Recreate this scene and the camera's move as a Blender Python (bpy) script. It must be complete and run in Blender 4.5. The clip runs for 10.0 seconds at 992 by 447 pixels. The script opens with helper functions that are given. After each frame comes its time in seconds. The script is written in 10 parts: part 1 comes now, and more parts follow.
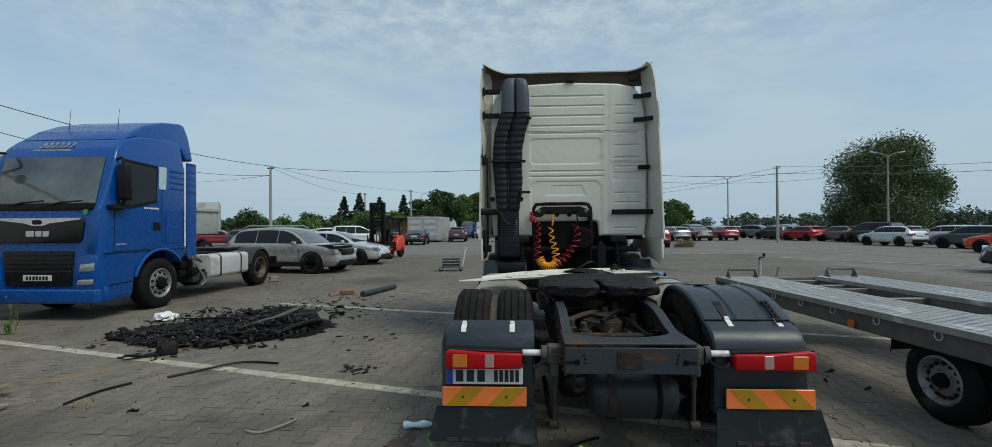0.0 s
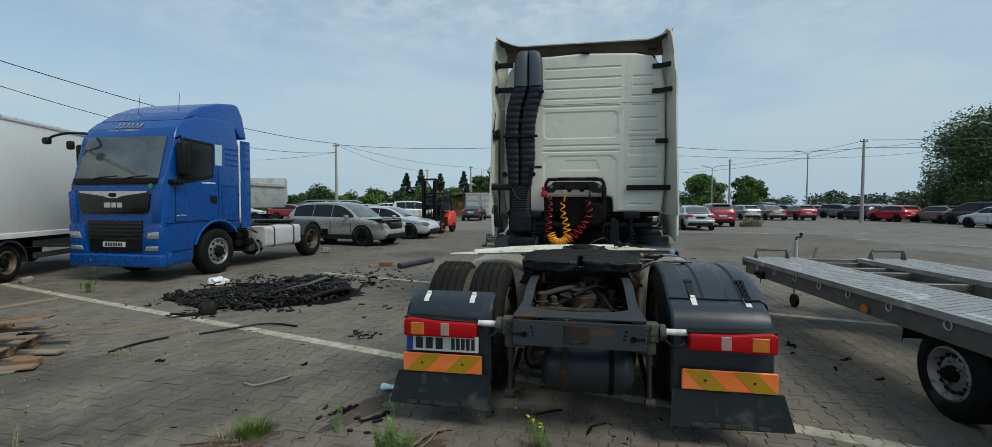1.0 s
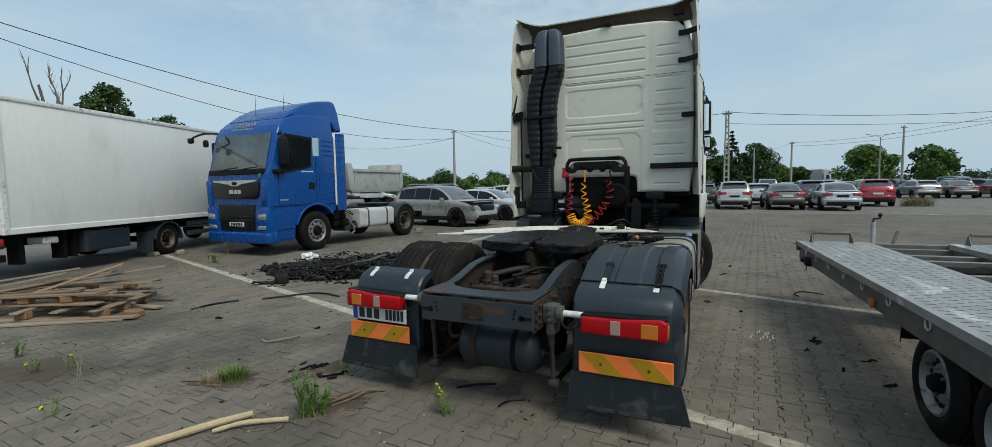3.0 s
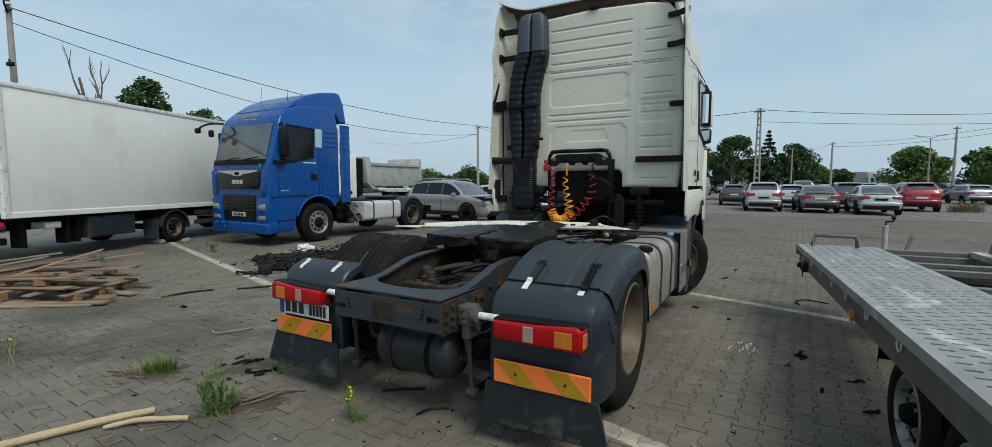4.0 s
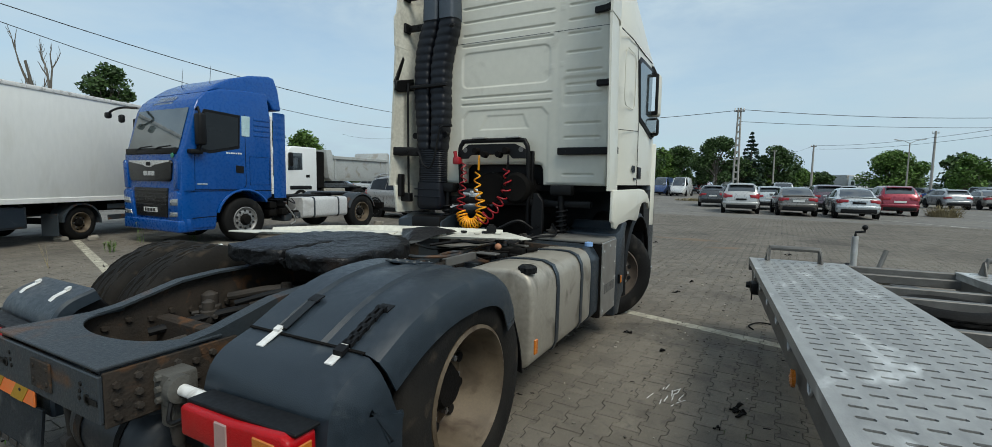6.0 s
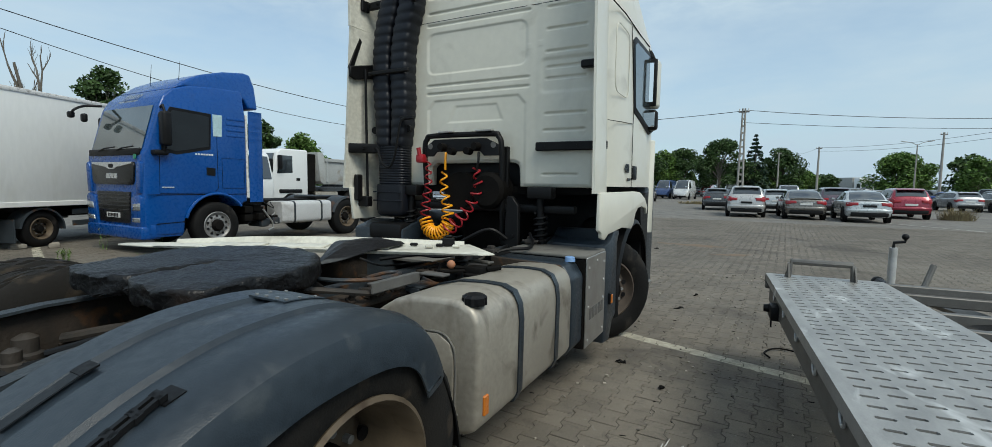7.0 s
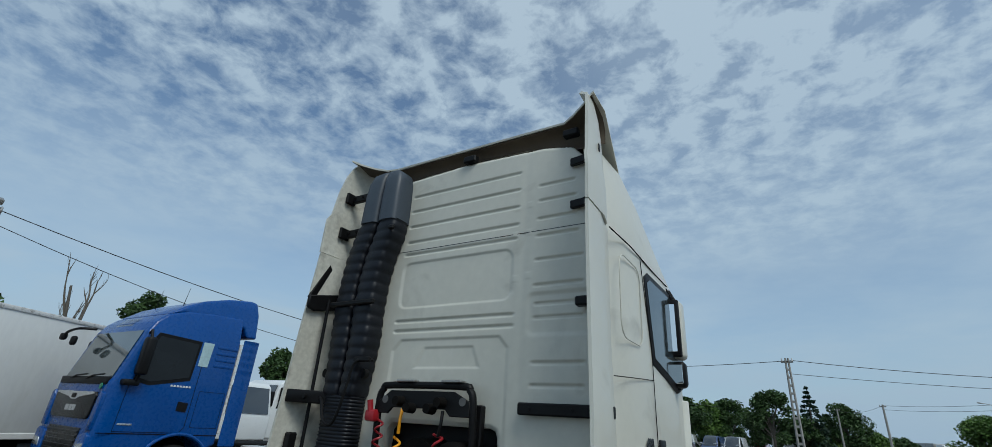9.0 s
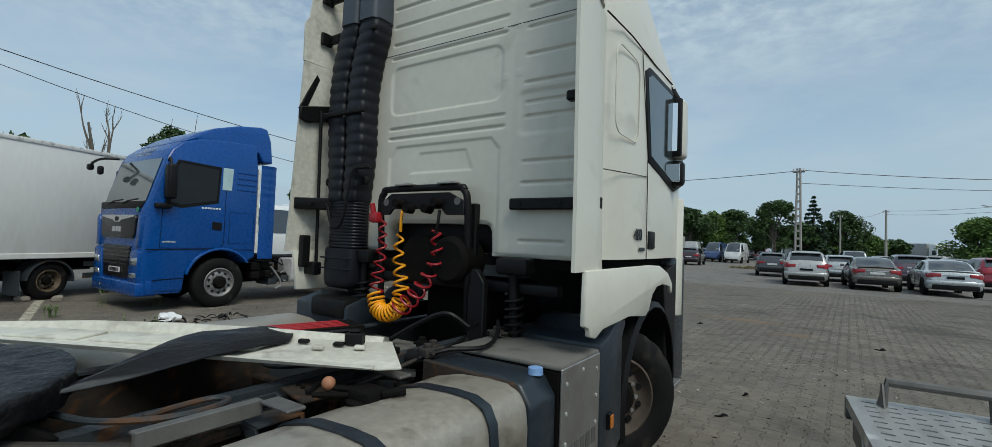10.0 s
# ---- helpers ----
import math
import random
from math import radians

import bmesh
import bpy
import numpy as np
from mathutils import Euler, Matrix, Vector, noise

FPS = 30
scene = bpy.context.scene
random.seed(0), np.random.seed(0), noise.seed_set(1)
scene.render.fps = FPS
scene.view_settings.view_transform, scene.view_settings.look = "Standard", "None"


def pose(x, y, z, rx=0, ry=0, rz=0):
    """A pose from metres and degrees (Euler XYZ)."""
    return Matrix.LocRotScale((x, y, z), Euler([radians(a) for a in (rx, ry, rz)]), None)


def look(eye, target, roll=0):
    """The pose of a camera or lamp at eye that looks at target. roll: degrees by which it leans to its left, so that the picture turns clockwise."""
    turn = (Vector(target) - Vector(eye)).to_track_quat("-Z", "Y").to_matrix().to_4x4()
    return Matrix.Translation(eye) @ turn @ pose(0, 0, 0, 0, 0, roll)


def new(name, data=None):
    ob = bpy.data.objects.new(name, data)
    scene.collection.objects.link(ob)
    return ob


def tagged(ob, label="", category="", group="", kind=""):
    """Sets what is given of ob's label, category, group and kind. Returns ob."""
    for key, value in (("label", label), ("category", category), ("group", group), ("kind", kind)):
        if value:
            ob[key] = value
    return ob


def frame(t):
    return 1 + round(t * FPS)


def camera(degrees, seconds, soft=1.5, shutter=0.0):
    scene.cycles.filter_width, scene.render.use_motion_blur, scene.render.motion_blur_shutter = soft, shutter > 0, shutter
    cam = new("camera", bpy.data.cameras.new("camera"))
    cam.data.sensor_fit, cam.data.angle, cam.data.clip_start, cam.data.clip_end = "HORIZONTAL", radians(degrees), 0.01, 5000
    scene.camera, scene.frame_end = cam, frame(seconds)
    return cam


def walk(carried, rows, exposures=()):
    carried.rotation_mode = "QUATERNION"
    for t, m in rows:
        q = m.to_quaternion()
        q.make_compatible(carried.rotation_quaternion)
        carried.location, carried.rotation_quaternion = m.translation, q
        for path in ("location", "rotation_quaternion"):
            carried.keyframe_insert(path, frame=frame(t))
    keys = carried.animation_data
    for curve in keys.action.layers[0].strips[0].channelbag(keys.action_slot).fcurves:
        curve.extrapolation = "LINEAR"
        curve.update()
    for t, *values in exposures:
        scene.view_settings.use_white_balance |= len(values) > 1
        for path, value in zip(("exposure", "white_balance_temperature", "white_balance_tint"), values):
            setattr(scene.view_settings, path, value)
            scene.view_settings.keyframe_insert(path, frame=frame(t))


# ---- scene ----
cam = camera(92.2, 10.0, soft=0.35)
PATH = [
    (0, (-0.702, -3.256, 1.591), (-0.799, -1.258, 1.605), -0.4),
    (0.5, (-0.361, -3.204, 1.569), (-0.574, -1.216, 1.53), 0.8),
    (1, (0.028, -3.222, 1.566), (-0.333, -1.257, 1.483), 0.1),
    (1.5, (0.43, -3.273, 1.573), (-0.001, -1.325, 1.435), -0.9),
    (2, (0.759, -3.165, 1.56), (0.128, -1.273, 1.402), 1.6),
    (2.2, (0.892, -3.132, 1.579), (0.171, -1.272, 1.436), 1.5),
    (3.3, (1.657, -2.734, 1.543), (0.749, -0.96, 1.375), -0.2),
    (3.5, (1.729, -2.572, 1.513), (0.788, -0.814, 1.349), 1.1),
    (4, (1.97, -2.317, 1.497), (0.993, -0.58, 1.33), 0.1),
    (4.5, (2.166, -2.027, 1.476), (1.109, -0.344, 1.257), 1.0),
    (5, (2.217, -1.63, 1.485), (1.207, 0.081, 1.257), 0.4),
    (5.5, (2.276, -1.279, 1.483), (1.317, 0.464, 1.284), -0.6),
    (5.7, (2.3, -1.133, 1.487), (1.369, 0.627, 1.303), 1.0),
    (6.8, (2.202, -0.317, 1.489), (1.274, 1.446, 1.32), 0.9),
    (7, (2.196, -0.124, 1.474), (1.254, 1.633, 1.311), 0.9),
    (7.5, (2.123, 0.288, 1.476), (1.126, 2.015, 1.327), 1.0),
    (8, (2.022, 0.629, 1.536), (0.969, 2.319, 1.73), 1.7),
    (8.5, (2.037, 0.807, 1.639), (1.014, 2.405, 2.271), 3.0),
    (9, (2.082, 0.847, 1.678), (1.084, 2.393, 2.462), 4.0),
    (9.5, (2.128, 0.907, 1.647), (1.066, 2.51, 2.198), 3.7),
    (10, (2.167, 1.024, 1.559), (1.06, 2.688, 1.632), 2.1),
]
walk(cam, [(t, look(eye, target, roll)) for t, eye, target, roll in PATH],
     exposures=((0.0, 0.07, 6460, 4), (2.0, 0.18, 6480, 4), (5.0, 0.25, 6520, 4), (7.5, 0.35, 6480, 4), (8.4, 0.04, 6040, 4), (9.0, -0.13, 5980, 4), (9.5, -0.09, 6100, 4), (10.0, 0.04, 6400, 4)))

# ---- light ----
SUN_EL, SUN_ROT = radians(52), radians(119)
world = bpy.data.worlds.new("sky")
scene.world = world
world.use_nodes = True
wn, wl = world.node_tree.nodes, world.node_tree.links
wn.clear()
w_out = wn.new("ShaderNodeOutputWorld")
w_bg = wn.new("ShaderNodeBackground")
w_sky = wn.new("ShaderNodeTexSky")
w_sky.sky_type = 'NISHITA'
w_sky.sun_disc = False
w_sky.sun_elevation, w_sky.sun_rotation = SUN_EL, SUN_ROT
w_sky.air_density, w_sky.dust_density, w_sky.ozone_density = 1.0, 0.8, 0.8
w_bg.inputs["Strength"].default_value = 0.105
w_tc = wn.new("ShaderNodeTexCoord")
# clouds lie on a flat layer: direction divided by its height
w_sep = wn.new("ShaderNodeSeparateXYZ")
wl.new(w_tc.outputs["Generated"], w_sep.inputs[0])
w_max = wn.new("ShaderNodeMath"); w_max.operation = 'MAXIMUM'; w_max.inputs[1].default_value = 0.0
wl.new(w_sep.outputs["Z"], w_max.inputs[0])
w_add = wn.new("ShaderNodeMath"); w_add.operation = 'ADD'; w_add.inputs[1].default_value = 0.12
wl.new(w_max.outputs[0], w_add.inputs[0])
w_div = wn.new("ShaderNodeVectorMath"); w_div.operation = 'DIVIDE'
w_cmb = wn.new("ShaderNodeCombineXYZ")
for i in range(3):
    wl.new(w_add.outputs[0], w_cmb.inputs[i])
wl.new(w_tc.outputs["Generated"], w_div.inputs[0])
wl.new(w_cmb.outputs[0], w_div.inputs[1])


def w_noise(scale, detail, rough, dist, lo, hi):
    n = wn.new("ShaderNodeTexNoise")
    n.inputs["Scale"].default_value, n.inputs["Detail"].default_value = scale, detail
    n.inputs["Roughness"].default_value, n.inputs["Distortion"].default_value = rough, dist
    wl.new(w_div.outputs[0], n.inputs["Vector"])
    r = wn.new("ShaderNodeMapRange")
    r.inputs["From Min"].default_value, r.inputs["From Max"].default_value = lo, hi
    wl.new(n.outputs["Fac"], r.inputs["Value"])
    return r.outputs[0]


cl_big = w_noise(0.9, 4, 0.5, 0.3, 0.36, 0.62)
cl_small = w_noise(10.0, 8, 0.60, 0.2, 0.39, 0.64)
w_high = wn.new("ShaderNodeMapRange")           # the broken small clouds are seen overhead, the low sky is smooth
for k, v in zip(("From Min", "From Max", "To Min", "To Max"), (0.28, 0.58, 0.06, 1.0)):
    w_high.inputs[k].default_value = v
wl.new(w_sep.outputs["Z"], w_high.inputs["Value"])
w_mul = wn.new("ShaderNodeMath"); w_mul.operation = 'MULTIPLY'
wl.new(cl_small, w_mul.inputs[0]); wl.new(w_high.outputs[0], w_mul.inputs[1])
w_sum = wn.new("ShaderNodeMath"); w_sum.operation = 'MULTIPLY_ADD'; w_sum.inputs[1].default_value = 0.42; w_sum.use_clamp = True
wl.new(cl_big, w_sum.inputs[0]); wl.new(w_mul.outputs[0], w_sum.inputs[2])
w_veil = wn.new("ShaderNodeMapRange")           # thin haze, thicker towards the horizon
for k, v in zip(("From Min", "From Max", "To Min", "To Max"), (0.0, 0.50, 0.86, 0.10)):
    w_veil.inputs[k].default_value = v
wl.new(w_sep.outputs["Z"], w_veil.inputs["Value"])
w_soft = wn.new("ShaderNodeMath"); w_soft.operation = 'MULTIPLY_ADD'; w_soft.use_clamp = True
w_soft.inputs[1].default_value = 0.72
wl.new(w_sum.outputs[0], w_soft.inputs[0]); wl.new(w_veil.outputs[0], w_soft.inputs[2])
w_mix = wn.new("ShaderNodeMix"); w_mix.data_type = 'RGBA'
wl.new(w_soft.outputs[0], w_mix.inputs[0])
w_tint = wn.new("ShaderNodeVectorMath"); w_tint.operation = 'MULTIPLY'; w_tint.inputs[1].default_value = (0.89, 1.02, 1.09)   # deep clear blue between the clouds
wl.new(w_sky.outputs[0], w_tint.inputs[0])
wl.new(w_tint.outputs[0], w_mix.inputs[6])
w_tone = wn.new("ShaderNodeValToRGB")            # grey blue haze low down, whiter cloud overhead
w_tone.color_ramp.elements[0].position, w_tone.color_ramp.elements[0].color = 0.0, (0.355, 0.450, 0.545, 1)
w_tone.color_ramp.elements[1].position, w_tone.color_ramp.elements[1].color = 0.75, (0.555, 0.635, 0.70, 1)
w_el = w_tone.color_ramp.elements.new(0.26)
w_el.color = (0.46, 0.55, 0.625, 1)
wl.new(w_sep.outputs["Z"], w_tone.inputs[0])
w_gain = wn.new("ShaderNodeVectorMath"); w_gain.operation = 'SCALE'; w_gain.inputs["Scale"].default_value = 10.0
wl.new(w_tone.outputs["Color"], w_gain.inputs[0])
wl.new(w_gain.outputs[0], w_mix.inputs[7])
wl.new(w_mix.outputs[2], w_bg.inputs["Color"])
wl.new(w_bg.outputs[0], w_out.inputs[0])

sun = new("sun", bpy.data.lights.new("sun", 'SUN'))
sun.data.energy, sun.data.angle, sun.data.color = 2.1, radians(26), (1.0, 0.95, 0.87)
sun.matrix_world = look((math.sin(SUN_ROT) * math.cos(SUN_EL) * 50, math.cos(SUN_ROT) * math.cos(SUN_EL) * 50, math.sin(SUN_EL) * 50), (0, 0, 0))

# ---- materials ----
MATS = {}


def shade(name, base, rough=0.5, metal=0.0, second=None, mix=0.5, scale=3.0, grime=None, grime_at=(0.52, 0.72), grime_scale=1.3,
          bump=0.0, bump_scale=60.0, rand=0.0, island=False, coat=0.0, stretch=(1, 1, 1), spec=0.5, fine=0.12):
    """A surface: base colour with fine grain, patches of a second colour, and grime, at two scales."""
    if name in MATS:
        return MATS[name]
    m = bpy.data.materials.new(name)
    m.use_nodes = True
    n, l = m.node_tree.nodes, m.node_tree.links
    b = n["Principled BSDF"]
    b.inputs["Metallic"].default_value = metal
    b.inputs["Coat Weight"].default_value = coat
    b.inputs["Specular IOR Level"].default_value = spec
    tc = n.new("ShaderNodeTexCoord")
    mp = n.new("ShaderNodeMapping")
    mp.inputs["Scale"].default_value = stretch
    l.new(tc.outputs["Object"], mp.inputs["Vector"])

    def tex(sc, detail=5, dist=0.2):
        t = n.new("ShaderNodeTexNoise")
        t.inputs["Scale"].default_value, t.inputs["Detail"].default_value, t.inputs["Distortion"].default_value = sc, detail, dist
        l.new(mp.outputs[0], t.inputs["Vector"])
        return t.outputs["Fac"]

    def ramp(v, lo, hi, a=0.0, z=1.0):
        r = n.new("ShaderNodeMapRange")
        for k, x in zip(("From Min", "From Max", "To Min", "To Max"), (lo, hi, a, z)):
            r.inputs[k].default_value = x
        l.new(v, r.inputs["Value"])
        return r.outputs[0]

    def blend(f, a, c, mode='MIX'):
        x = n.new("ShaderNodeMix")
        x.data_type, x.blend_type = 'RGBA', mode
        if isinstance(f, float):
            x.inputs[0].default_value = f
        else:
            l.new(f, x.inputs[0])
        for i, v in ((6, a), (7, c)):
            if isinstance(v, tuple):
                x.inputs[i].default_value = (*v, 1)
            else:
                l.new(v, x.inputs[i])
        return x.outputs[2]

    big = tex(scale)
    small = tex(scale * 14)
    col = base
    if second:
        col = blend(ramp(big, 0.5 - 0.16, 0.5 + 0.16, 0.0, mix), base, second)
    if fine:
        g = ramp(small, 0.3, 0.7, 1 - fine, 1 + fine)
        col = blend(1.0, col, g, 'MULTIPLY')
    if grime:
        gm = ramp(tex(grime_scale, 8, 0.6), *grime_at)
        col = blend(gm, col, grime)
    if rand:
        if island:
            gi = n.new("ShaderNodeNewGeometry").outputs["Random Per Island"]
        else:
            gi = n.new("ShaderNodeObjectInfo").outputs["Random"]
        col = blend(1.0, col, ramp(gi, 0, 1, 1 - rand, 1 + rand), 'MULTIPLY')
    if isinstance(col, tuple):
        b.inputs["Base Color"].default_value = (*col, 1)
    else:
        l.new(col, b.inputs["Base Color"])
    l.new(ramp(small, 0.3, 0.7, max(rough - 0.08, 0.02), min(rough + 0.1, 1)), b.inputs["Roughness"])
    if bump:
        bp = n.new("ShaderNodeBump")
        bp.inputs["Strength"].default_value, bp.inputs["Distance"].default_value = bump, 0.01
        l.new(tex(bump_scale, 6), bp.inputs["Height"])
        l.new(bp.outputs[0], b.inputs["Normal"])
    MATS[name] = m
    return m


WHITE = shade("cream white truck paint", (0.625, 0.61, 0.53), 0.38, second=(0.54, 0.525, 0.445), scale=1.2, mix=0.5, grime=(0.30, 0.28, 0.23), grime_at=(0.62, 0.9), grime_scale=2.2, coat=0.2, fine=0.03)
WHITE_IN = shade("dirty white fairing inside", (0.58, 0.57, 0.50), 0.6, second=(0.44, 0.42, 0.35), scale=2.0, grime=(0.16, 0.14, 0.11), grime_at=(0.58, 0.8), grime_scale=5)
BROWN_IN = shade("brown stained fairing underside", (0.10, 0.075, 0.05), 0.8, second=(0.05, 0.04, 0.03), scale=4)
FENDER = shade("dark slate plastic", (0.0125, 0.019, 0.0265), 0.38, second=(0.021, 0.030, 0.039), scale=2.5, grime=(0.060, 0.066, 0.068), grime_at=(0.60, 0.84), grime_scale=7.5, bump=0.12, bump_scale=220, spec=0.5)
RUBBER = shade("black tyre rubber", (0.0042, 0.0041, 0.004), 0.75, second=(0.011, 0.0105, 0.010), scale=5, grime=(0.045, 0.039, 0.032), grime_at=(0.6, 0.8), grime_scale=4, bump=0.2, bump_scale=120, spec=0.18)
TREAD = shade("worn tyre tread", (0.009, 0.0085, 0.008), 0.85, second=(0.024, 0.021, 0.017), scale=6, grime=(0.060, 0.046, 0.032), grime_at=(0.58, 0.78), grime_scale=7, bump=0.25, bump_scale=90, spec=0.18)
FLAP = shade("black rubber mud flap", (0.011, 0.014, 0.017), 0.6, second=(0.020, 0.024, 0.028), scale=3, grime=(0.07, 0.072, 0.07), grime_at=(0.56, 0.78), grime_scale=8, spec=0.25, bump=0.2, bump_scale=60)
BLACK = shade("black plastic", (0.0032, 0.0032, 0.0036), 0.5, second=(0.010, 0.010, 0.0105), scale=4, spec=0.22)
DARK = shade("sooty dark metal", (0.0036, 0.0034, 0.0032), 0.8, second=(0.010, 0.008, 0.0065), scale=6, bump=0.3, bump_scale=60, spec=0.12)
CHASSIS = shade("grey chassis paint with rust", (0.024, 0.031, 0.037), 0.48, second=(0.036, 0.040, 0.044), scale=5, grime=(0.085, 0.042, 0.02), grime_at=(0.56, 0.68), grime_scale=4.5, bump=0.25, bump_scale=80, spec=0.3)
RUSTY = shade("rusty frame steel", (0.040, 0.031, 0.024), 0.85, second=(0.020, 0.018, 0.016), scale=8, mix=0.8, grime=(0.105, 0.050, 0.022), grime_at=(0.57, 0.72), grime_scale=9, bump=0.5, bump_scale=70, spec=0.18)
RUST = shade("orange rust", (0.16, 0.07, 0.03), 0.9, second=(0.07, 0.035, 0.02), scale=18, bump=0.5, bump_scale=90)
GREASE = shade("black greasy fifth wheel", (0.0025, 0.0025, 0.003), 0.42, second=(0.006, 0.006, 0.007), scale=6, grime=(0.022, 0.014, 0.010), grime_at=(0.60, 0.80), grime_scale=3, bump=0.9, bump_scale=34, spec=0.3)
ALU = shade("dull aluminium tank", (0.37, 0.34, 0.285), 0.45, metal=0.4, second=(0.27, 0.243, 0.20), scale=2.6, grime=(0.12, 0.10, 0.075), grime_at=(0.54, 0.76), grime_scale=5.0, bump=0.06, bump_scale=140)
ALU_LID = shade("grey plastic deck", (0.14, 0.135, 0.12), 0.7, second=(0.09, 0.085, 0.075), scale=4, grime=(0.04, 0.038, 0.034), grime_at=(0.55, 0.75), grime_scale=6)
STEEL = shade("worn bare steel", (0.38, 0.37, 0.35), 0.4, metal=0.8, second=(0.25, 0.22, 0.19), scale=8)
GALV = shade("galvanised steel", (0.50, 0.50, 0.49), 0.5, metal=0.35, second=(0.37, 0.375, 0.37), scale=14, mix=0.7, grime=(0.22, 0.21, 0.20), grime_at=(0.55, 0.8), grime_scale=2.5, bump=0.06, bump_scale=90)
GALV_DARK = shade("dull dark galvanised frame", (0.17, 0.165, 0.155), 0.55, metal=0.6, second=(0.09, 0.085, 0.08), scale=9)
RIM = shade("dusty tan steel rim", (0.135, 0.102, 0.066), 0.6, metal=0.25, second=(0.075, 0.055, 0.035), scale=7, mix=0.9, grime=(0.055, 0.035, 0.02), grime_at=(0.52, 0.68), grime_scale=9)
RIM_GREY = shade("grey steel rim", (0.26, 0.26, 0.255), 0.5, metal=0.5, second=(0.14, 0.13, 0.12), scale=8, grime=(0.07, 0.05, 0.035), grime_at=(0.56, 0.72), grime_scale=12)
RED_LENS = shade("red lamp lens", (0.37, 0.003, 0.006), 0.3, second=(0.27, 0.002, 0.004), scale=30, coat=0.1, fine=0.15, spec=0.2, bump=0.25, bump_scale=160)
RED_DIM = shade("weathered red lamp lens", (0.30, 0.012, 0.02), 0.3, second=(0.24, 0.008, 0.012), scale=20, coat=0.3)
AMBER = shade("amber lamp lens", (0.50, 0.15, 0.015), 0.25, second=(0.40, 0.11, 0.012), scale=25, coat=0.4)
CLEAR_LENS = shade("milky clear lens", (0.34, 0.22, 0.20), 0.25, second=(0.27, 0.17, 0.15), scale=25, coat=0.4)
HZ_RED = shade("orange reflective stripe", (0.80, 0.16, 0.025), 0.4, second=(0.80, 0.26, 0.08), scale=6, fine=0.05)
HZ_YEL = shade("mustard reflective stripe", (0.40, 0.22, 0.006), 0.4, second=(0.34, 0.18, 0.006), scale=6, fine=0.05)
PLATE = shade("white number plate", (0.62, 0.62, 0.60), 0.4, second=(0.52, 0.52, 0.5), scale=9)
PLATE_BLUE = shade("blue plate band", (0.01, 0.05, 0.35), 0.4)
INK = shade("black print", (0.012, 0.012, 0.012), 0.5)
TRIM_WHITE = shade("white painted tube", (0.66, 0.65, 0.62), 0.4, grime=(0.25, 0.23, 0.2), grime_at=(0.55, 0.75), grime_scale=12)
INTAKE = shade("dark blue grey air intake plastic", (0.0045, 0.0058, 0.0095), 0.45, second=(0.007, 0.009, 0.014), scale=3, bump=0.1, bump_scale=150, spec=0.3)
INTAKE_TOP = shade("slate intake cap", (0.045, 0.058, 0.075), 0.5, second=(0.03, 0.04, 0.052), scale=4, bump=0.08, bump_scale=150)
HOSE_Y = shade("yellow coiled hose", (0.85, 0.36, 0.01), 0.35, second=(0.75, 0.28, 0.01), scale=12)
HOSE_R = shade("red coiled hose", (0.33, 0.012, 0.02), 0.35, second=(0.22, 0.01, 0.012), scale=12)
BLUE_CAP = shade("light blue cap", (0.16, 0.30, 0.55), 0.45, second=(0.3, 0.42, 0.6), scale=30)
TRUCKBLUE = shade("blue truck paint", (0.0015, 0.060, 0.255), 0.28, second=(0.0015, 0.050, 0.225), scale=1.2, coat=0.2, spec=0.4, fine=0.02, grime=(0.010, 0.058, 0.215), grime_at=(0.66, 0.9), grime_scale=2)
GRILLE = shade("black grille plastic", (0.004, 0.004, 0.0045), 0.3)
CHROME = shade("silver trim", (0.72, 0.72, 0.72), 0.25, metal=0.9, second=(0.6, 0.6, 0.6), scale=12)
HEADLAMP = shade("headlamp glass", (0.50, 0.53, 0.55), 0.12, metal=0.5, second=(0.25, 0.27, 0.29), scale=22, mix=0.9, coat=0.8)
TANK_PAINT = shade("light grey tank skin", (0.52, 0.52, 0.51), 0.45, metal=0.2, second=(0.44, 0.43, 0.42), scale=2, grime=(0.25, 0.22, 0.19), grime_at=(0.6, 0.8))
DIRT_WHITE = shade("white box panel, grimy", (0.70, 0.70, 0.67), 0.42, second=(0.65, 0.65, 0.615), scale=0.8, grime=(0.50, 0.485, 0.42), grime_at=(0.60, 0.98), grime_scale=1.6, stretch=(1, 1, 0.35), fine=0.03)
TIPPER = shade("grey tipper body", (0.34, 0.35, 0.34), 0.55, second=(0.27, 0.28, 0.27), scale=1.6, grime=(0.2, 0.17, 0.13), grime_at=(0.56, 0.76), grime_scale=2.4)
WOOD = shade("weathered pine", (0.28, 0.185, 0.115), 0.8, second=(0.16, 0.112, 0.075), scale=3, stretch=(0.7, 6, 6), rand=0.22, bump=0.3, bump_scale=40)
WOOD_RAW = shade("peeled branch wood", (0.46, 0.36, 0.22), 0.75, second=(0.34, 0.25, 0.15), scale=5, bump=0.2)
BURNT = shade("charred debris", (0.007, 0.0065, 0.0065), 0.6, second=(0.024, 0.022, 0.021), scale=9, rand=0.5, island=True, bump=0.6, bump_scale=40, spec=0.18)
ASH = shade("ash grey debris", (0.075, 0.068, 0.063), 0.7, second=(0.05, 0.045, 0.04), scale=9, rand=0.4, island=True, bump=0.5, bump_scale=40)
BARK = shade("grey bark", (0.13, 0.115, 0.095), 0.9, second=(0.08, 0.07, 0.055), scale=6, bump=0.6, bump_scale=14)
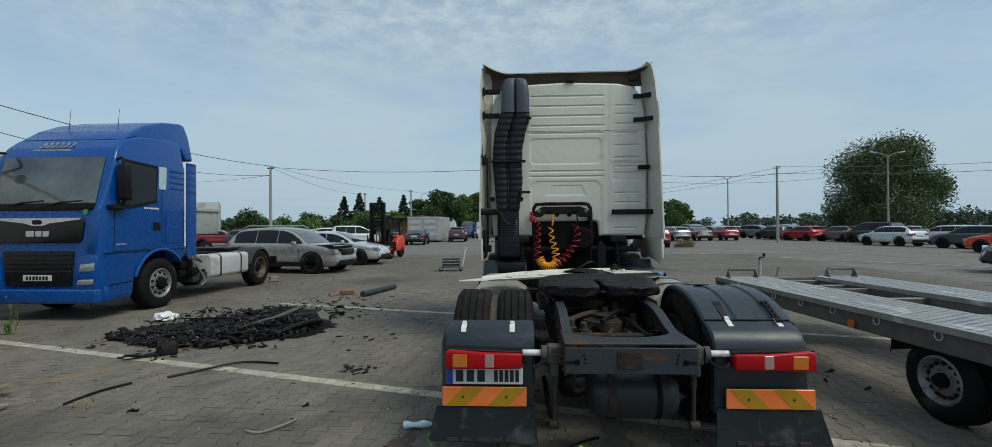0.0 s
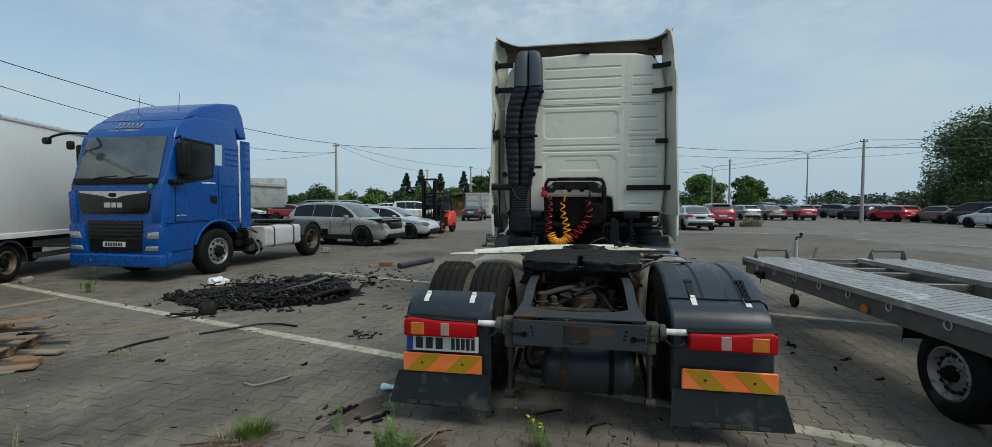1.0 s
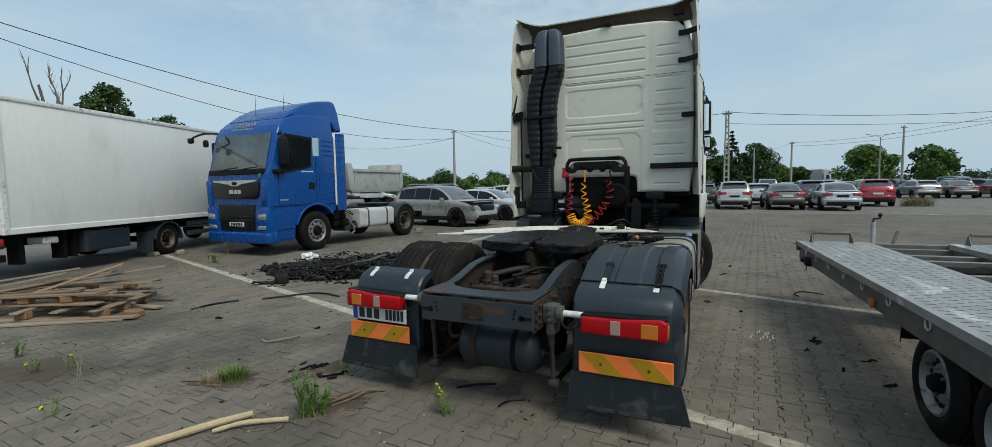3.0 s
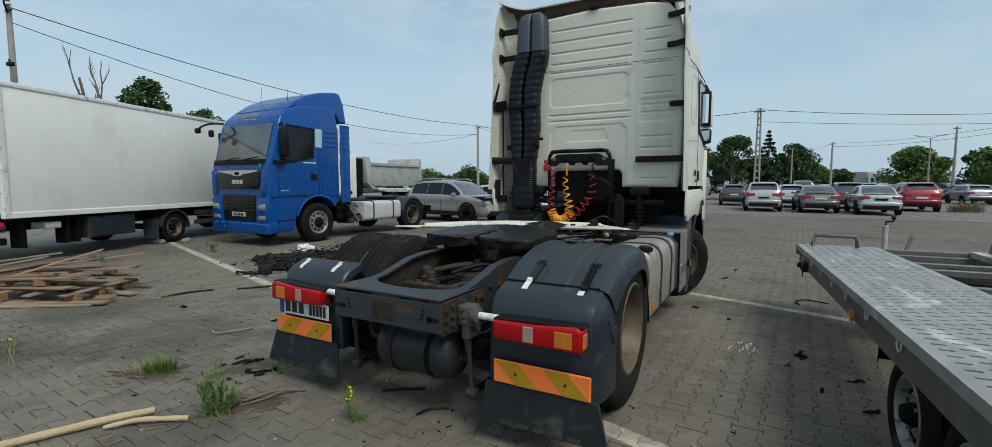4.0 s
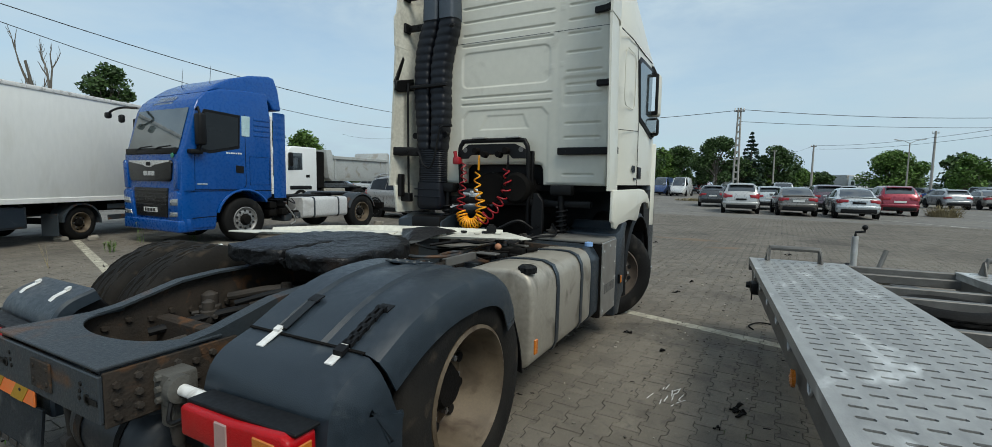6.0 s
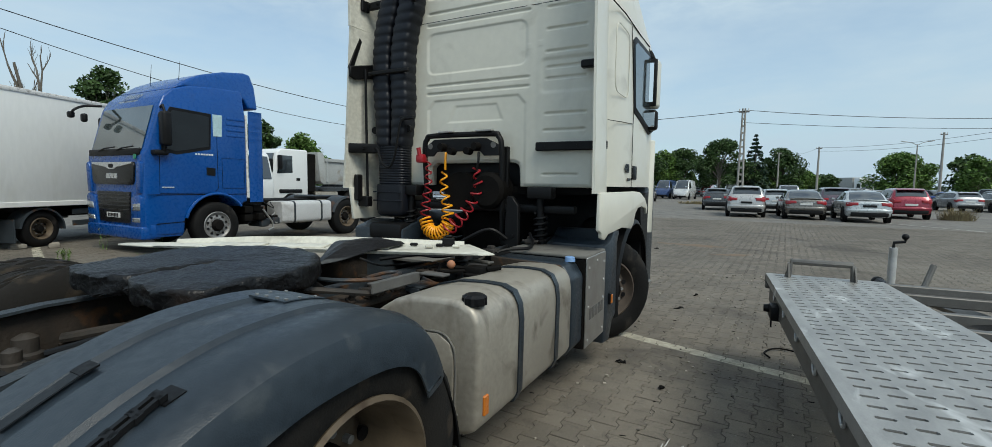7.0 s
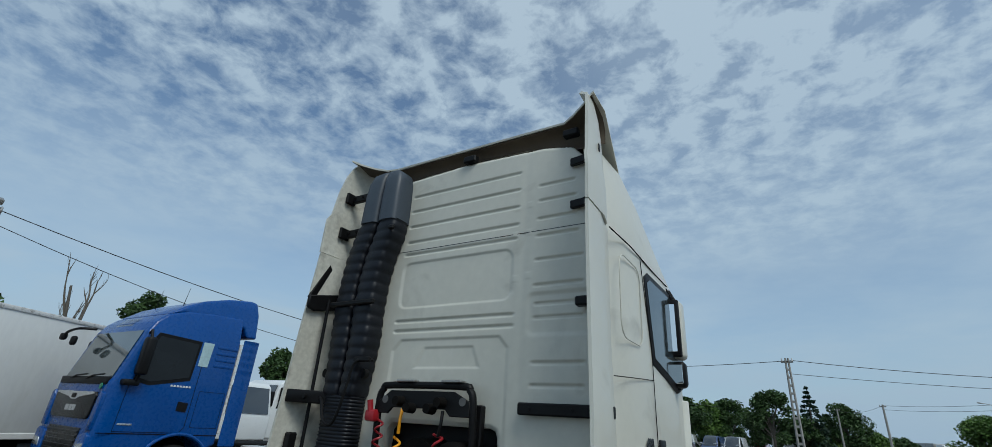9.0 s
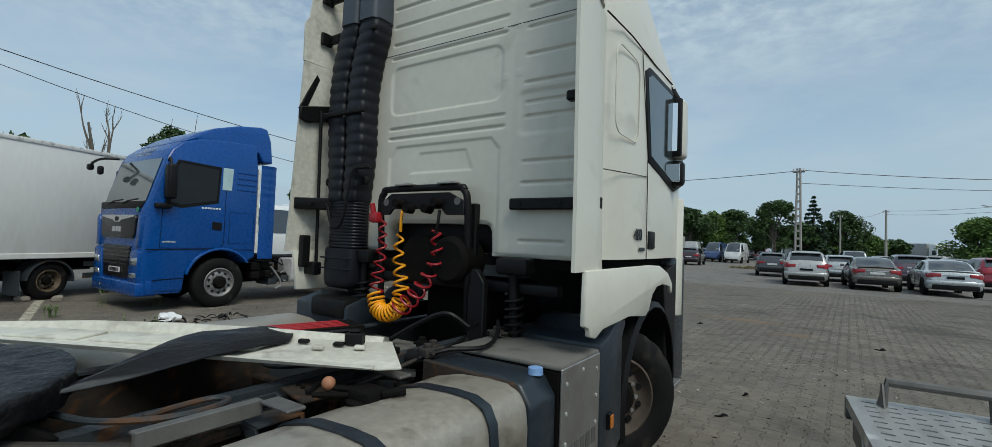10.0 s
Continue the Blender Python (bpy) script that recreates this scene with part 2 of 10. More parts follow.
GRASS = shade("green grass", (0.075, 0.17, 0.03), 0.6, second=(0.12, 0.19, 0.04), scale=8, rand=0.35, island=True)
STRAW = shade("dry straw weeds", (0.24, 0.20, 0.11), 0.8, second=(0.16, 0.13, 0.07), scale=10, rand=0.3, island=True)
MIRROR = shade("mirror glass", (0.85, 0.87, 0.88), 0.03, metal=1.0, fine=0.0)
LORRY_WHITE = shade("clean white truck paint", (0.68, 0.69, 0.68), 0.35, second=(0.62, 0.63, 0.62), scale=1.0, coat=0.3, fine=0.02)
PLUG = shade("faded orange plug", (0.34, 0.15, 0.075), 0.6, second=(0.26, 0.11, 0.06), scale=30)
# paler second colour stands in for reflection and a dim interior
SCREEN = shade("cab windscreen with dim interior", (0.020, 0.028, 0.030), 0.03, second=(0.10, 0.12, 0.12), scale=1.4, mix=0.8, spec=1.0, coat=0.6, fine=0.0)
RIM_DARK = shade("dark rusty rim", (0.085, 0.065, 0.05), 0.7, metal=0.2, second=(0.045, 0.035, 0.028), scale=8, mix=0.8, grime=(0.16, 0.12, 0.08), grime_at=(0.58, 0.72), grime_scale=9)
DECK = shade("galvanised tread plate", (0.34, 0.335, 0.32), 0.42, metal=0.4, second=(0.225, 0.222, 0.212), scale=7, mix=0.8, grime=(0.66, 0.66, 0.64), grime_at=(0.60, 0.72), grime_scale=2.4, stretch=(2.2, 0.8, 1), bump=0.1, bump_scale=90)
PETMAT = shade("pale blue bottle plastic", (0.42, 0.60, 0.66), 0.18, second=(0.62, 0.74, 0.78), scale=30, mix=0.9, coat=0.4)
LINK = shade("dark grey oily steel", (0.030, 0.028, 0.026), 0.6, second=(0.055, 0.042, 0.03), scale=9, bump=0.3, spec=0.3)
CARGLASS = shade("dark car glass", (0.030, 0.037, 0.043), 0.03, metal=0.0, second=(0.012, 0.015, 0.018), scale=1.5, spec=0.9, coat=1.0, fine=0.0)
SIDEGLASS = shade("black tinted car glass", (0.006, 0.007, 0.009), 0.05, second=(0.014, 0.017, 0.020), scale=1.5, spec=0.35, fine=0.0)
SKYGLASS = shade("cab side glass mirroring the sky", (0.085, 0.115, 0.13), 0.04, metal=0.7, second=(0.14, 0.18, 0.19), scale=1.2, fine=0.0)
CONCRETE = shade("concrete post", (0.30, 0.29, 0.265), 0.85, second=(0.22, 0.21, 0.19), scale=5, bump=0.3)
WIRE = shade("cable", (0.03, 0.03, 0.032), 0.6)

# ---- mesh helpers ----


def part(name, bm, material, parent=None, label="", smooth=35, m=None):
    """Links a bmesh as one mesh object under a thing or part."""
    me = bpy.data.meshes.new(name)
    bmesh.ops.recalc_face_normals(bm, faces=bm.faces)
    bm.to_mesh(me)
    bm.free()
    me.materials.append(material)
    if smooth:
        me.shade_smooth()
        me.set_sharp_from_angle(angle=radians(smooth))
    ob = new(name, me)
    if parent is not None:
        ob.parent = parent
    if m is not None:
        ob.matrix_local = m
    if label:
        ob["label"] = label
    return ob


def again(ob, m, parent=None):
    """Another object on the same mesh."""
    o = new(ob.name.split(".")[0], ob.data)
    o.parent = parent if parent is not None else ob.parent
    o.matrix_local = m
    if "label" in ob:
        o["label"] = ob["label"]
    return o


def thing(name, label, category, m=None, group="", kind=""):
    e = new(name)
    e.empty_display_size = 0.2
    if m is not None:
        e.matrix_world = m
    return tagged(e, label, category, group, kind)


def B():
    return bmesh.new()


def box(bm, x0, x1, y0, y1, z0, z1, bev=0.0, seg=2, rot=None):
    """A bevelled box, added to bm. rot: a matrix applied about its middle."""
    t = bmesh.new()
    c = Vector(((x0 + x1) / 2, (y0 + y1) / 2, (z0 + z1) / 2))
    bmesh.ops.create_cube(t, size=1, matrix=Matrix.Diagonal((abs(x1 - x0), abs(y1 - y0), abs(z1 - z0), 1)))
    if bev:
        bmesh.ops.bevel(t, geom=t.edges[:], offset=bev, segments=seg, affect='EDGES', profile=0.5)
    bmesh.ops.transform(t, matrix=Matrix.Translation(c) @ (rot if rot is not None else Matrix()), verts=t.verts)
    join(bm, t)
    return bm


def join(bm, t):
    me = bpy.data.meshes.new("tmp")
    t.to_mesh(me)
    t.free()
    bm.from_mesh(me)
    bpy.data.meshes.remove(me)


def prism(bm, pts, axis, a, b, bev=0.0, seg=2):
    """A polygon of 2D points, extruded along axis from a to b. For x the points are (y, z), for y (x, z), for z (x, y)."""
    t = bmesh.new()
    put3 = {'x': lambda p, s: (s, p[0], p[1]), 'y': lambda p, s: (p[0], s, p[1]), 'z': lambda p, s: (p[0], p[1], s)}[axis]
    va = [t.verts.new(put3(p, a)) for p in pts]
    vb = [t.verts.new(put3(p, b)) for p in pts]
    t.faces.new(va)
    t.faces.new(vb[::-1])
    k = len(pts)
    for i in range(k):
        t.faces.new((va[i], vb[i], vb[(i + 1) % k], va[(i + 1) % k]))
    bmesh.ops.recalc_face_normals(t, faces=t.faces)
    if bev:
        sharp = [e for e in t.edges if len(e.link_faces) == 2 and e.calc_face_angle(0) > 0.4]
        bmesh.ops.bevel(t, geom=sharp, offset=bev, segments=seg, affect='EDGES', profile=0.5)
    join(bm, t)
    return bm


def lathe(bm, prof, axis='x', c=(0, 0, 0), n=32, closed=False):
    """A profile of (along, radius) turned about axis through c."""
    rings = []
    for s, r in prof:
        ring = []
        for i in range(n):
            a = 2 * math.pi * i / n
            u, v = r * math.cos(a), r * math.sin(a)
            p = {'x': (s, u, v), 'y': (u, s, v), 'z': (u, v, s)}[axis]
            ring.append(bm.verts.new((p[0] + c[0], p[1] + c[1], p[2] + c[2])))
        rings.append(ring)
    pairs = list(zip(rings, rings[1:]))
    if closed:
        pairs.append((rings[-1], rings[0]))
    for ra, rb in pairs:
        for i in range(n):
            bm.faces.new((ra[i], ra[(i + 1) % n], rb[(i + 1) % n], rb[i]))
    if not closed:
        for ring in (rings[0], rings[-1]):
            bm.faces.new(ring)
    return bm


def cyl(bm, a, b, r, n=16, r2=None):
    """A rod from a to b."""
    a, b = Vector(a), Vector(b)
    q = (b - a).to_track_quat('Z', 'Y').to_matrix().to_4x4()
    bmesh.ops.create_cone(bm, cap_ends=True, segments=n, radius1=r, radius2=r if r2 is None else r2, depth=(b - a).length,
                          matrix=Matrix.Translation((a + b) / 2) @ q)
    return bm


def tube(bm, pts, r, n=8, caps=True):
    """A bent pipe through pts."""
    pts = [Vector(p) for p in pts]
    rings, up = [], None
    for i, p in enumerate(pts):
        d = (pts[min(i + 1, len(pts) - 1)] - pts[max(i - 1, 0)]).normalized()
        if up is None:
            up = Vector((0, 0, 1)) if abs(d.z) < 0.9 else Vector((1, 0, 0))
        s = d.cross(up).normalized()
        up = s.cross(d).normalized()
        rr = r[i] if isinstance(r, (list, tuple)) else r
        rings.append([bm.verts.new(p + s * math.cos(2 * math.pi * k / n) * rr + up * math.sin(2 * math.pi * k / n) * rr) for k in range(n)])
    for ra, rb in zip(rings, rings[1:]):
        for k in range(n):
            bm.faces.new((ra[k], ra[(k + 1) % n], rb[(k + 1) % n], rb[k]))
    if caps:
        bm.faces.new(rings[0]); bm.faces.new(rings[-1])
    return bm


def smooth_path(pts, k=6):
    """Catmull-Rom points through pts."""
    P = [Vector(p) for p in pts]
    P = [2 * P[0] - P[1]] + P + [2 * P[-1] - P[-2]]
    out = []
    for i in range(1, len(P) - 2):
        for j in range(k):
            t = j / k
            a, b, c, d = P[i - 1], P[i], P[i + 1], P[i + 2]
            out.append(0.5 * (2 * b + (c - a) * t + (2 * a - 5 * b + 4 * c - d) * t * t + (3 * b - a - 3 * c + d) * t ** 3))
    out.append(P[-2])
    return out


def loft(bm, rings, caps=True, around=True):
    """Skin over rings of equal count."""
    vs = [[bm.verts.new(p) for p in ring] for ring in rings]
    k = len(vs[0])
    for a, b in zip(vs, vs[1:]):
        for i in range(k if around else k - 1):
            bm.faces.new((a[i], a[(i + 1) % k], b[(i + 1) % k], b[i]))
    if caps and around:
        bm.faces.new(vs[0]); bm.faces.new(vs[-1])
    return bm


def shell(bm, thickness):
    """Gives an open skin a thickness, inwards along the vertex normals."""
    bmesh.ops.recalc_face_normals(bm, faces=bm.faces)
    bm.normal_update()
    outer = list(bm.faces)
    rim = [e for e in bm.edges if len(e.link_faces) == 1]
    twin = {v: bm.verts.new(v.co - v.normal * thickness) for v in list(bm.verts)}
    for f in outer:
        bm.faces.new([twin[v] for v in reversed(f.verts)])
    for e in rim:
        a, b = e.verts
        bm.faces.new((a, b, twin[b], twin[a]))
    return bm


def rounded(x0, x1, y0, y1, r, n=4):
    """A rounded rectangle as 2D points."""
    out = []
    for cx, cy, a in ((x1 - r, y1 - r, 0), (x0 + r, y1 - r, 90), (x0 + r, y0 + r, 180), (x1 - r, y0 + r, 270)):
        for i in range(n + 1):
            t = radians(a + 90 * i / n)
            out.append((cx + r * math.cos(t), cy + r * math.sin(t)))
    return out


def bolt(bm, p, axis, r=0.012, h=0.012):
    d = {'x': Vector((1, 0, 0)), '-x': Vector((-1, 0, 0)), 'y': Vector((0, 1, 0)), '-y': Vector((0, -1, 0)), 'z': Vector((0, 0, 1))}[axis]
    cyl(bm, Vector(p) - d * 0.004, Vector(p) + d * h, r, 6, r * 0.9)
    return bm


# ---- ground ----
LINE_A = radians(-16.4)          # the pale bay lines run this way
LINES = ((-4.09, 2.03), (1.2, 4.60))
STAINS = ((-3.05, 0.15, 0.9), (-1.0, -0.95, 0.5), (-4.95, 0.15, 0.7), (-4.83, 10.65, 1.1), (4.27, 14.5, 0.9), (-3.8, -1.05, 0.7), (-2.1, 1.0, 0.5))
PAVE_L, PAVE_W, WAVE = 0.200, 0.145, 0.015


def ground_mat(name, kind):
    """Concrete pavers and asphalt, in world metres: grain, stains and tint from block to block."""
    m = bpy.data.materials.new(name)
    m.use_nodes = True
    n, l = m.node_tree.nodes, m.node_tree.links
    b = n["Principled BSDF"]
    b.inputs["Specular IOR Level"].default_value = 0.35
    pos = n.new("ShaderNodeNewGeometry")

    def tex(sc, detail=6, dist=0.3, rough=0.55):
        t = n.new("ShaderNodeTexNoise")
        t.inputs["Scale"].default_value, t.inputs["Detail"].default_value = sc, detail
        t.inputs["Distortion"].default_value, t.inputs["Roughness"].default_value = dist, rough
        l.new(pos.outputs["Position"], t.inputs["Vector"])
        return t.outputs["Fac"]

    def ramp(v, lo, hi, a=0.0, z=1.0):
        r = n.new("ShaderNodeMapRange")
        for k, x in zip(("From Min", "From Max", "To Min", "To Max"), (lo, hi, a, z)):
            r.inputs[k].default_value = x
        l.new(v, r.inputs["Value"])
        return r.outputs[0]

    def blend(f, a, c, mode='MIX'):
        x = n.new("ShaderNodeMix")
        x.data_type, x.blend_type = 'RGBA', mode
        if isinstance(f, float):
            x.inputs[0].default_value = f
        else:
            l.new(f, x.inputs[0])
        for i, v in ((6, a), (7, c)):
            if isinstance(v, tuple):
                x.inputs[i].default_value = (*v, 1)
            else:
                l.new(v, x.inputs[i])
        return x.outputs[2]

    base = {'pave': ((0.160, 0.140, 0.113), (0.115, 0.101, 0.082)),
            'lot': ((0.185, 0.175, 0.158), (0.145, 0.138, 0.125)), 'paint': ((0.5, 0.49, 0.46), (0.3, 0.29, 0.27))}[kind.split()[0]]
    col = blend(ramp(tex(0.55), 0.36, 0.64), base[0], base[1])
    col = blend(ramp(tex(3.2), 0.5, 0.72, 0.0, 0.55), col, (0.080, 0.070, 0.057))
    col = blend(ramp(tex(1.7, 8, 1.0, 0.66), 0.55, 0.70, 0.0, 0.5), col, (0.19, 0.165, 0.13))
    col = blend(ramp(tex(0.8, 9, 1.2, 0.62), 0.57, 0.72, 0.0, 0.72), col, (0.032, 0.029, 0.026))
    col = blend(ramp(tex(0.28, 4), 0.50, 0.74, 0.0, 0.65), col, (0.215, 0.195, 0.16))
    col = blend(ramp(tex(11.0, 6, 0.8, 0.65), 0.55, 0.68, 0.0, 0.5), col, (0.058, 0.052, 0.045))
    col = blend(ramp(tex(26.0, 4, 0.4, 0.7), 0.62, 0.70, 0.0, 0.5), col, (0.26, 0.245, 0.21))
    for sx, sy, sr in STAINS:
        dv = n.new("ShaderNodeVectorMath"); dv.operation = 'DISTANCE'; dv.inputs[1].default_value = (sx, sy, 0)
        l.new(pos.outputs["Position"], dv.inputs[0])
        wb = n.new("ShaderNodeMath"); wb.operation = 'MULTIPLY_ADD'; wb.inputs[1].default_value = -1.6 * sr
        l.new(tex(2.6, 7, 0.8, 0.65), wb.inputs[0]); l.new(dv.outputs["Value"], wb.inputs[2])
        col = blend(ramp(wb.outputs[0], -0.25 * sr, 0.25 * sr, 0.42, 0.0), col, (0.034, 0.030, 0.026))
    if 'pave' in kind:
        # bay lines painted across the blocks, chipped along their edges
        for px, py in LINES:
            sp = n.new("ShaderNodeVectorMath"); sp.operation = 'SUBTRACT'; sp.inputs[1].default_value = (px, py, 0)
            l.new(pos.outputs["Position"], sp.inputs[0])
            dt = n.new("ShaderNodeVectorMath"); dt.operation = 'DOT_PRODUCT'; dt.inputs[1].default_value = (-math.sin(LINE_A), math.cos(LINE_A), 0)
            l.new(sp.outputs[0], dt.inputs[0])
            ab = n.new("ShaderNodeMath"); ab.operation = 'ABSOLUTE'; l.new(dt.outputs["Value"], ab.inputs[0])
            wv = n.new("ShaderNodeMath"); wv.operation = 'MULTIPLY_ADD'; wv.inputs[1].default_value = 0.055
            l.new(tex(14.0, 6, 0.2, 0.7), wv.inputs[0]); l.new(ab.outputs[0], wv.inputs[2])
            ax = n.new("ShaderNodeVectorMath"); ax.operation = 'DOT_PRODUCT'; ax.inputs[1].default_value = (math.cos(LINE_A), math.sin(LINE_A), 0)
            l.new(sp.outputs[0], ax.inputs[0])
            aa = n.new("ShaderNodeMath"); aa.operation = 'ABSOLUTE'; l.new(ax.outputs["Value"], aa.inputs[0])
            on = n.new("ShaderNodeMath"); on.operation = 'MULTIPLY'
            l.new(ramp(wv.outputs[0], 0.094, 0.106, 1.0, 0.0), on.inputs[0]); l.new(ramp(aa.outputs[0], 7.2, 7.3, 1.0, 0.0), on.inputs[1])
            wr = n.new("ShaderNodeMath"); wr.operation = 'MULTIPLY'
            l.new(on.outputs[0], wr.inputs[0]); l.new(ramp(tex(5.0, 7, 0.5, 0.7), 0.36, 0.62, 0.9, 0.35), wr.inputs[1])
            col = blend(wr.outputs[0], col, (0.50, 0.47, 0.37))
    col = blend(1.0, col, ramp(tex(170, 3), 0.25, 0.75, 0.72, 1.28), 'MULTIPLY')
    if 'single' in kind:
        col = blend(1.0, col, ramp(n.new("ShaderNodeObjectInfo").outputs["Random"], 0, 1, 0.91, 1.09), 'MULTIPLY')
    if 'joined' in kind:
        col = blend(1.0, col, ramp(pos.outputs["Random Per Island"], 0, 1, 0.91, 1.09), 'MULTIPLY')
    if kind == 'lot':
        bk = n.new("ShaderNodeTexBrick")
        mp = n.new("ShaderNodeMapping")
        mp.inputs["Rotation"].default_value = (0, 0, radians(93))
        l.new(pos.outputs["Position"], mp.inputs[0]); l.new(mp.outputs[0], bk.inputs["Vector"])
        bk.inputs["Scale"].default_value = 1.0
        bk.inputs["Brick Width"].default_value, bk.inputs["Row Height"].default_value = 0.2, 0.145
        bk.inputs["Mortar Size"].default_value = 0.004
        for k, v in (("Color1", 1.0), ("Color2", 0.86), ("Mortar", 0.62)):
            bk.inputs[k].default_value = (v, v, v, 1)
        col = blend(0.7, col, bk.outputs["Color"], 'MULTIPLY')
    l.new(col, b.inputs["Base Color"])
    l.new(ramp(tex(3.0), 0.3, 0.7, 0.72, 0.95), b.inputs["Roughness"])
    bp = n.new("ShaderNodeBump")
    bp.inputs["Strength"].default_value, bp.inputs["Distance"].default_value = 0.35, 0.004
    l.new(tex(240, 4), bp.inputs["Height"])
    l.new(bp.outputs[0], b.inputs["Normal"])
    return m


PAVE_ONE, PAVE_ALL = ground_mat("grey concrete paver", 'pave single'), ground_mat("grey concrete pavers", 'pave joined')
LOT, PAINT = ground_mat("far paved lot", 'lot'), ground_mat("worn road paint", 'paint')
JOINT = shade("dark sandy joints", (0.024, 0.021, 0.018), 0.95, second=(0.10, 0.09, 0.073), mix=1.0, scale=0.8, grime=(0.05, 0.07, 0.02), grime_at=(0.64, 0.7), grime_scale=3)


def sheet(name, x0, x1, y0, y1, z, material, label, category):
    bm = B()
    bm.faces.new([bm.verts.new(p) for p in ((x0, y0, z), (x1, y0, z), (x1, y1, z), (x0, y1, z))])
    return tagged(part(name, bm, material, smooth=0), label, category, kind="structure")


ground = sheet("ground", -2500, 2500, -2500, 2500, -0.03, LOT, "grey paved yard and open lot reaching the horizon", "ground")
PX0, PX1, PY0, PY1 = -13.0, 12.0, -4.5, 24.0
bed = sheet("paver_bed", PX0, PX1, PY0, PY1, -0.0075, JOINT, "sandy bed under the grey concrete pavers", "pavement")

PAVE_A = radians(-3.0)                                   # the wavy joints run almost straight ahead
lu = Vector((math.cos(PAVE_A), math.sin(PAVE_A)))        # across the paver columns
lv = Vector((-lu.y, lu.x))                               # along them


def paver_outline(gap):
    """A bone-shaped block: wide ends, narrow waist, so that staggered rows lock."""
    h, L = PAVE_W / 2 - gap, PAVE_L / 2 - gap
    wave = [(-L, WAVE), (-0.32 * PAVE_L, WAVE), (-0.18 * PAVE_L, -WAVE), (0.18 * PAVE_L, -WAVE), (0.32 * PAVE_L, WAVE), (L, WAVE)]
    return [(u, h + d) for u, d in wave] + [(u, -h - d) for u, d in wave[::-1]]


def build_pavers():
    rng = np.random.RandomState(7)
    o_top, o_edge = np.array(paver_outline(0.0044)), np.array(paver_outline(0.0022))
    verts, faces, near = [], [], []
    for i in range(-130, 150):
        for j in range(-60, 150):
            c = lu * (i * PAVE_W + rng.uniform(-0.0012, 0.0012)) + lv * ((j + 0.5 * (i % 2)) * PAVE_L + rng.uniform(-0.002, 0.002))
            if not (PX0 < c.x < PX1 and PY0 < c.y < PY1):
                continue
            z = rng.uniform(-0.002, 0.0012)
            tx, ty = rng.uniform(-0.008, 0.008, 2)
            if -2.3 < c.x < 0.0 and -1.5 < c.y < 0.9 and len(near) < 300:
                near.append((c, z, tx, ty))
                continue
            k0 = len(verts)
            for (u, v) in o_top:
                q = c + lv * float(u) + lu * float(v)
                verts.append((q.x, q.y, z + tx * u + ty * v))
            faces.append(list(range(k0 + 11, k0 - 1, -1)))
            if -9 < c.x < 6 and c.y < 9:
                for (u, v) in o_edge:
                    q = c + lv * float(u) + lu * float(v)
                    verts.append((q.x, q.y, z + tx * u + ty * v - 0.003))
                for k in range(12):
                    k2 = (k + 1) % 12
                    faces.append((k0 + k, k0 + k2, k0 + 12 + k2, k0 + 12 + k))
    me = bpy.data.meshes.new("paver_field")
    me.from_pydata(verts, [], faces)
    me.materials.append(PAVE_ALL)
    ob = new("paver_field", me)
    ob.parent = bed
    ob["kind"], ob["label"] = "stuff", "grey interlocking concrete pavers, stained, with pale bay lines"
    me = bpy.data.meshes.new("paver")
    V = [(u, -v, 0.0) for u, v in o_top] + [(u, -v, -0.003) for u, v in o_edge]
    F = [list(range(12))] + [(k + 12, (k + 1) % 12 + 12, (k + 1) % 12, k) for k in range(12)]
    me.from_pydata(V, [], F)
    me.materials.append(PAVE_ONE)
    base = Matrix.Rotation(PAVE_A + math.pi / 2, 4, 'Z')
    for c, z, tx, ty in near:
        ob = new("paver", me)
        ob.parent = bed
        ob.matrix_local = Matrix.Translation((c.x, c.y, z)) @ base @ Euler((-ty, -tx, 0)).to_matrix().to_4x4()


def marking(pts, width):
    """A worn painted line on the far lot."""
    bm = B()
    for (ax, ay), (bx, by) in zip(pts, pts[1:]):
        d = Vector((bx - ax, by - ay)).normalized()
        s = Vector((-d.y, d.x)) * width / 2
        bm.faces.new([bm.verts.new(p) for p in ((ax - s.x, ay - s.y, -0.004), (bx - s.x, by - s.y, -0.004), (bx + s.x, by + s.y, -0.004), (ax + s.x, ay + s.y, -0.004))])
    return tagged(part("road_marking", bm, PAINT, smooth=0), "worn white painted line on the lot", "road marking", kind="structure")


# ---- wheels ----


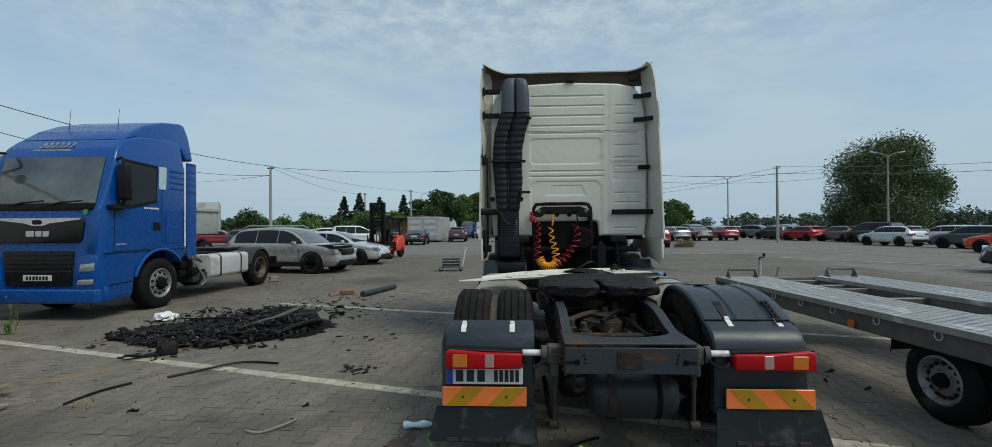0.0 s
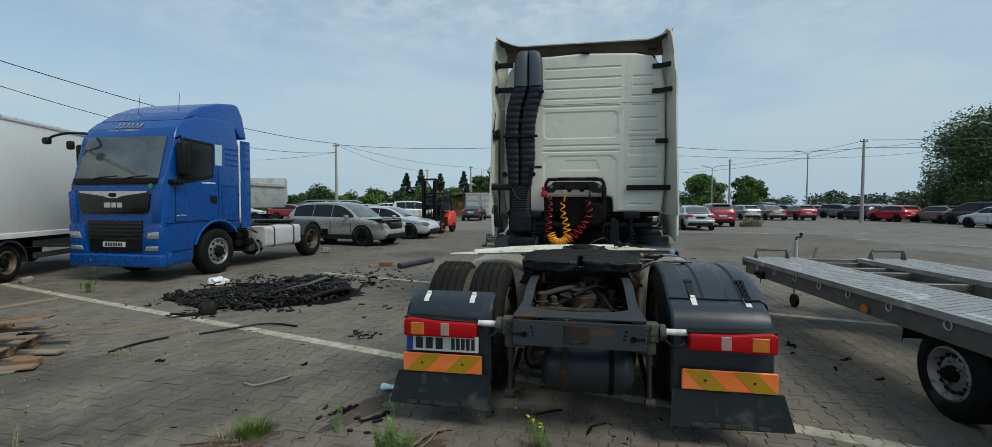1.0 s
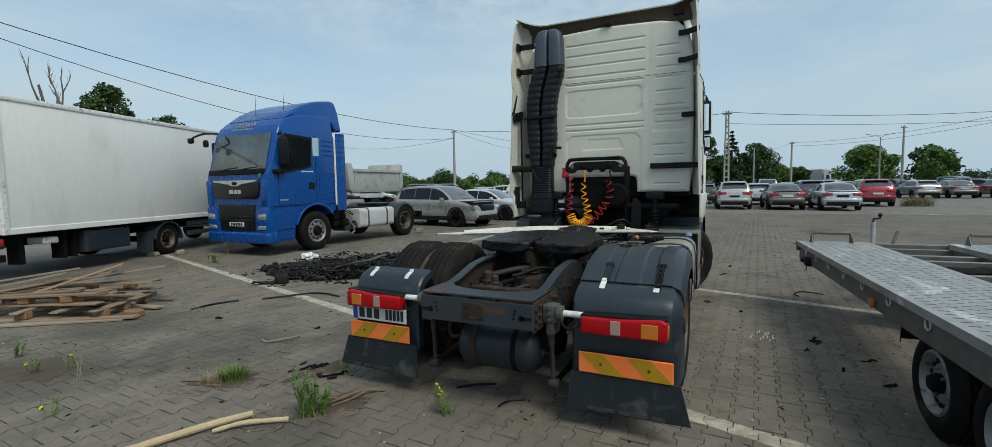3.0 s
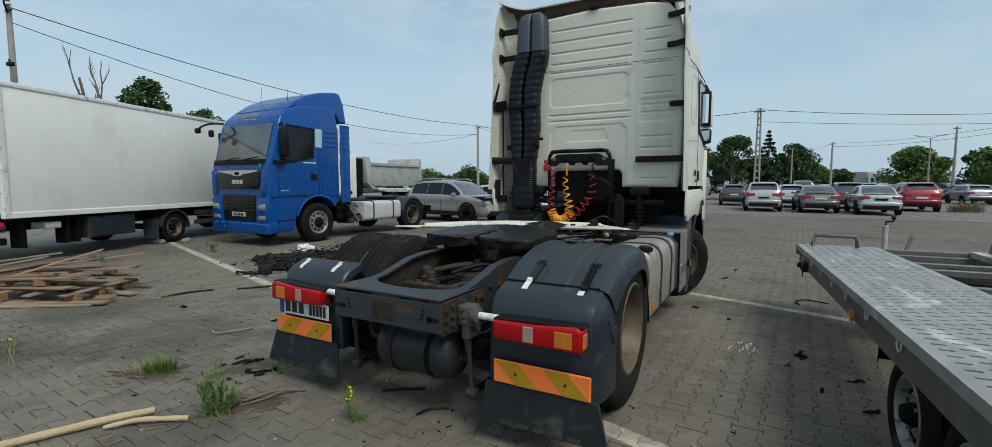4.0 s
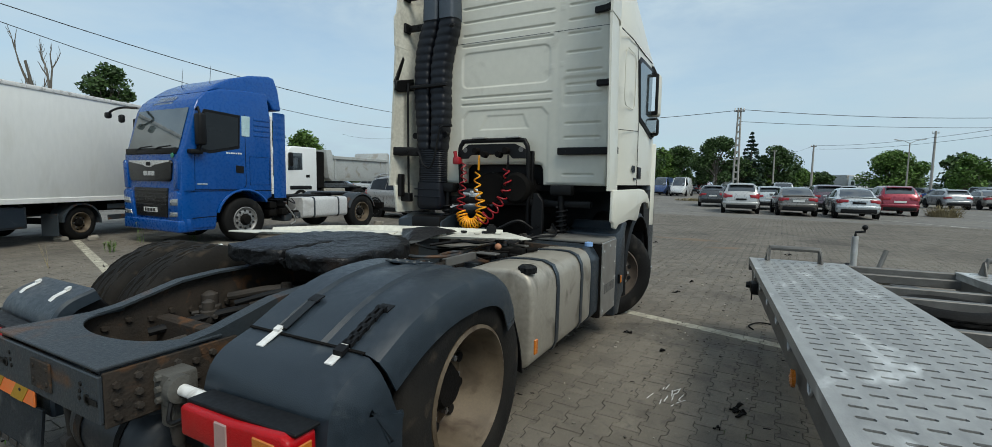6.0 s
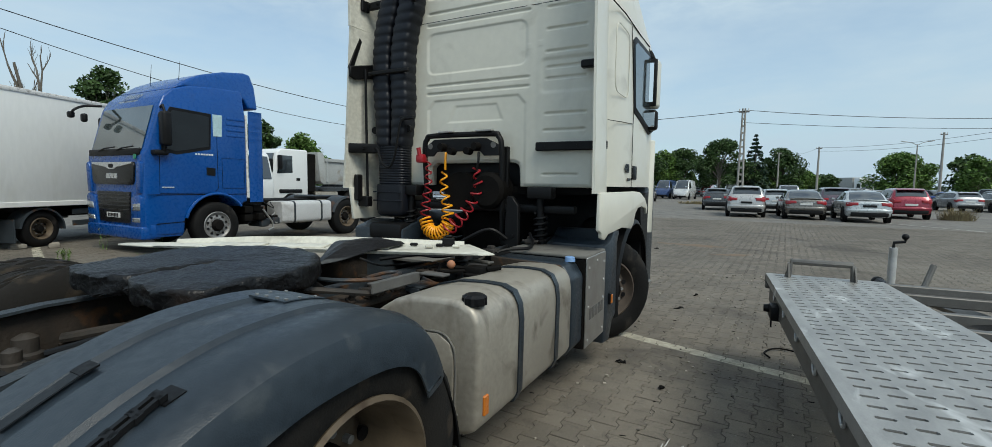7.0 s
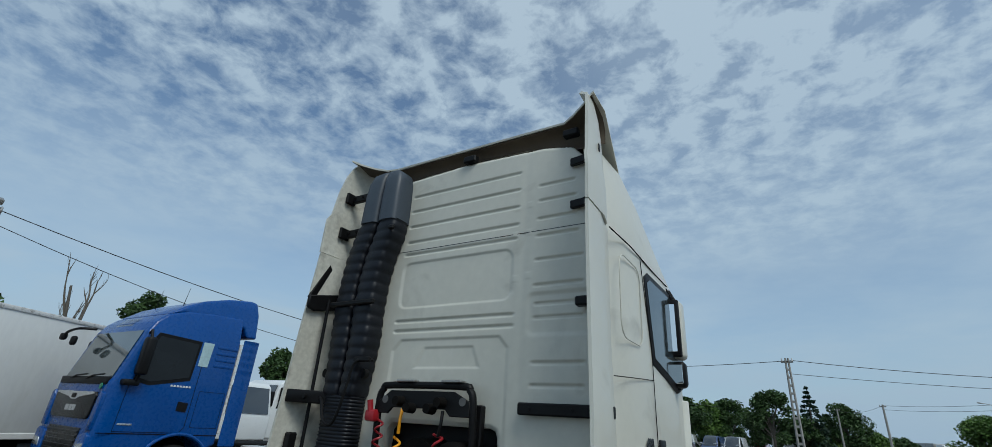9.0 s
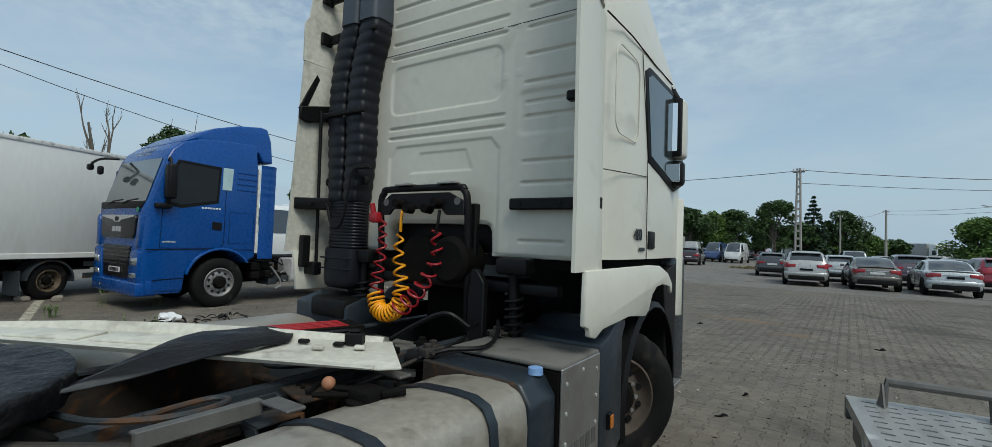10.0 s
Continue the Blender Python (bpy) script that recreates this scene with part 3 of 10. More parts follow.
def wheel(parent, c, R, width, rim_r, side, rim_mat, m=None, deep=0.0, holes=10, tread=True, hub=0.12, name="wheel", nuts=10):
    """A tyre and steel rim, axis along x; side +1 or -1 is where the rim's face looks. deep: how far the disc sits in."""
    w = new(name)
    w.parent = parent
    w.matrix_local = Matrix.Translation(c) @ (m if m is not None else Matrix())
    h, s = width / 2, side
    bm = B()
    n = 72 if tread else 40
    prof = [(-h + 0.02, rim_r), (-h - 0.005, rim_r + 0.03), (-h - 0.012, rim_r + (R - rim_r) * 0.5), (-h + 0.004, R - 0.045), (-h + 0.022, R - 0.012), (-h + 0.04, R)]
    if tread:
        gr = width / 5
        for g in range(1, 5):
            x = -h + gr * g
            prof += [(x - 0.009, R), (x - 0.005, R - 0.012), (x + 0.005, R - 0.012), (x + 0.009, R)]
    else:
        prof += [(0, R + 0.003)]
    prof += [(-x, r) for x, r in prof[:6]][::-1]
    lathe(bm, prof, 'x', n=n, closed=True)
    if tread:
        bm.verts.ensure_lookup_table()
        k = len(prof)
        for ri, (x, r) in enumerate(prof):
            if r > R - 0.015 and abs(x) < h - 0.015:
                sh = int(abs(x) / width * 16)
                for i in range(n):
                    if (i + sh) % 4 == 0:
                        v = bm.verts[ri * n + i]
                        v.co.y *= (R - 0.009) / R
                        v.co.z *= (R - 0.009) / R
    part("tyre", bm, TREAD if tread and R > 0.5 else RUBBER, w, smooth=40)
    bm = B()
    d = h - deep
    lathe(bm, [(s * (h - 0.004), rim_r + 0.012), (s * (h + 0.004), rim_r - 0.004), (s * (h - 0.02), rim_r - 0.02), (s * (d + 0.0), rim_r - 0.035 - deep * 0.1),
               (s * (d - 0.012), rim_r * 0.78), (s * (d + 0.012), rim_r * 0.62), (s * (d + 0.012), hub), (s * (d - 0.05), hub), (s * (d - 0.06), rim_r * 0.7), (s * (-h + 0.03), rim_r - 0.02), (s * (-h + 0.004), rim_r + 0.012)], 'x', n=40, closed=True)
    rim = part("rim", bm, rim_mat, w, smooth=30)
    bm = B()
    for i in range(holes):
        a = 2 * math.pi * (i + 0.5) / holes
        rr = rim_r * 0.72
        cyl(bm, (s * (d - 0.02), rr * math.cos(a), rr * math.sin(a)), (s * (d + 0.014), rr * math.cos(a), rr * math.sin(a)), rim_r * 0.085, 12)
        part("hand_hole", bm, BLACK, rim)
        bm = B()
    bm = B()
    lathe(bm, [(s * (d - 0.05), hub * 1.05), (s * (d + 0.03 + 0.1 * hub), hub * 0.98), (s * (d + 0.05 + 0.35 * hub), hub * 0.7), (s * (d + 0.055 + 0.35 * hub), 0.005)], 'x', n=24)
    part("hub", bm, DARK if rim_mat is not CHROME else CHROME, w)
    bm = B()
    for i in range(nuts):
        a = 2 * math.pi * i / nuts
        rr = (hub + rim_r * 0.62) / 2
        cyl(bm, (s * (d + 0.008), rr * math.cos(a), rr * math.sin(a)), (s * (d + 0.04), rr * math.cos(a), rr * math.sin(a)), 0.016 if rim_r > 0.22 else 0.009, 6)
        part("wheel_nut", bm, RIM_GREY, rim)
        bm = B()
    return w


# ---- the white tractor unit ----
truck = thing("semi_truck", "white tractor unit without trailer, burnt and dirty, parked on pavers", "truck")


def bars(parent, x0, x1, y, z0, z1, count, mat, gap=0.3, face=-1, label="dark bars of lettering"):
    """Writing as plain upright bars, on a plane facing -y."""
    bm = B()
    step = (x1 - x0) / count
    for i in range(count):
        box(bm, x0 + step * i, x0 + step * (i + 1 - gap), y - 0.002, y + 0.001, z0, z1)
    return part("lettering", bm, mat, parent, label, smooth=0)


# frame rails: they drop towards the rear beam
RAIL_TOP = ((-0.175, 0.820), (0.06, 0.828), (0.22, 0.850), (0.50, 0.925), (0.70, 0.942), (5.3, 0.942))
RAIL_LOW = ((-0.175, 0.655), (0.10, 0.600), (0.50, 0.600), (0.70, 0.640), (5.3, 0.640))
for s in (-1, 1):
    bm = B()
    xo = s * 0.402
    xi = s * 0.335
    prism(bm, list(RAIL_TOP) + list(RAIL_LOW[::-1]), 'x', xo - s * 0.012, xo)
    for path, up in ((RAIL_TOP, 0.012), (RAIL_LOW, -0.012)):
        loft(bm, [[(xi, y, z), (xo, y, z), (xo, y, z + up), (xi, y, z + up)] for y, z in path])
    rail = part("frame_rail", bm, CHASSIS, truck, "grey frame rail with rust", smooth=25)
    bm = B()
    prism(bm, [(0.0, 0.66), (0.5, 0.62), (2.6, 0.66), (2.6, 0.93), (0.7, 0.93), (0.50, 0.91), (0.22, 0.838), (0.0, 0.818)], 'x', s * 0.380, s * 0.388)
    part("rail_liner", bm, RUSTY, rail, "rust brown inner face")
    bm = B()
    for i in range(26):
        y = 0.16 + i * 0.115
        bolt(bm, (s * 0.402, y, 0.80 - 0.02 * math.sin(i * 2.1)), 'x' if s > 0 else '-x', 0.016, 0.02)
        if i % 2:
            bolt(bm, (s * 0.402, y, 0.66 + 0.02 * math.sin(i * 3.3)), 'x' if s > 0 else '-x', 0.016, 0.02)
        if i % 4 == 0:
            bolt(bm, (s * 0.380, y + 0.03, 0.70), '-x' if s > 0 else 'x', 0.016, 0.02)
    part("rail_bolt", bm, RUSTY, rail, "rows of rusty bolt heads")["kind"] = "stuff"
    for i in range(16):
        y = 1.96 + 0.098 * i
        x0 = 0.437 if y < 2.48 else 0.402
        bm = cyl(B(), (s * (x0 - 0.004), y, 0.868 - 0.035 * (i % 3 == 1)), (s * (x0 + 0.0015), y, 0.868 - 0.035 * (i % 3 == 1)), 0.0125, 12)
        part("rail_hole", bm, BLACK, rail)
    # bolted side plate, and an angle with big bolt heads along its slanted ledge
    bm = B()
    prism(bm, [(0.95, 0.60), (1.75, 0.60), (1.90, 0.76), (2.5, 0.80), (2.5, 0.90), (1.0, 0.90)], 'x', s * 0.403, s * 0.437, 0.002, 1)
    side = 'x' if s > 0 else '-x'
    for i in range(9):
        bolt(bm, (s * 0.437, 2.0 + i * 0.055, 0.815 + 0.012 * (i % 2)), side, 0.013, 0.012)
    for i in range(15):
        bolt(bm, (s * 0.437, 1.06 + i * 0.05 + 0.012 * (i % 3), 0.66 + 0.062 * (i % 4)), side, 0.015, 0.014)
    plate_r = part("fifth_wheel_plate", bm, RUSTY, truck, "bolted rusty mounting plate")
    bm = B()
    loft(bm, [[(s * 0.425, y, 0.915), (s * 0.437, y, 0.925), (s * 0.530, y, 0.872), (s * 0.530, y, 0.858), (s * 0.437, y, 0.845)] for y in (0.98, 1.95)])
    part("angle_ledge", bm, RUSTY, plate_r, "grimy steel ledge")
    for i in range(9):
        y = 1.04 + i * 0.105
        p0 = Vector((s * 0.487, y, 0.893))
        d = Vector((s * 0.50, 0, 0.86))
        bm = cyl(B(), p0, p0 + d * 0.014, 0.027, 12)
        cyl(bm, p0 + d * 0.012, p0 + d * 0.036, 0.019, 6, 0.017)
        part("ledge_bolt", bm, RUSTY, plate_r)
    bm = B()
    prism(bm, [(1.95, 0.70), (2.13, 0.70), (2.13, 0.945), (1.95, 0.945)], 'x', s * 0.437, s * 0.449, 0.002, 1)
    prism(bm, [(s * 0.437, 0.70), (s * 0.62, 0.78), (s * 0.62, 0.90), (s * 0.437, 0.945)], 'y', 2.115, 2.13, 0.002, 1)
    box(bm, s * 0.437, s * 0.62, 1.95, 2.13, 0.895, 0.905, 0.002, 1)
    tb = part("tank_console", bm, CHASSIS, truck, "drilled steel tank console")
    part("console_hole", lathe(B(), [(1.945, 0.032), (1.9485, 0.032)], 'y', (s * 0.53, 0.0, 0.845), 18), BLACK, tb)
    part("console_web", prism(B(), [(s * 0.44, 0.72), (s * 0.61, 0.80), (s * 0.61, 0.895), (s * 0.44, 0.895)], 'y', 1.949, 1.961, 0.002, 1), CHASSIS, tb)
    for z in (0.76, 0.86):
        part("console_bolt", bolt(B(), (s * 0.475, 1.949, z), '-y', 0.014, 0.014), RUSTY, tb)
# rear cross member with scooped top
beam = part("rear_beam", box(B(), -0.418, 0.418, -0.19, -0.175, 0.650, 0.818, 0.004, 1), CHASSIS, truck)
part("beam_flange", box(B(), -0.400, 0.400, -0.174, -0.09, 0.650, 0.662, 0.003, 1), CHASSIS, beam)
top = [(-0.418, -0.19), (0.418, -0.19), (0.412, 0.24), (0.350, 0.24)]
top += [(0.345 * math.cos(a), 0.22 - 0.235 * math.sin(a) ** 0.7) for a in [math.pi * i / 24 for i in range(25)]] + [(-0.350, 0.24), (-0.412, 0.24)]
part("beam_top", prism(B(), top, 'z', 0.834, 0.846, 0.003, 1), CHASSIS, beam, "scooped top plate")
for s in (-1, 1):
    cp = part("corner_plate", box(B(), s * 0.404, s * 0.418, -0.174, 0.30, 0.63, 0.825, 0.003, 1), RUSTY, beam, "rusty bolted corner plate")
    for i in range(7):
        for z in (0.665, 0.715, 0.775):
            part("plate_bolt", bolt(B(), (s * 0.418, -0.14 + i * 0.066, z + 0.014 * (i % 2)), 'x' if s > 0 else '-x', 0.014, 0.016), LINK if i % 2 else RUSTY, cp)
    for i in range(7):
        part("inner_bolt", bolt(B(), (s * 0.380, 0.16 + i * 0.10, 0.76 + 0.02 * (i % 2)), '-x' if s > 0 else 'x', 0.016, 0.018), RUSTY, beam)
bm = B()
box(bm, -0.085, 0.075, -0.198, -0.189, 0.685, 0.795, 0.003, 1)
for x in (-0.06, 0.05):
    for z in (0.715, 0.77):
        bolt(bm, (x, -0.198, z), '-y', 0.01, 0.004)
part("rust_plate", bm, RUSTY, beam, "rusty square tow plate")
bm = B()
for s in (-1, 1):
    for k in range(3):
        cyl(bm, (s * (0.285 + 0.006 * k), -0.185, 0.72 + 0.026 * k), (s * (0.285 + 0.006 * k), -0.1935, 0.72 + 0.026 * k), 0.008, 10)
    box(bm, s * 0.33, s * 0.41, -0.1935, -0.188, 0.715, 0.735)
    cyl(bm, (s * 0.34, -0.185, 0.725), (s * 0.34, -0.1935, 0.725), 0.02, 12)
part("slot", bm, BLACK, beam, "dark keyhole slots")["kind"] = "stuff"
# cast brackets, white stub tubes, stabiliser links
for s in (-1, 1):
    bm = B()
    box(bm, s * 0.419, s * 0.52, -0.03, 0.08, 0.665, 0.785, 0.015, 2)
    box(bm, s * 0.44, s * 0.50, -0.02, 0.12, 0.58, 0.68, 0.015, 2)
    for z in (0.69, 0.73, 0.77):
        bolt(bm, (s * 0.47, -0.03, z), '-y', 0.013, 0.015)
        bolt(bm, (s * 0.53, -0.02, z), 'x' if s > 0 else '-x', 0.013, 0.015)
    lathe(bm, [(s * 0.52, 0.05), (s * 0.555, 0.05), (s * 0.56, 0.035)], 'x', (0, 0.0, 0.735), 20)
    br = part("cast_bracket", bm, shade("dusty grey casting", (0.085, 0.083, 0.075), 0.7, second=(0.05, 0.045, 0.038), scale=9, bump=0.4, bump_scale=60, spec=0.2), truck, "grey cast bracket with bolts")
    part("brake_hose", tube(B(), smooth_path([(s * 0.54, -0.03, 0.70), (s * 0.60, -0.07, 0.66), (s * 0.66, -0.06, 0.68), (s * 0.70, 0.02, 0.72)]), 0.008, 6), BLACK, br)
    bm = B()
    cyl(bm, (s * 0.55, 0.0, 0.735), (s * 0.70, 0.0, 0.735), 0.021, 18)
    part("stub_tube", bm, TRIM_WHITE, br, "white painted stub tube")
    bm = B()
    tube(bm, [(s * 0.46, 0.02, 0.66), (s * 0.465, 0.03, 0.55), (s * 0.47, 0.05, 0.24)], 0.015, 12)
    lk = part("stabiliser_link", bm, LINK, truck, "dark oily stabiliser link")
    part("link_sleeve", cyl(B(), (s * 0.46, 0.02, 0.60), (s * 0.465, 0.03, 0.50), 0.021, 14), LINK, lk)
    bm = lathe(B(), [(s * 0.44, 0.022), (s * 0.445, 0.034), (s * 0.505, 0.034), (s * 0.51, 0.022)], 'x', (0, 0.05, 0.235), 16)
    part("link_bush", bm, LINK, lk)
    part("link_arm", tube(B(), [(s * 0.475, 0.05, 0.235), (s * 0.49, 0.3, 0.25), (s * 0.50, 0.85, 0.30)], 0.020, 8), DARK, lk)
# air tank
bm = B()
lathe(bm, [(-0.25, 0.01), (-0.245, 0.06), (-0.225, 0.12), (-0.19, 0.155), (-0.15, 0.165), (0.28, 0.165), (0.32, 0.155), (0.355, 0.12), (0.375, 0.06), (0.38, 0.01)], 'x', (0, 0.10, 0.435), 36)
AIRTANK = shade("scuffed black air tank", (0.015, 0.0185, 0.023), 0.42, second=(0.024, 0.027, 0.031), scale=5, grime=(0.06, 0.055, 0.048), grime_at=(0.62, 0.82), grime_scale=6, spec=0.3)
tank = part("air_tank", bm, AIRTANK, truck, "dark cylindrical air tank")
bm = B()
lathe(bm, [(-0.115, 0.168), (-0.115, 0.172), (-0.065, 0.172), (-0.065, 0.168)], 'x', (0, 0.10, 0.435), 36, closed=True)
part("strap", bm, RUSTY, tank, "rusty tank strap")
bm = B()
lathe(bm, [(0.20, 0.166), (0.20, 0.170), (0.235, 0.170), (0.235, 0.166)], 'x', (0, 0.10, 0.435), 36, closed=True)
part("strap", bm, DARK, tank)
for x in (0.19, -0.12):
    part("tank_hanger", box(B(), x, x + 0.06, 0.06, 0.10, 0.58, 0.68, 0.006, 1), DARK, tank)
bm = B()
lathe(bm, [(0.38, 0.03), (0.40, 0.03), (0.402, 0.015), (0.43, 0.012)], 'x', (0, 0.08, 0.42), 12)
tube(bm, smooth_path([(-0.25, 0.08, 0.47), (-0.32, 0.06, 0.46), (-0.34, 0.05, 0.54), (-0.30, 0.08, 0.62)]), 0.014)
part("fitting", bm, RUSTY, tank)["kind"] = "stuff"
# axle, differential, springs, pipes between the rails
bm = B()
lathe(bm, [(-0.62, 0.07), (-0.3, 0.075), (-0.24, 0.12), (-0.2, 0.22), (-0.1, 0.26), (0.1, 0.26), (0.2, 0.22), (0.24, 0.12), (0.3, 0.075), (0.62, 0.07)], 'x', (0, 0.88, 0.52), 24)
lathe(bm, [(0.62, 0.20), (0.80, 0.19), (0.82, 0.10), (0.84, 0.10), (0.86, 0.03), (0.90, 0.03)], 'z', (0.02, 0.86, 0), 20)
part("rear_axle", bm, RUSTY, truck, "oily rusty rear axle and differential")
bm = B()
lathe(bm, [(0.80, 0.06), (0.82, 0.10), (0.835, 0.10), (0.84, 0.06), (0.86, 0.085), (0.87, 0.085), (0.875, 0.03)], 'z', (0.02, 0.80, -0.02), 20)
part("axle_cap", bm, LINK, truck, "oily stacked breather cap")
for s in (-1, 1):
    bm = B()
    lathe(bm, [(0.3, 0.10), (0.36, 0.125), (0.42, 0.13), (0.45, 0.115), (0.50, 0.13), (0.56, 0.125), (0.60, 0.10)], 'z', (s * 0.30, 0.48, 0), 24)
    part("air_spring", bm, BLACK, truck)
bm = B()
rr = random.Random(4)
for i in range(16):
    x, z = rr.uniform(-0.34, 0.34), rr.uniform(0.6, 0.80)
    tube(bm, smooth_path([(x, 0.35 + rr.random() * 0.3, z), (x + rr.uniform(-.12, .12), 0.75, z + rr.uniform(-.08, .08)), (x + rr.uniform(-.2, .2), 1.1, z + rr.uniform(-.06, .1)), (x * 0.6, 1.7, z)]), rr.choice((0.008, 0.012, 0.018)), 7)
part("air_pipe", bm, BLACK, truck, "tangle of black air pipes")["kind"] = "stuff"
for x, y, z, r, h in ((-0.30, 0.62, 0.70, 0.055, 0.16), (-0.20, 0.55, 0.72, 0.04, 0.12), (0.14, 1.02, 0.76, 0.045, 0.18), (0.27, 0.9, 0.70, 0.05, 0.14)):
    bm = lathe(B(), [(z, r * 0.8), (z + 0.02, r), (z + h * 0.5, r), (z + h * 0.55, r * 0.75), (z + h * 0.9, r * 0.75), (z + h, r * 0.3)], 'z', (x, y, 0), 18)
    for k in range(3):
        a = 2.1 * k
        cyl(bm, (x, y, z + h * 0.3), (x + 1.6 * r * math.cos(a), y + 1.6 * r * math.sin(a), z + h * 0.3), 0.012, 8)
    part("brake_valve", bm, LINK, truck, "dusty grey brake valve")
for k, (x0, y0, x1, y1, z, r) in enumerate(((-0.28, 0.30, 0.10, 1.25, 0.72, 0.022), (-0.10, 0.28, 0.22, 1.15, 0.70, 0.016), (0.25, 0.34, 0.05, 1.3, 0.77, 0.020), (-0.33, 0.75, 0.30, 1.10, 0.80, 0.024), (-0.05, 0.6, 0.34, 1.05, 0.83, 0.016))):
    part("corrugated_hose", tube(B(), smooth_path([(x0, y0, z), (x0 * 0.6 + x1 * 0.4, y0 * 0.6 + y1 * 0.4, z + 0.05), (x0 * 0.3 + x1 * 0.7, y0 * 0.3 + y1 * 0.7, z + 0.02), (x1, y1, z + 0.06)], 6), r, 9), LINK if k % 2 else BLACK, truck, "dusty corrugated hose")
for i in range(7):
    bm = B()
    x = rr.choice((-0.36, -0.3, 0.3, 0.25))
    y, z = rr.uniform(0.25, 1.3), rr.uniform(0.62, 0.74)
    box(bm, x - 0.05, x + 0.05, y - 0.06, y + 0.06, z - 0.05, z + 0.05, 0.012, 2)
    lathe(bm, [(z + 0.04, 0.03), (z + 0.09, 0.03), (z + 0.095, 0.012)], 'z', (x, y, 0), 12)
    part("valve_block", bm, DARK, truck, "sooty valve block")
for y, w in ((0.36, 0.335), (1.5, 0.40), (2.5, 0.40)):
    part("cross_member", box(B(), -w, w, y, y + 0.07, 0.57, 0.78, 0.01, 1), RUSTY, truck)
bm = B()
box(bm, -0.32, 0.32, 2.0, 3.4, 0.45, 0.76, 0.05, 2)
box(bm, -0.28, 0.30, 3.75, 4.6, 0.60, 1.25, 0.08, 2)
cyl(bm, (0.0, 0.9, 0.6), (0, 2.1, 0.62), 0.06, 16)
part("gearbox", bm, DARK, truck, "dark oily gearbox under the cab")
# fifth wheel: greasy horseshoe plate with a slot open to the rear
bm = B()
pts = []
for i in range(33):
    a = radians(-20 + 220 * i / 32)
    pts.append((0.52 * math.cos(a), 1.21 + 0.40 * math.sin(a)))
lobe = [(0.255 + 0.235 * math.cos(a) * abs(math.cos(a)) ** -0.35 if abs(math.cos(a)) > 1e-6 else 0.255, 0.90 + 0.115 * math.sin(a)) for a in [radians(180 + 180 * i / 10) for i in range(11)]]
pts += [(-x, y) for x, y in lobe[::-1]] + [(-0.025, 1.10), (-0.022, 1.19), (0.0, 1.225), (0.022, 1.19), (0.025, 1.10)] + lobe
prism(bm, pts, 'z', 1.022, 1.100, 0.007, 1)
bmesh.ops.triangulate(bm, faces=[f for f in bm.faces if len(f.verts) > 4])
for _ in range(3):
    bmesh.ops.subdivide_edges(bm, edges=[e for e in bm.edges if e.calc_length() > 0.032], cuts=1, use_grid_fill=True)
bmesh.ops.triangulate(bm, faces=[f for f in bm.faces if len(f.verts) > 4])
bm.normal_update()
for v in bm.verts:
    q = v.co.copy()
    d = noise.noise(q * 9) * 0.008 + noise.noise(q * 26) * 0.007 + noise.noise(q * 55) * 0.004
    edge = 1.0 - abs(v.normal.z)
    v.co.z += d - (0.030 * max(0, noise.noise(q * 12 + Vector((3, 1, 0)))) if q.z < 1.06 else 0)
    v.co += Vector((v.normal.x, v.normal.y, 0)) * edge * (noise.noise(Vector((q.x * 40, q.y * 40, q.z * 6))) * 0.014 + noise.noise(q * 14) * 0.012)
fifth = part("fifth_wheel", bm, GREASE, truck, "fifth wheel caked in black grease", smooth=50)
tilt = Matrix.Translation((0, 1.2, 1.07)) @ Matrix.Rotation(radians(2.5), 4, 'X') @ Matrix.Translation((0, -1.2, -1.07))
fifth.data.transform(tilt)
for s in (-1, 1):
    part("pedestal", prism(B(), [(1.0, 0.955), (1.5, 0.955), (1.38, 1.05), (1.10, 1.05)], 'x', s * 0.30, s * 0.42, 0.01, 1), DARK, fifth)
bm = B()
for i in range(150):
    a = rr.uniform(0, 2 * math.pi)
    p = Vector((0.47 * math.cos(a), 1.20 + 0.36 * math.sin(a), 1.035))
    cyl(bm, p, p + Vector((rr.uniform(-.02, .02), rr.uniform(-.02, .02), -rr.uniform(0.02, 0.06))), rr.uniform(0.008, 0.024), 6, 0.005)
part("grease_clot", bm, GREASE, fifth, "hanging clots of grease")["kind"] = "stuff"

# rear wheels, twin tyres
for s in (-1, 1):
    wheel(truck, (s * 1.085, 0.88, 0.525), 0.525, 0.29, 0.30, s, RIM, deep=0.215, holes=10, hub=0.12)
    wheel(truck, (s * 0.745, 0.88, 0.525), 0.525, 0.28, 0.30, -s, RIM, deep=0.02, holes=0, nuts=0)
    part("dust_band", lathe(B(), [(s * 0.885, 0.40), (s * 0.885, 0.465), (s * 0.94, 0.465), (s * 0.94, 0.40)], 'x', (0, 0.88, 0.525), 48), RIM_DARK, truck, "brown dusty band between twin tyres")


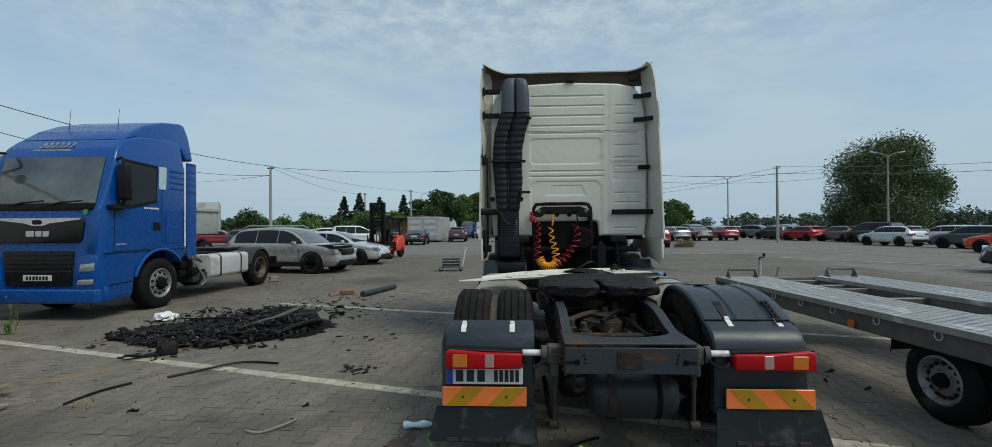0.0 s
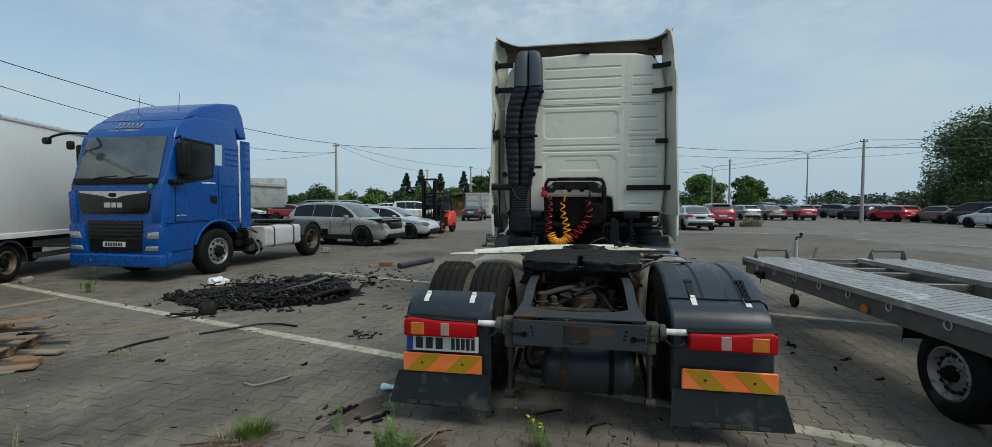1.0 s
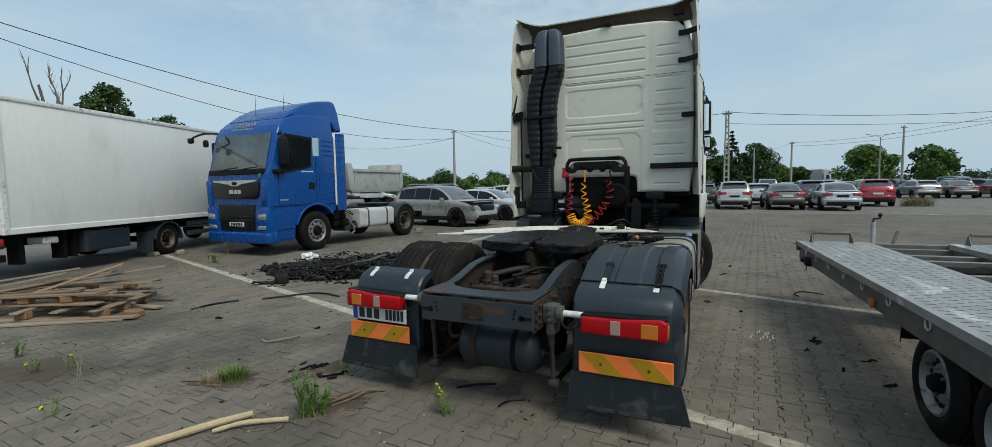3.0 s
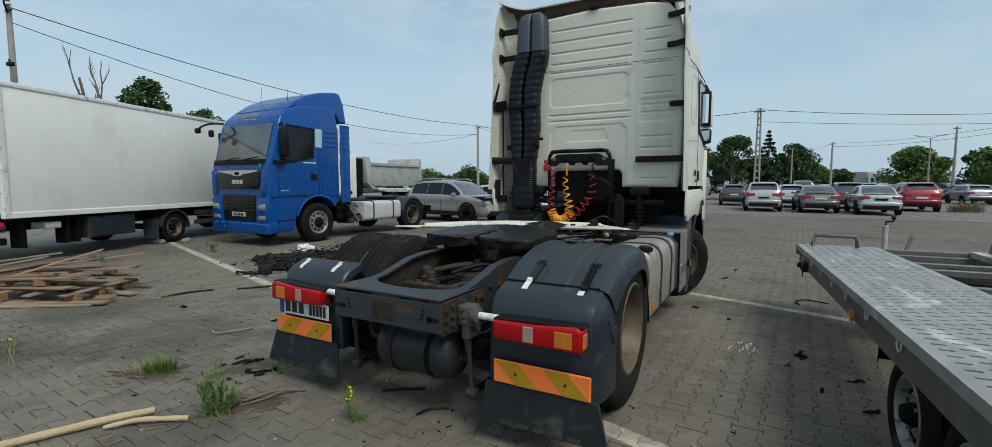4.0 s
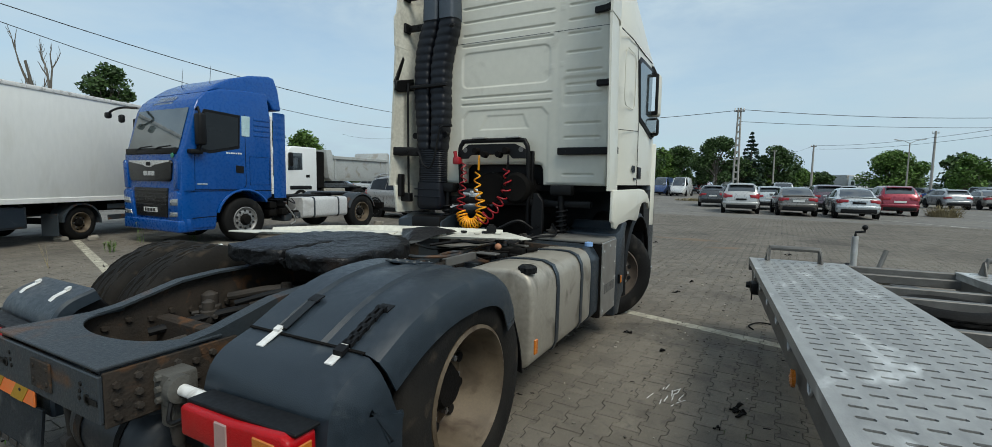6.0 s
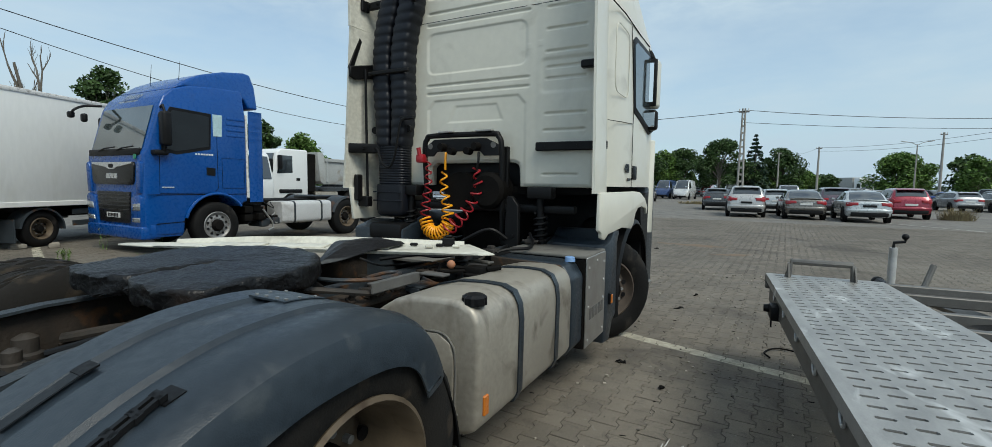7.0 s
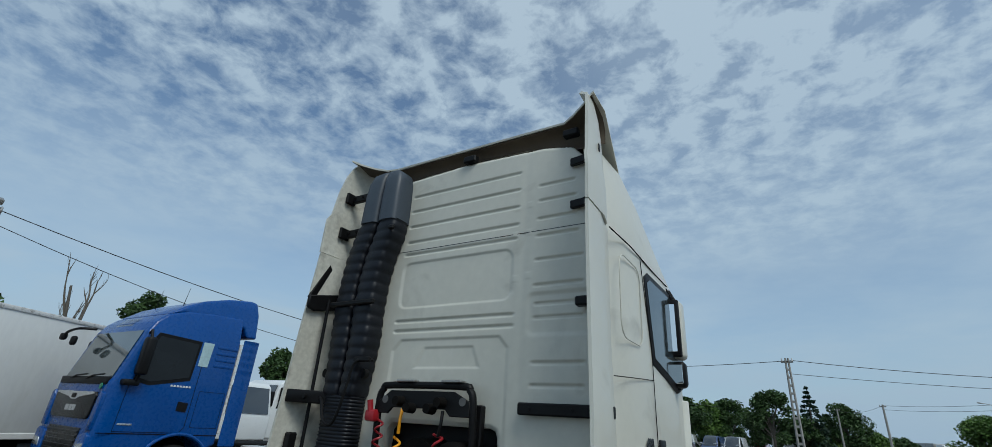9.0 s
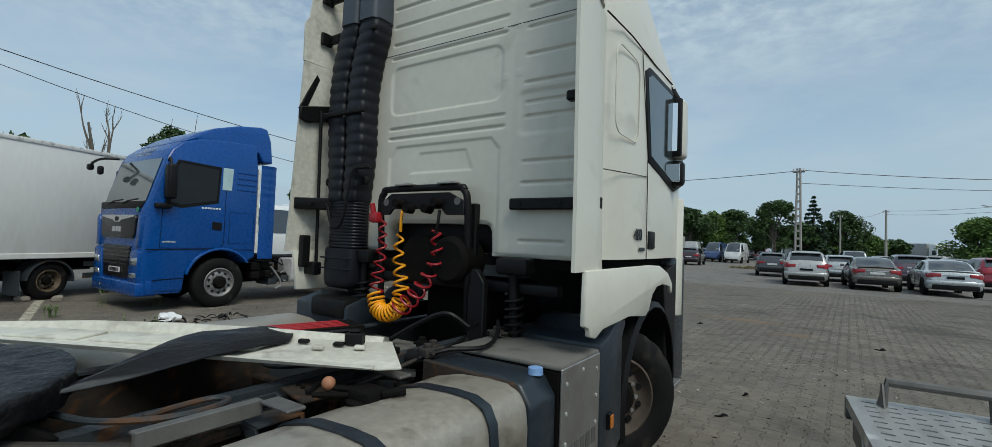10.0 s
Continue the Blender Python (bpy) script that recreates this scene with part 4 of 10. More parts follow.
# fenders: a swept skin over the wheel
def fender(prof, lip, mirror, xs):
    """prof: (y, z) from the rear bottom up and over; the outer edge turns down by lip."""
    bm = B()
    P = [Vector(p) for p in prof]
    rings = []
    for i, p in enumerate(P):
        d = (P[min(i + 1, len(P) - 1)] - P[max(i - 1, 0)]).normalized()
        nrm = Vector((-d.y, d.x))        # outwards: to the rear and up
        lp = lip[min(i, len(lip) - 1)]
        ring = []
        for x, off in xs:
            o = off if off < 0.03 else off * lp / 0.2
            q = p - nrm * o
            ring.append((mirror * x, q.x, q.y))
        rings.append(ring)
    loft(bm, rings, caps=False, around=False)
    shell(bm, 0.007)
    return bm


XS = [(0.60, 0.05), (0.605, 0.012), (0.62, 0.0), (0.74, 0.0), (0.757, 0.012), (0.83, 0.012), (0.847, 0.0), (0.99, 0.0), (1.007, 0.012), (1.08, 0.012), (1.097, 0.0),
      (1.17, 0.0), (1.215, 0.012), (1.245, 0.04), (1.262, 0.09), (1.27, 0.2)]
REAR = smooth_path([(0.03, 0.32, 0), (0.028, 0.5, 0), (0.03, 0.66, 0), (0.05, 0.79, 0), (0.11, 0.865, 0), (0.225, 0.912, 0)], 5)
COVER = smooth_path([(0.225, 0.918, 0), (0.40, 1.005, 0), (0.60, 1.065, 0), (0.80, 1.085, 0), (0.98, 1.078, 0), (1.12, 1.035, 0), (1.22, 0.955, 0), (1.285, 0.84, 0), (1.30, 0.79, 0)], 5)
rear_prof, cover_prof = [(p.x, p.y) for p in REAR], [(p.x, p.y) for p in COVER]
XS_R = [(0.60, 0.05), (0.605, 0.012), (0.62, 0.0), (0.9, 0.0), (1.17, 0.0), (1.215, 0.012), (1.245, 0.04), (1.262, 0.09), (1.27, 0.2)]
fr = part("fender", fender(rear_prof, [0.30], 1, XS_R), FENDER, truck, "dark slate plastic fender rear")
fc = part("fender_cover", fender(cover_prof, [0.16], 1, XS), FENDER, truck, "removable dark slate fender cover", smooth=24)
APRON = smooth_path([(1.255, 0.86, 0), (1.33, 0.72, 0), (1.39, 0.58, 0), (1.42, 0.44, 0)], 4)
part("fender_apron", fender([(p.x, p.y) for p in APRON], [0.06], 1, [(0.64, 0.02), (0.66, 0.0), (0.95, 0.0), (1.20, 0.0), (1.225, 0.012), (1.235, 0.05)]), BLACK, truck, "black plastic apron in front of the wheel")
fl = part("fender", fender(rear_prof, [0.24], -1, XS_R), FENDER, truck, "dark fender rear, cover missing")
# inner body behind each rear face
for s in (-1, 1):
    bm = B()
    prism(bm, [(0.05, 0.33), (0.05, 0.72), (0.12, 0.83), (0.24, 0.88), (0.30, 0.80), (0.26, 0.33)], 'x', s * 0.625, s * 1.20, 0.01, 1)
    part("fender_core", bm, BLACK, truck)
# straps and latches on the fenders
def on_slope(bm, x0, x1, y0, y1, lift, thick):
    """A flat strip lying on the back slope of a fender, across the seam."""
    zz = lambda y: float(np.interp(y, (0.05, 0.11, 0.225, 0.40, 0.60), (0.79, 0.865, 0.916, 1.005, 1.065)))
    ys = [y0 + (y1 - y0) * k / 4 for k in range(5)]
    loft(bm, [[(x0, y, zz(y) + lift), (x1, y, zz(y) + lift), (x1, y, zz(y) + lift + thick), (x0, y, zz(y) + lift + thick)] for y in ys])
    return bm


for x in (0.77, 1.11, -0.757, -1.10):
    back = 0.0 if x > 0 else 0.055
    cl = part("strap_clip", on_slope(B(), x - 0.018, x + 0.018, 0.150 - back, 0.232 - back, 0.003, 0.004), TRIM_WHITE, truck, "pale bare metal strap clip")
    part("clip_hook", on_slope(B(), x - 0.015, x + 0.015, 0.218 - back, 0.238 - back, 0.007, 0.010), TRIM_WHITE, cl)
lt = part("rubber_latch", on_slope(on_slope(B(), 1.098, 1.110, 0.225, 0.40, 0.006, 0.014), 1.122, 1.134, 0.225, 0.40, 0.006, 0.014), BLACK, fc, "black rubber ladder latch")
for y in (0.225, 0.26, 0.30, 0.345, 0.39):
    part("latch_rung", on_slope(B(), 1.094, 1.138, y, y + 0.016, 0.006, 0.014), BLACK, lt)
part("latch_grip", on_slope(B(), 1.095, 1.137, 0.185, 0.215, 0.006, 0.018), BLACK, lt)
part("latch_slot", on_slope(B(), 1.085, 1.147, 0.395, 0.44, 0.0, 0.005), BLACK, fc)
part("latch_slot", on_slope(B(), 0.745, 0.80, 0.385, 0.425, 0.0, 0.005), BLACK, fc)
part("strap_channel", on_slope(B(), 0.752, 0.793, 0.245, 0.385, -0.001, 0.004), FLAP, fc, "worn pale strap channel")
part("seam_gap", on_slope(B(), 0.62, 1.20, 0.218, 0.226, 0.0, 0.004), DARK, fc)
patch_prof = [p for p in cover_prof if 0.84 <= p[0] <= 1.06]
part("patch_plate", fender(patch_prof, [0.16], 1, [(0.72, -0.003), (0.723, -0.006), (0.76, -0.006), (0.86, -0.006), (0.897, -0.006), (0.90, -0.003)]), FENDER, fc, "riveted repair patch")
bm = B()
for i, (y, z) in enumerate(patch_prof):
    if i == 0:
        for x in (0.737, 0.785, 0.84, 0.883):
            cyl(bm, (x, y + 0.02, z + 0.004), (x, y + 0.02, z + 0.010), 0.007, 8)
    elif i % 2 == 0:
        for x in (0.735, 0.885):
            cyl(bm, (x, y, z + 0.004), (x, y, z + 0.010), 0.006, 8)
part("rivet", bm, STEEL, fc, "bright rivets")["kind"] = "stuff"

# mud flaps
for s in (-1, 1):
    bm = B()
    P = [(s * 0.605, 0.37), (s * 1.275, 0.37), (s * 1.335, 0.14), (s * 0.585, 0.125)]
    prism(bm, P, 'y', -0.008, 0.008, 0.003, 1)
    bmesh.ops.rotate(bm, verts=bm.verts, cent=(0, 0, 0.37), matrix=Matrix.Rotation(radians(-7), 3, 'X'))
    fp = part("mud_flap", bm, FLAP, truck, "black rubber mud flap")
    bm = B()
    for i in range(5):
        x = s * 0.96 - 0.24 + i * 0.10
        box(bm, x, x + 0.072, -0.0395, -0.036, 0.146, 0.170, 0.001, 1)
    bmesh.ops.rotate(bm, verts=bm.verts, cent=(0, -0.04, 0.16), matrix=Matrix.Rotation(radians(-7), 3, 'X'))
    part("lettering", bm, LINK, fp, "grey worn bars of lettering")["kind"] = "stuff"


# rear lamps
def rear_lamp(s):
    bm = B()
    x0, x1 = 0.69, 1.205
    prism(bm, [(s * x0, 0.645), (s * x1, 0.640), (s * x1, 0.755), (s * (x1 - 0.03), 0.772), (s * (x0 + 0.25), 0.752), (s * x0, 0.748)], 'y', -0.085, 0.02, 0.014, 3)
    lamp = part("rear_lamp", bm, RED_LENS, truck, "red rear lamp cluster")
    bm = B()
    prism(bm, [(s * (x0 - 0.005), 0.74), (s * (x1 + 0.004), 0.762), (s * (x1 + 0.004), 0.775), (s * (x0 - 0.005), 0.757)], 'y', -0.06, 0.03, 0.004, 1)
    part("lamp_shroud", bm, BLACK, lamp)
    segs = ((0.36, 0.48, CLEAR_LENS, "milky reversing lens"), (0.71, 0.90, AMBER, "amber indicator lens"))
    for a, b, mt, lab in segs:
        bm = B()
        xa, xb = x0 + (x1 - x0) * a, x0 + (x1 - x0) * b
        box(bm, s * xa, s * xb, -0.0885, -0.07, 0.655, 0.742, 0.004, 1)
        part("lens", bm, mt, lamp, lab)
    bm = B()
    box(bm, s * 1.19, s * 1.2085, -0.065, 0.0, 0.658, 0.735, 0.004, 1)
    part("lens", bm, AMBER, lamp, "amber side lens")
    return lamp


rear_lamp(-1), rear_lamp(1)


# hazard boards with slanted stripes
def hazard_board(s):
    x0, x1, z0, z1 = s * 0.66, s * 1.235, 0.372, 0.505
    if s < 0:
        x0, x1 = x1, x0
    bm = B()
    box(bm, x0, x1, -0.018, -0.004, z0, z1, 0.006, 1)
    bd = part("hazard_board", bm, HZ_RED, truck, "orange and mustard striped rear marking board")
    w = (x1 - x0)
    for k in range(2):
        bm = B()
        wd, sl = w * 0.245, w * 0.215
        a = x0 + w * (0.035 + 0.50 * k)
        lo, hi = (a + sl, a) if s > 0 else (a, a + sl)
        prism(bm, [(lo, z0 + 0.004), (lo + wd, z0 + 0.004), (hi + wd, z1 - 0.004), (hi, z1 - 0.004)], 'y', -0.0205, -0.016)
        bmesh.ops.recalc_face_normals(bm, faces=bm.faces)
        part("stripe", bm, HZ_YEL, bd, "mustard slanted stripe", smooth=0)
    for x in (x0 + w * 0.25, x0 + w * 0.76):
        part("screw", bolt(B(), (x, -0.0205, (z0 + z1) / 2), '-y', 0.009, 0.004), INK, bd)


hazard_board(-1), hazard_board(1)
bm = B()
box(bm, -1.205, -0.685, -0.014, -0.006, 0.522, 0.636, 0.003, 1)
plate = part("number_plate", bm, PLATE, truck, "white rear number plate with bars")
bm = B()
box(bm, -1.203, -1.162, -0.0165, -0.012, 0.525, 0.633)
part("plate_band", bm, PLATE_BLUE, plate, "blue band", smooth=0)
bars(plate, -1.14, -0.92, -0.015, 0.54, 0.62, 3, INK)
bars(plate, -0.88, -0.70, -0.015, 0.54, 0.62, 5, INK)



def join_boxes(rows, bev=0.006):
    bm = B()
    for r in rows:
        box(bm, *r, bev, 1)
    return bm


# cab of the white tractor
WALL_Y = 3.60
cab = new("cab")
cab.parent = truck
stations = [(3.67, 1.10, 3.70), (3.9, 1.165, 3.78), (4.3, 1.18, 3.79), (4.75, 1.18, 3.67), (5.15, 1.17, 3.44), (5.45, 1.155, 3.15), (5.62, 1.13, 2.86), (5.74, 1.10, 2.45), (5.80, 1.08, 2.0), (5.82, 1.06, 1.5)]
rings = []
for y, w, zt in stations:
    gz = min(2.90, zt - 0.12)
    half = [(0.0, zt), (0.45 * w, zt - 0.01), (0.70 * w, zt - 0.05), (0.88 * w, zt - 0.12 if zt > 3.2 else zt - 0.03), (0.965 * w, (zt + 2 * gz) / 3), (w, gz), (w, (gz + 1.47) / 2), (w, 1.47)]
    rings.append([(x, y, z) for x, z in half] + [(-x, y, z) for x, z in half[::-1][:-1]])
bm = loft(B(), rings, False)
bm.verts.ensure_lookup_table()
bm.faces.new(bm.verts[-len(rings[0]):])
body = part("body_shell", bm, WHITE, cab, "cream white sleeper cab with high roof", smooth=40)
# rear wall: a slab with a notch at the bottom, and a pressed steel skin over it
WALL_RING = [(-1.07, 1.457), (-0.50, 1.457), (-0.50, 1.62), (-0.45, 1.665), (0.37, 1.665), (0.405, 1.65), (0.42, 1.61), (0.425, 1.457), (1.07, 1.457), (1.10, 1.7), (1.11, 2.4), (1.09, 3.2), (1.04, 3.44), (0.92, 3.575), (0.70, 3.62), (0.0, 3.65), (-0.70, 3.62), (-0.92, 3.575), (-1.04, 3.44), (-1.09, 3.2), (-1.11, 2.4), (-1.10, 1.7)]
wall = part("rear_wall", prism(B(), WALL_RING, 'y', WALL_Y, 3.69, 0.012, 2), WHITE, cab, "cream white pressed steel rear wall", smooth=30)
SWAGES = [(-0.52, 0.50, z) for z in (3.445, 3.305, 3.165, 3.025)] + [(-0.53, 0.49, z) for z in (2.918, 2.375, 2.30)]
SWAGES += [(0.68, 0.93, 3.30), (0.68, 0.94, 3.18), (0.675, 0.95, 3.04), (0.67, 0.96, 2.912), (0.665, 0.98, 2.738), (0.66, 0.985, 2.56), (0.665, 0.985, 2.435), (0.66, 0.985, 2.345), (0.66, 0.99, 2.06), (0.655, 0.985, 1.925), (0.65, 0.935, 1.562)]


def edge_step(d, w=0.012):
    """0 outside, 1 inside, rounded over the width w; d: distance inwards."""
    t = np.clip(d / w * 0.5 + 0.5, 0, 1)
    return t * t * (3 - 2 * t)


def poly_depth(X, Z, ring):
    """Signed distance to a polygon, positive inside."""
    best, ins = np.full(X.shape, 9.0), np.zeros(X.shape, bool)
    for (ax, az), (bx, bz) in zip(ring, ring[1:] + ring[:1]):
        ex, ez = bx - ax, bz - az
        t = np.clip(((X - ax) * ex + (Z - az) * ez) / (ex * ex + ez * ez), 0, 1)
        best = np.minimum(best, np.hypot(X - ax - t * ex, Z - az - t * ez))
        if az != bz:
            ins ^= ((az > Z) != (bz > Z)) & (X < ex * (Z - az) / ez + ax)
    return np.where(ins, best, -best)


def wall_skin():
    """The skin as a fine grid whose depth follows swages, sunk panels and a ledge."""
    X, Z = np.meshgrid(np.arange(-1.10, 1.101, 0.0125), np.arange(1.45, 3.65, 0.0046))
    edge = poly_depth(X, Z, WALL_RING)
    out = 0.020 * np.clip(edge / 0.03, 0, 1) ** 0.6
    for x0, x1, z in SWAGES:
        d = np.hypot(X - np.clip(X, x0, x1), (Z - z))
        out -= 0.011 * edge_step(0.011 - d, 0.009)
    out -= 0.009 * edge_step(poly_depth(X, Z, rounded(-0.535, 0.475, 2.48, 2.845, 0.07)))
    low = [(-0.53, 1.47), (-0.53, 2.16), (-0.46, 2.235), (0.40, 2.235), (0.47, 2.16), (0.475, 1.47)]
    out -= 0.008 * edge_step(poly_depth(X, Z, low))
    out -= 0.006 * edge_step(poly_depth(X, Z, [(-0.31, 2.035), (0.25, 2.035), (0.19, 2.175), (-0.23, 2.175)]))
    out -= 0.010 * edge_step(poly_depth(X, Z, rounded(0.61, 1.06, 2.235, 2.505, 0.04)), 0.02)
    out -= 0.003 * np.exp(-((X - 0.565) / 0.03) ** 2)
    for x, z in ((0.50, 3.155), (0.60, 3.165), (0.49, 2.945), (0.60, 2.95), (0.50, 2.62), (0.60, 2.635)):
        out += 0.002 * edge_step(0.022 - np.maximum(abs(X - x), abs(Z - z)), 0.008)
    keep = edge > 0.004
    rows, cols = X.shape
    P = np.stack([X, WALL_Y - np.maximum(out, 0.001), Z], -1).reshape(-1, 3)
    a = np.arange(rows * cols).reshape(rows, cols)
    ok = keep[:-1, :-1] & keep[1:, :-1] & keep[:-1, 1:] & keep[1:, 1:]
    F = np.stack([a[:-1, :-1], a[:-1, 1:], a[1:, 1:], a[1:, :-1]], -1)[ok]
    used, F = np.unique(F, return_inverse=True)
    me = bpy.data.meshes.new("wall_skin")
    me.from_pydata(P[used].tolist(), [], F.reshape(-1, 4).tolist())
    me.materials.append(WHITE)
    me.shade_smooth()
    ob = new("wall_skin", me)
    ob.parent = wall
    ob["label"] = "pressed skin with swages and sunk panels"


wall_skin()
bm = B()
box(bm, -1.06, 1.06, WALL_Y - 0.0215, WALL_Y, 2.948, 2.9525)
part("seam", bm, CHASSIS, wall, "dark panel seam", smooth=0)
bm = B()
box(bm, -0.66, -0.60, WALL_Y - 0.018, WALL_Y + 0.01, 1.70, 1.79, 0.002, 1)
part("label_plate", bm, RIM, wall, "small brown label plate")
# cab floor, and a black plate put in for the shaded void behind the notch
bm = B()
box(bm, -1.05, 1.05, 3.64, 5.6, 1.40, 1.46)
part("cab_floor", bm, DARK, cab, "dark cab underside")
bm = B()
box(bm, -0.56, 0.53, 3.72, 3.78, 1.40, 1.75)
part("tunnel", bm, BLACK, cab, "black plate in place of the shaded void")

# side and roof fairings
for s in (-1, 1):
    bm = B()
    rings = []
    dx, dy = (0.0, 0.0) if s > 0 else (0.035, 0.07)
    for z, x, yr in ((1.42, 1.222, 3.14), (1.8, 1.212, 3.16), (2.4, 1.195, 3.18), (2.93, 1.182, 3.20)):
        x, yr = x + dx, yr + dy
        rings.append([(s * 1.12, 3.72, z), (s * (x - 0.035), 3.58, z), (s * (x - 0.005), 3.42, z), (s * x, yr, z)])
    loft(bm, rings, False, False)
    shell(bm, 0.02 * (1 if s > 0 else 1))
    part("side_fairing", bm, WHITE if s > 0 else WHITE_IN, cab, "cream side fairing behind the cab", smooth=40)
    bm = B()
    rings = []
    for z, x, yr in ((2.935, 1.186, 3.195), (3.15, 1.186, 3.20), (3.24, 1.180, 3.20), (3.30, 1.172, 3.235), (3.55, 1.160, 3.275), (3.72, 1.145, 3.32), (3.82, 1.125, 3.36), (3.86, 1.07, 3.38)):
        x, yr = x + dx * (1 + 2.0 * max(0, z - 3.0)), yr + dy
        rings.append([(s * 1.08, 3.72, min(z, 3.68)), (s * (x - 0.03), 3.60, z), (s * (x - 0.004), 3.48, z), (s * x, yr, z)])
    loft(bm, rings, False, False)
    shell(bm, 0.02)
    part("upper_fairing", bm, WHITE if s > 0 else WHITE_IN, cab, "cream upper corner fairing", smooth=40)
    # lower fairing by the wheel
    bm = B()
    if s > 0:
        pl = [(3.26, 1.425), (4.38, 1.43), (4.62, 1.42), (4.86, 1.36), (5.0, 1.27), (4.98, 1.19), (4.93, 1.25), (4.72, 1.28), (4.55, 1.27), (4.44, 1.22), (4.36, 1.12), (4.28, 1.09), (3.95, 1.125), (3.5, 1.105), (3.40, 1.07), (3.32, 1.09), (3.31, 1.13), (3.25, 1.15)]
    else:
        pl = [(3.26, 1.425), (4.6, 1.43), (4.6, 1.2), (4.2, 1.12), (3.3, 1.12)]
    prism(bm, pl, 'x', s * 1.205, s * 1.235, 0.008, 2)
    part("lower_fairing", bm, WHITE, cab, "cracked cream lower fairing" if s > 0 else "cream lower fairing")
bm = B()
rings = []
for x in np.linspace(-1.19, 1.15, 25):
    e = max(0.0, (abs(x) - 0.86) / 0.30)
    up = 0.125 * e * e
    rings.append([(float(x), 3.40 + 0.18 * (1 - e), 3.795 + 0.55 * up), (float(x), 3.64, 3.812 + up * 0.3), (float(x) * 0.98, 3.78, 3.815), (float(x) * 0.90, 4.30, 3.79 - 0.10 * e)])
loft(bm, rings, False, False)
shell(bm, 0.015)
roof = part("roof_spoiler", bm, WHITE, cab, "cream roof air deflector", smooth=50)
bm = B()
rings = []
for x in np.linspace(-1.17, 1.13, 25):
    e = max(0.0, (abs(x) - 0.86) / 0.28)
    up = 0.125 * e * e
    rings.append([(float(x), 3.415 + 0.18 * (1 - e), 3.778 + 0.55 * up), (float(x), 3.65, 3.775 + up * 0.2), (float(x), 3.70, 3.72), (float(x), 3.695, 3.60)])
loft(bm, rings, False, False)
shell(bm, 0.006)
part("spoiler_underside", bm, BROWN_IN, roof, "dark brown underside", smooth=50)
for x in (-0.02, 0.86):
    part("spoiler_bracket", box(B(), x, x + 0.12, 3.54, 3.60, 3.64, 3.70, 0.01, 1), BLACK, roof)
# black brackets between wall and fairings
for z in (3.42, 3.09):
    bm = prism(B(), [(0.92, 3.545), (1.02, 3.53), (1.12, 3.46), (1.17, 3.44), (1.17, 3.47), (1.13, 3.50), (1.04, 3.56), (0.92, 3.575)], 'z', z - 0.03, z + 0.03, 0.006, 1)
    part("fairing_bracket", bm, BLACK, cab, "black fairing bracket")
for z in (3.50, 3.16):
    bm = box(B(), -1.20, -0.96, 3.46, 3.50, z - 0.035, z + 0.035, 0.008, 1)
    box(bm, -1.20, -1.17, 3.40, 3.50, z - 0.05, z + 0.05, 0.006, 1)
    fb = part("fairing_bracket", bm, BLACK, cab, "black fairing bracket")
    for x in (-1.14, -1.04):
        part("bracket_bolt", bolt(B(), (x, 3.46, z), '-y', 0.014, 0.008), DARK, fb)
part("fairing_bracket", box(B(), 0.97, 1.13, 3.50, 3.56, 2.385, 2.445, 0.01, 1), BLACK, cab, "black fairing bracket")
for s in (-1, 1):
    bm = B()
    if s > 0:
        box(bm, 0.60, 1.19, 3.51, 3.56, 1.755, 1.825, 0.008, 1)
        for x in (0.68, 0.95):
            bolt(bm, (x, 3.51, 1.79), '-y', 0.012, 0.006)
    else:
        prism(bm, [(-1.25, 3.26), (-1.21, 3.25), (-0.95, 3.42), (-0.90, 3.50), (-1.0, 3.52), (-1.25, 3.36)], 'z', 1.755, 1.845, 0.008, 1)
        bolt(bm, (-1.10, 3.33, 1.80), '-y', 0.02, 0.02)
    part("fairing_bracket", bm, BLACK, cab, "long black fairing bracket")
# triangular hinge bracket, rod and foot bracket of the fairing whose inside shows
s = -1
bm = B()
x0, x1 = s * 1.195, s * 1.215
prism(bm, [(3.40, 2.90), (3.46, 2.91), (3.31, 2.56), (3.235, 2.54)], 'x', x0, x1, 0.006, 1)
prism(bm, [(3.40, 2.91), (3.61, 2.91), (3.61, 2.83), (3.42, 2.84)], 'x', x0, x1, 0.006, 1)
prism(bm, [(3.55, 2.90), (3.62, 2.90), (3.60, 2.50), (3.52, 2.50)], 'x', x0, x1, 0.006, 1)
prism(bm, [(3.23, 2.555), (3.55, 2.63), (3.55, 2.50), (3.30, 2.44), (3.23, 2.46)], 'x', x0, s * 1.165, 0.008, 1)
part("hinge_bracket", bm, BLACK, cab, "black triangular hinge bracket")
bm = B()
cyl(bm, (s * 1.14, 3.40, 2.55), (s * 1.14, 3.42, 1.28), 0.013, 10)
part("fairing_rod", bm, BLACK, cab)
bm = B()
box(bm, s * 1.09, s * 1.22, 3.36, 3.44, 1.24, 1.34, 0.01, 1)
box(bm, s * 1.16, s * 1.21, 3.30, 3.38, 1.30, 1.55, 0.01, 1)
part("foot_bracket", bm, BLACK, cab, "black fairing foot bracket")

# air intake snorkel: two ribbed lobes side by side
snork = new("air_intake")
snork.parent = cab
snork.location = (0.055, 0.09, 0.0)
knots = [(3.20, -1.00, -0.595), (3.08, -1.05, -0.60), (2.9, -1.10, -0.66), (2.7, -1.12, -0.70), (2.45, -1.125, -0.71), (2.25, -1.11, -0.70), (2.05, -1.09, -0.72), (1.9, -1.08, -0.74), (1.82, -1.07, -0.75)]


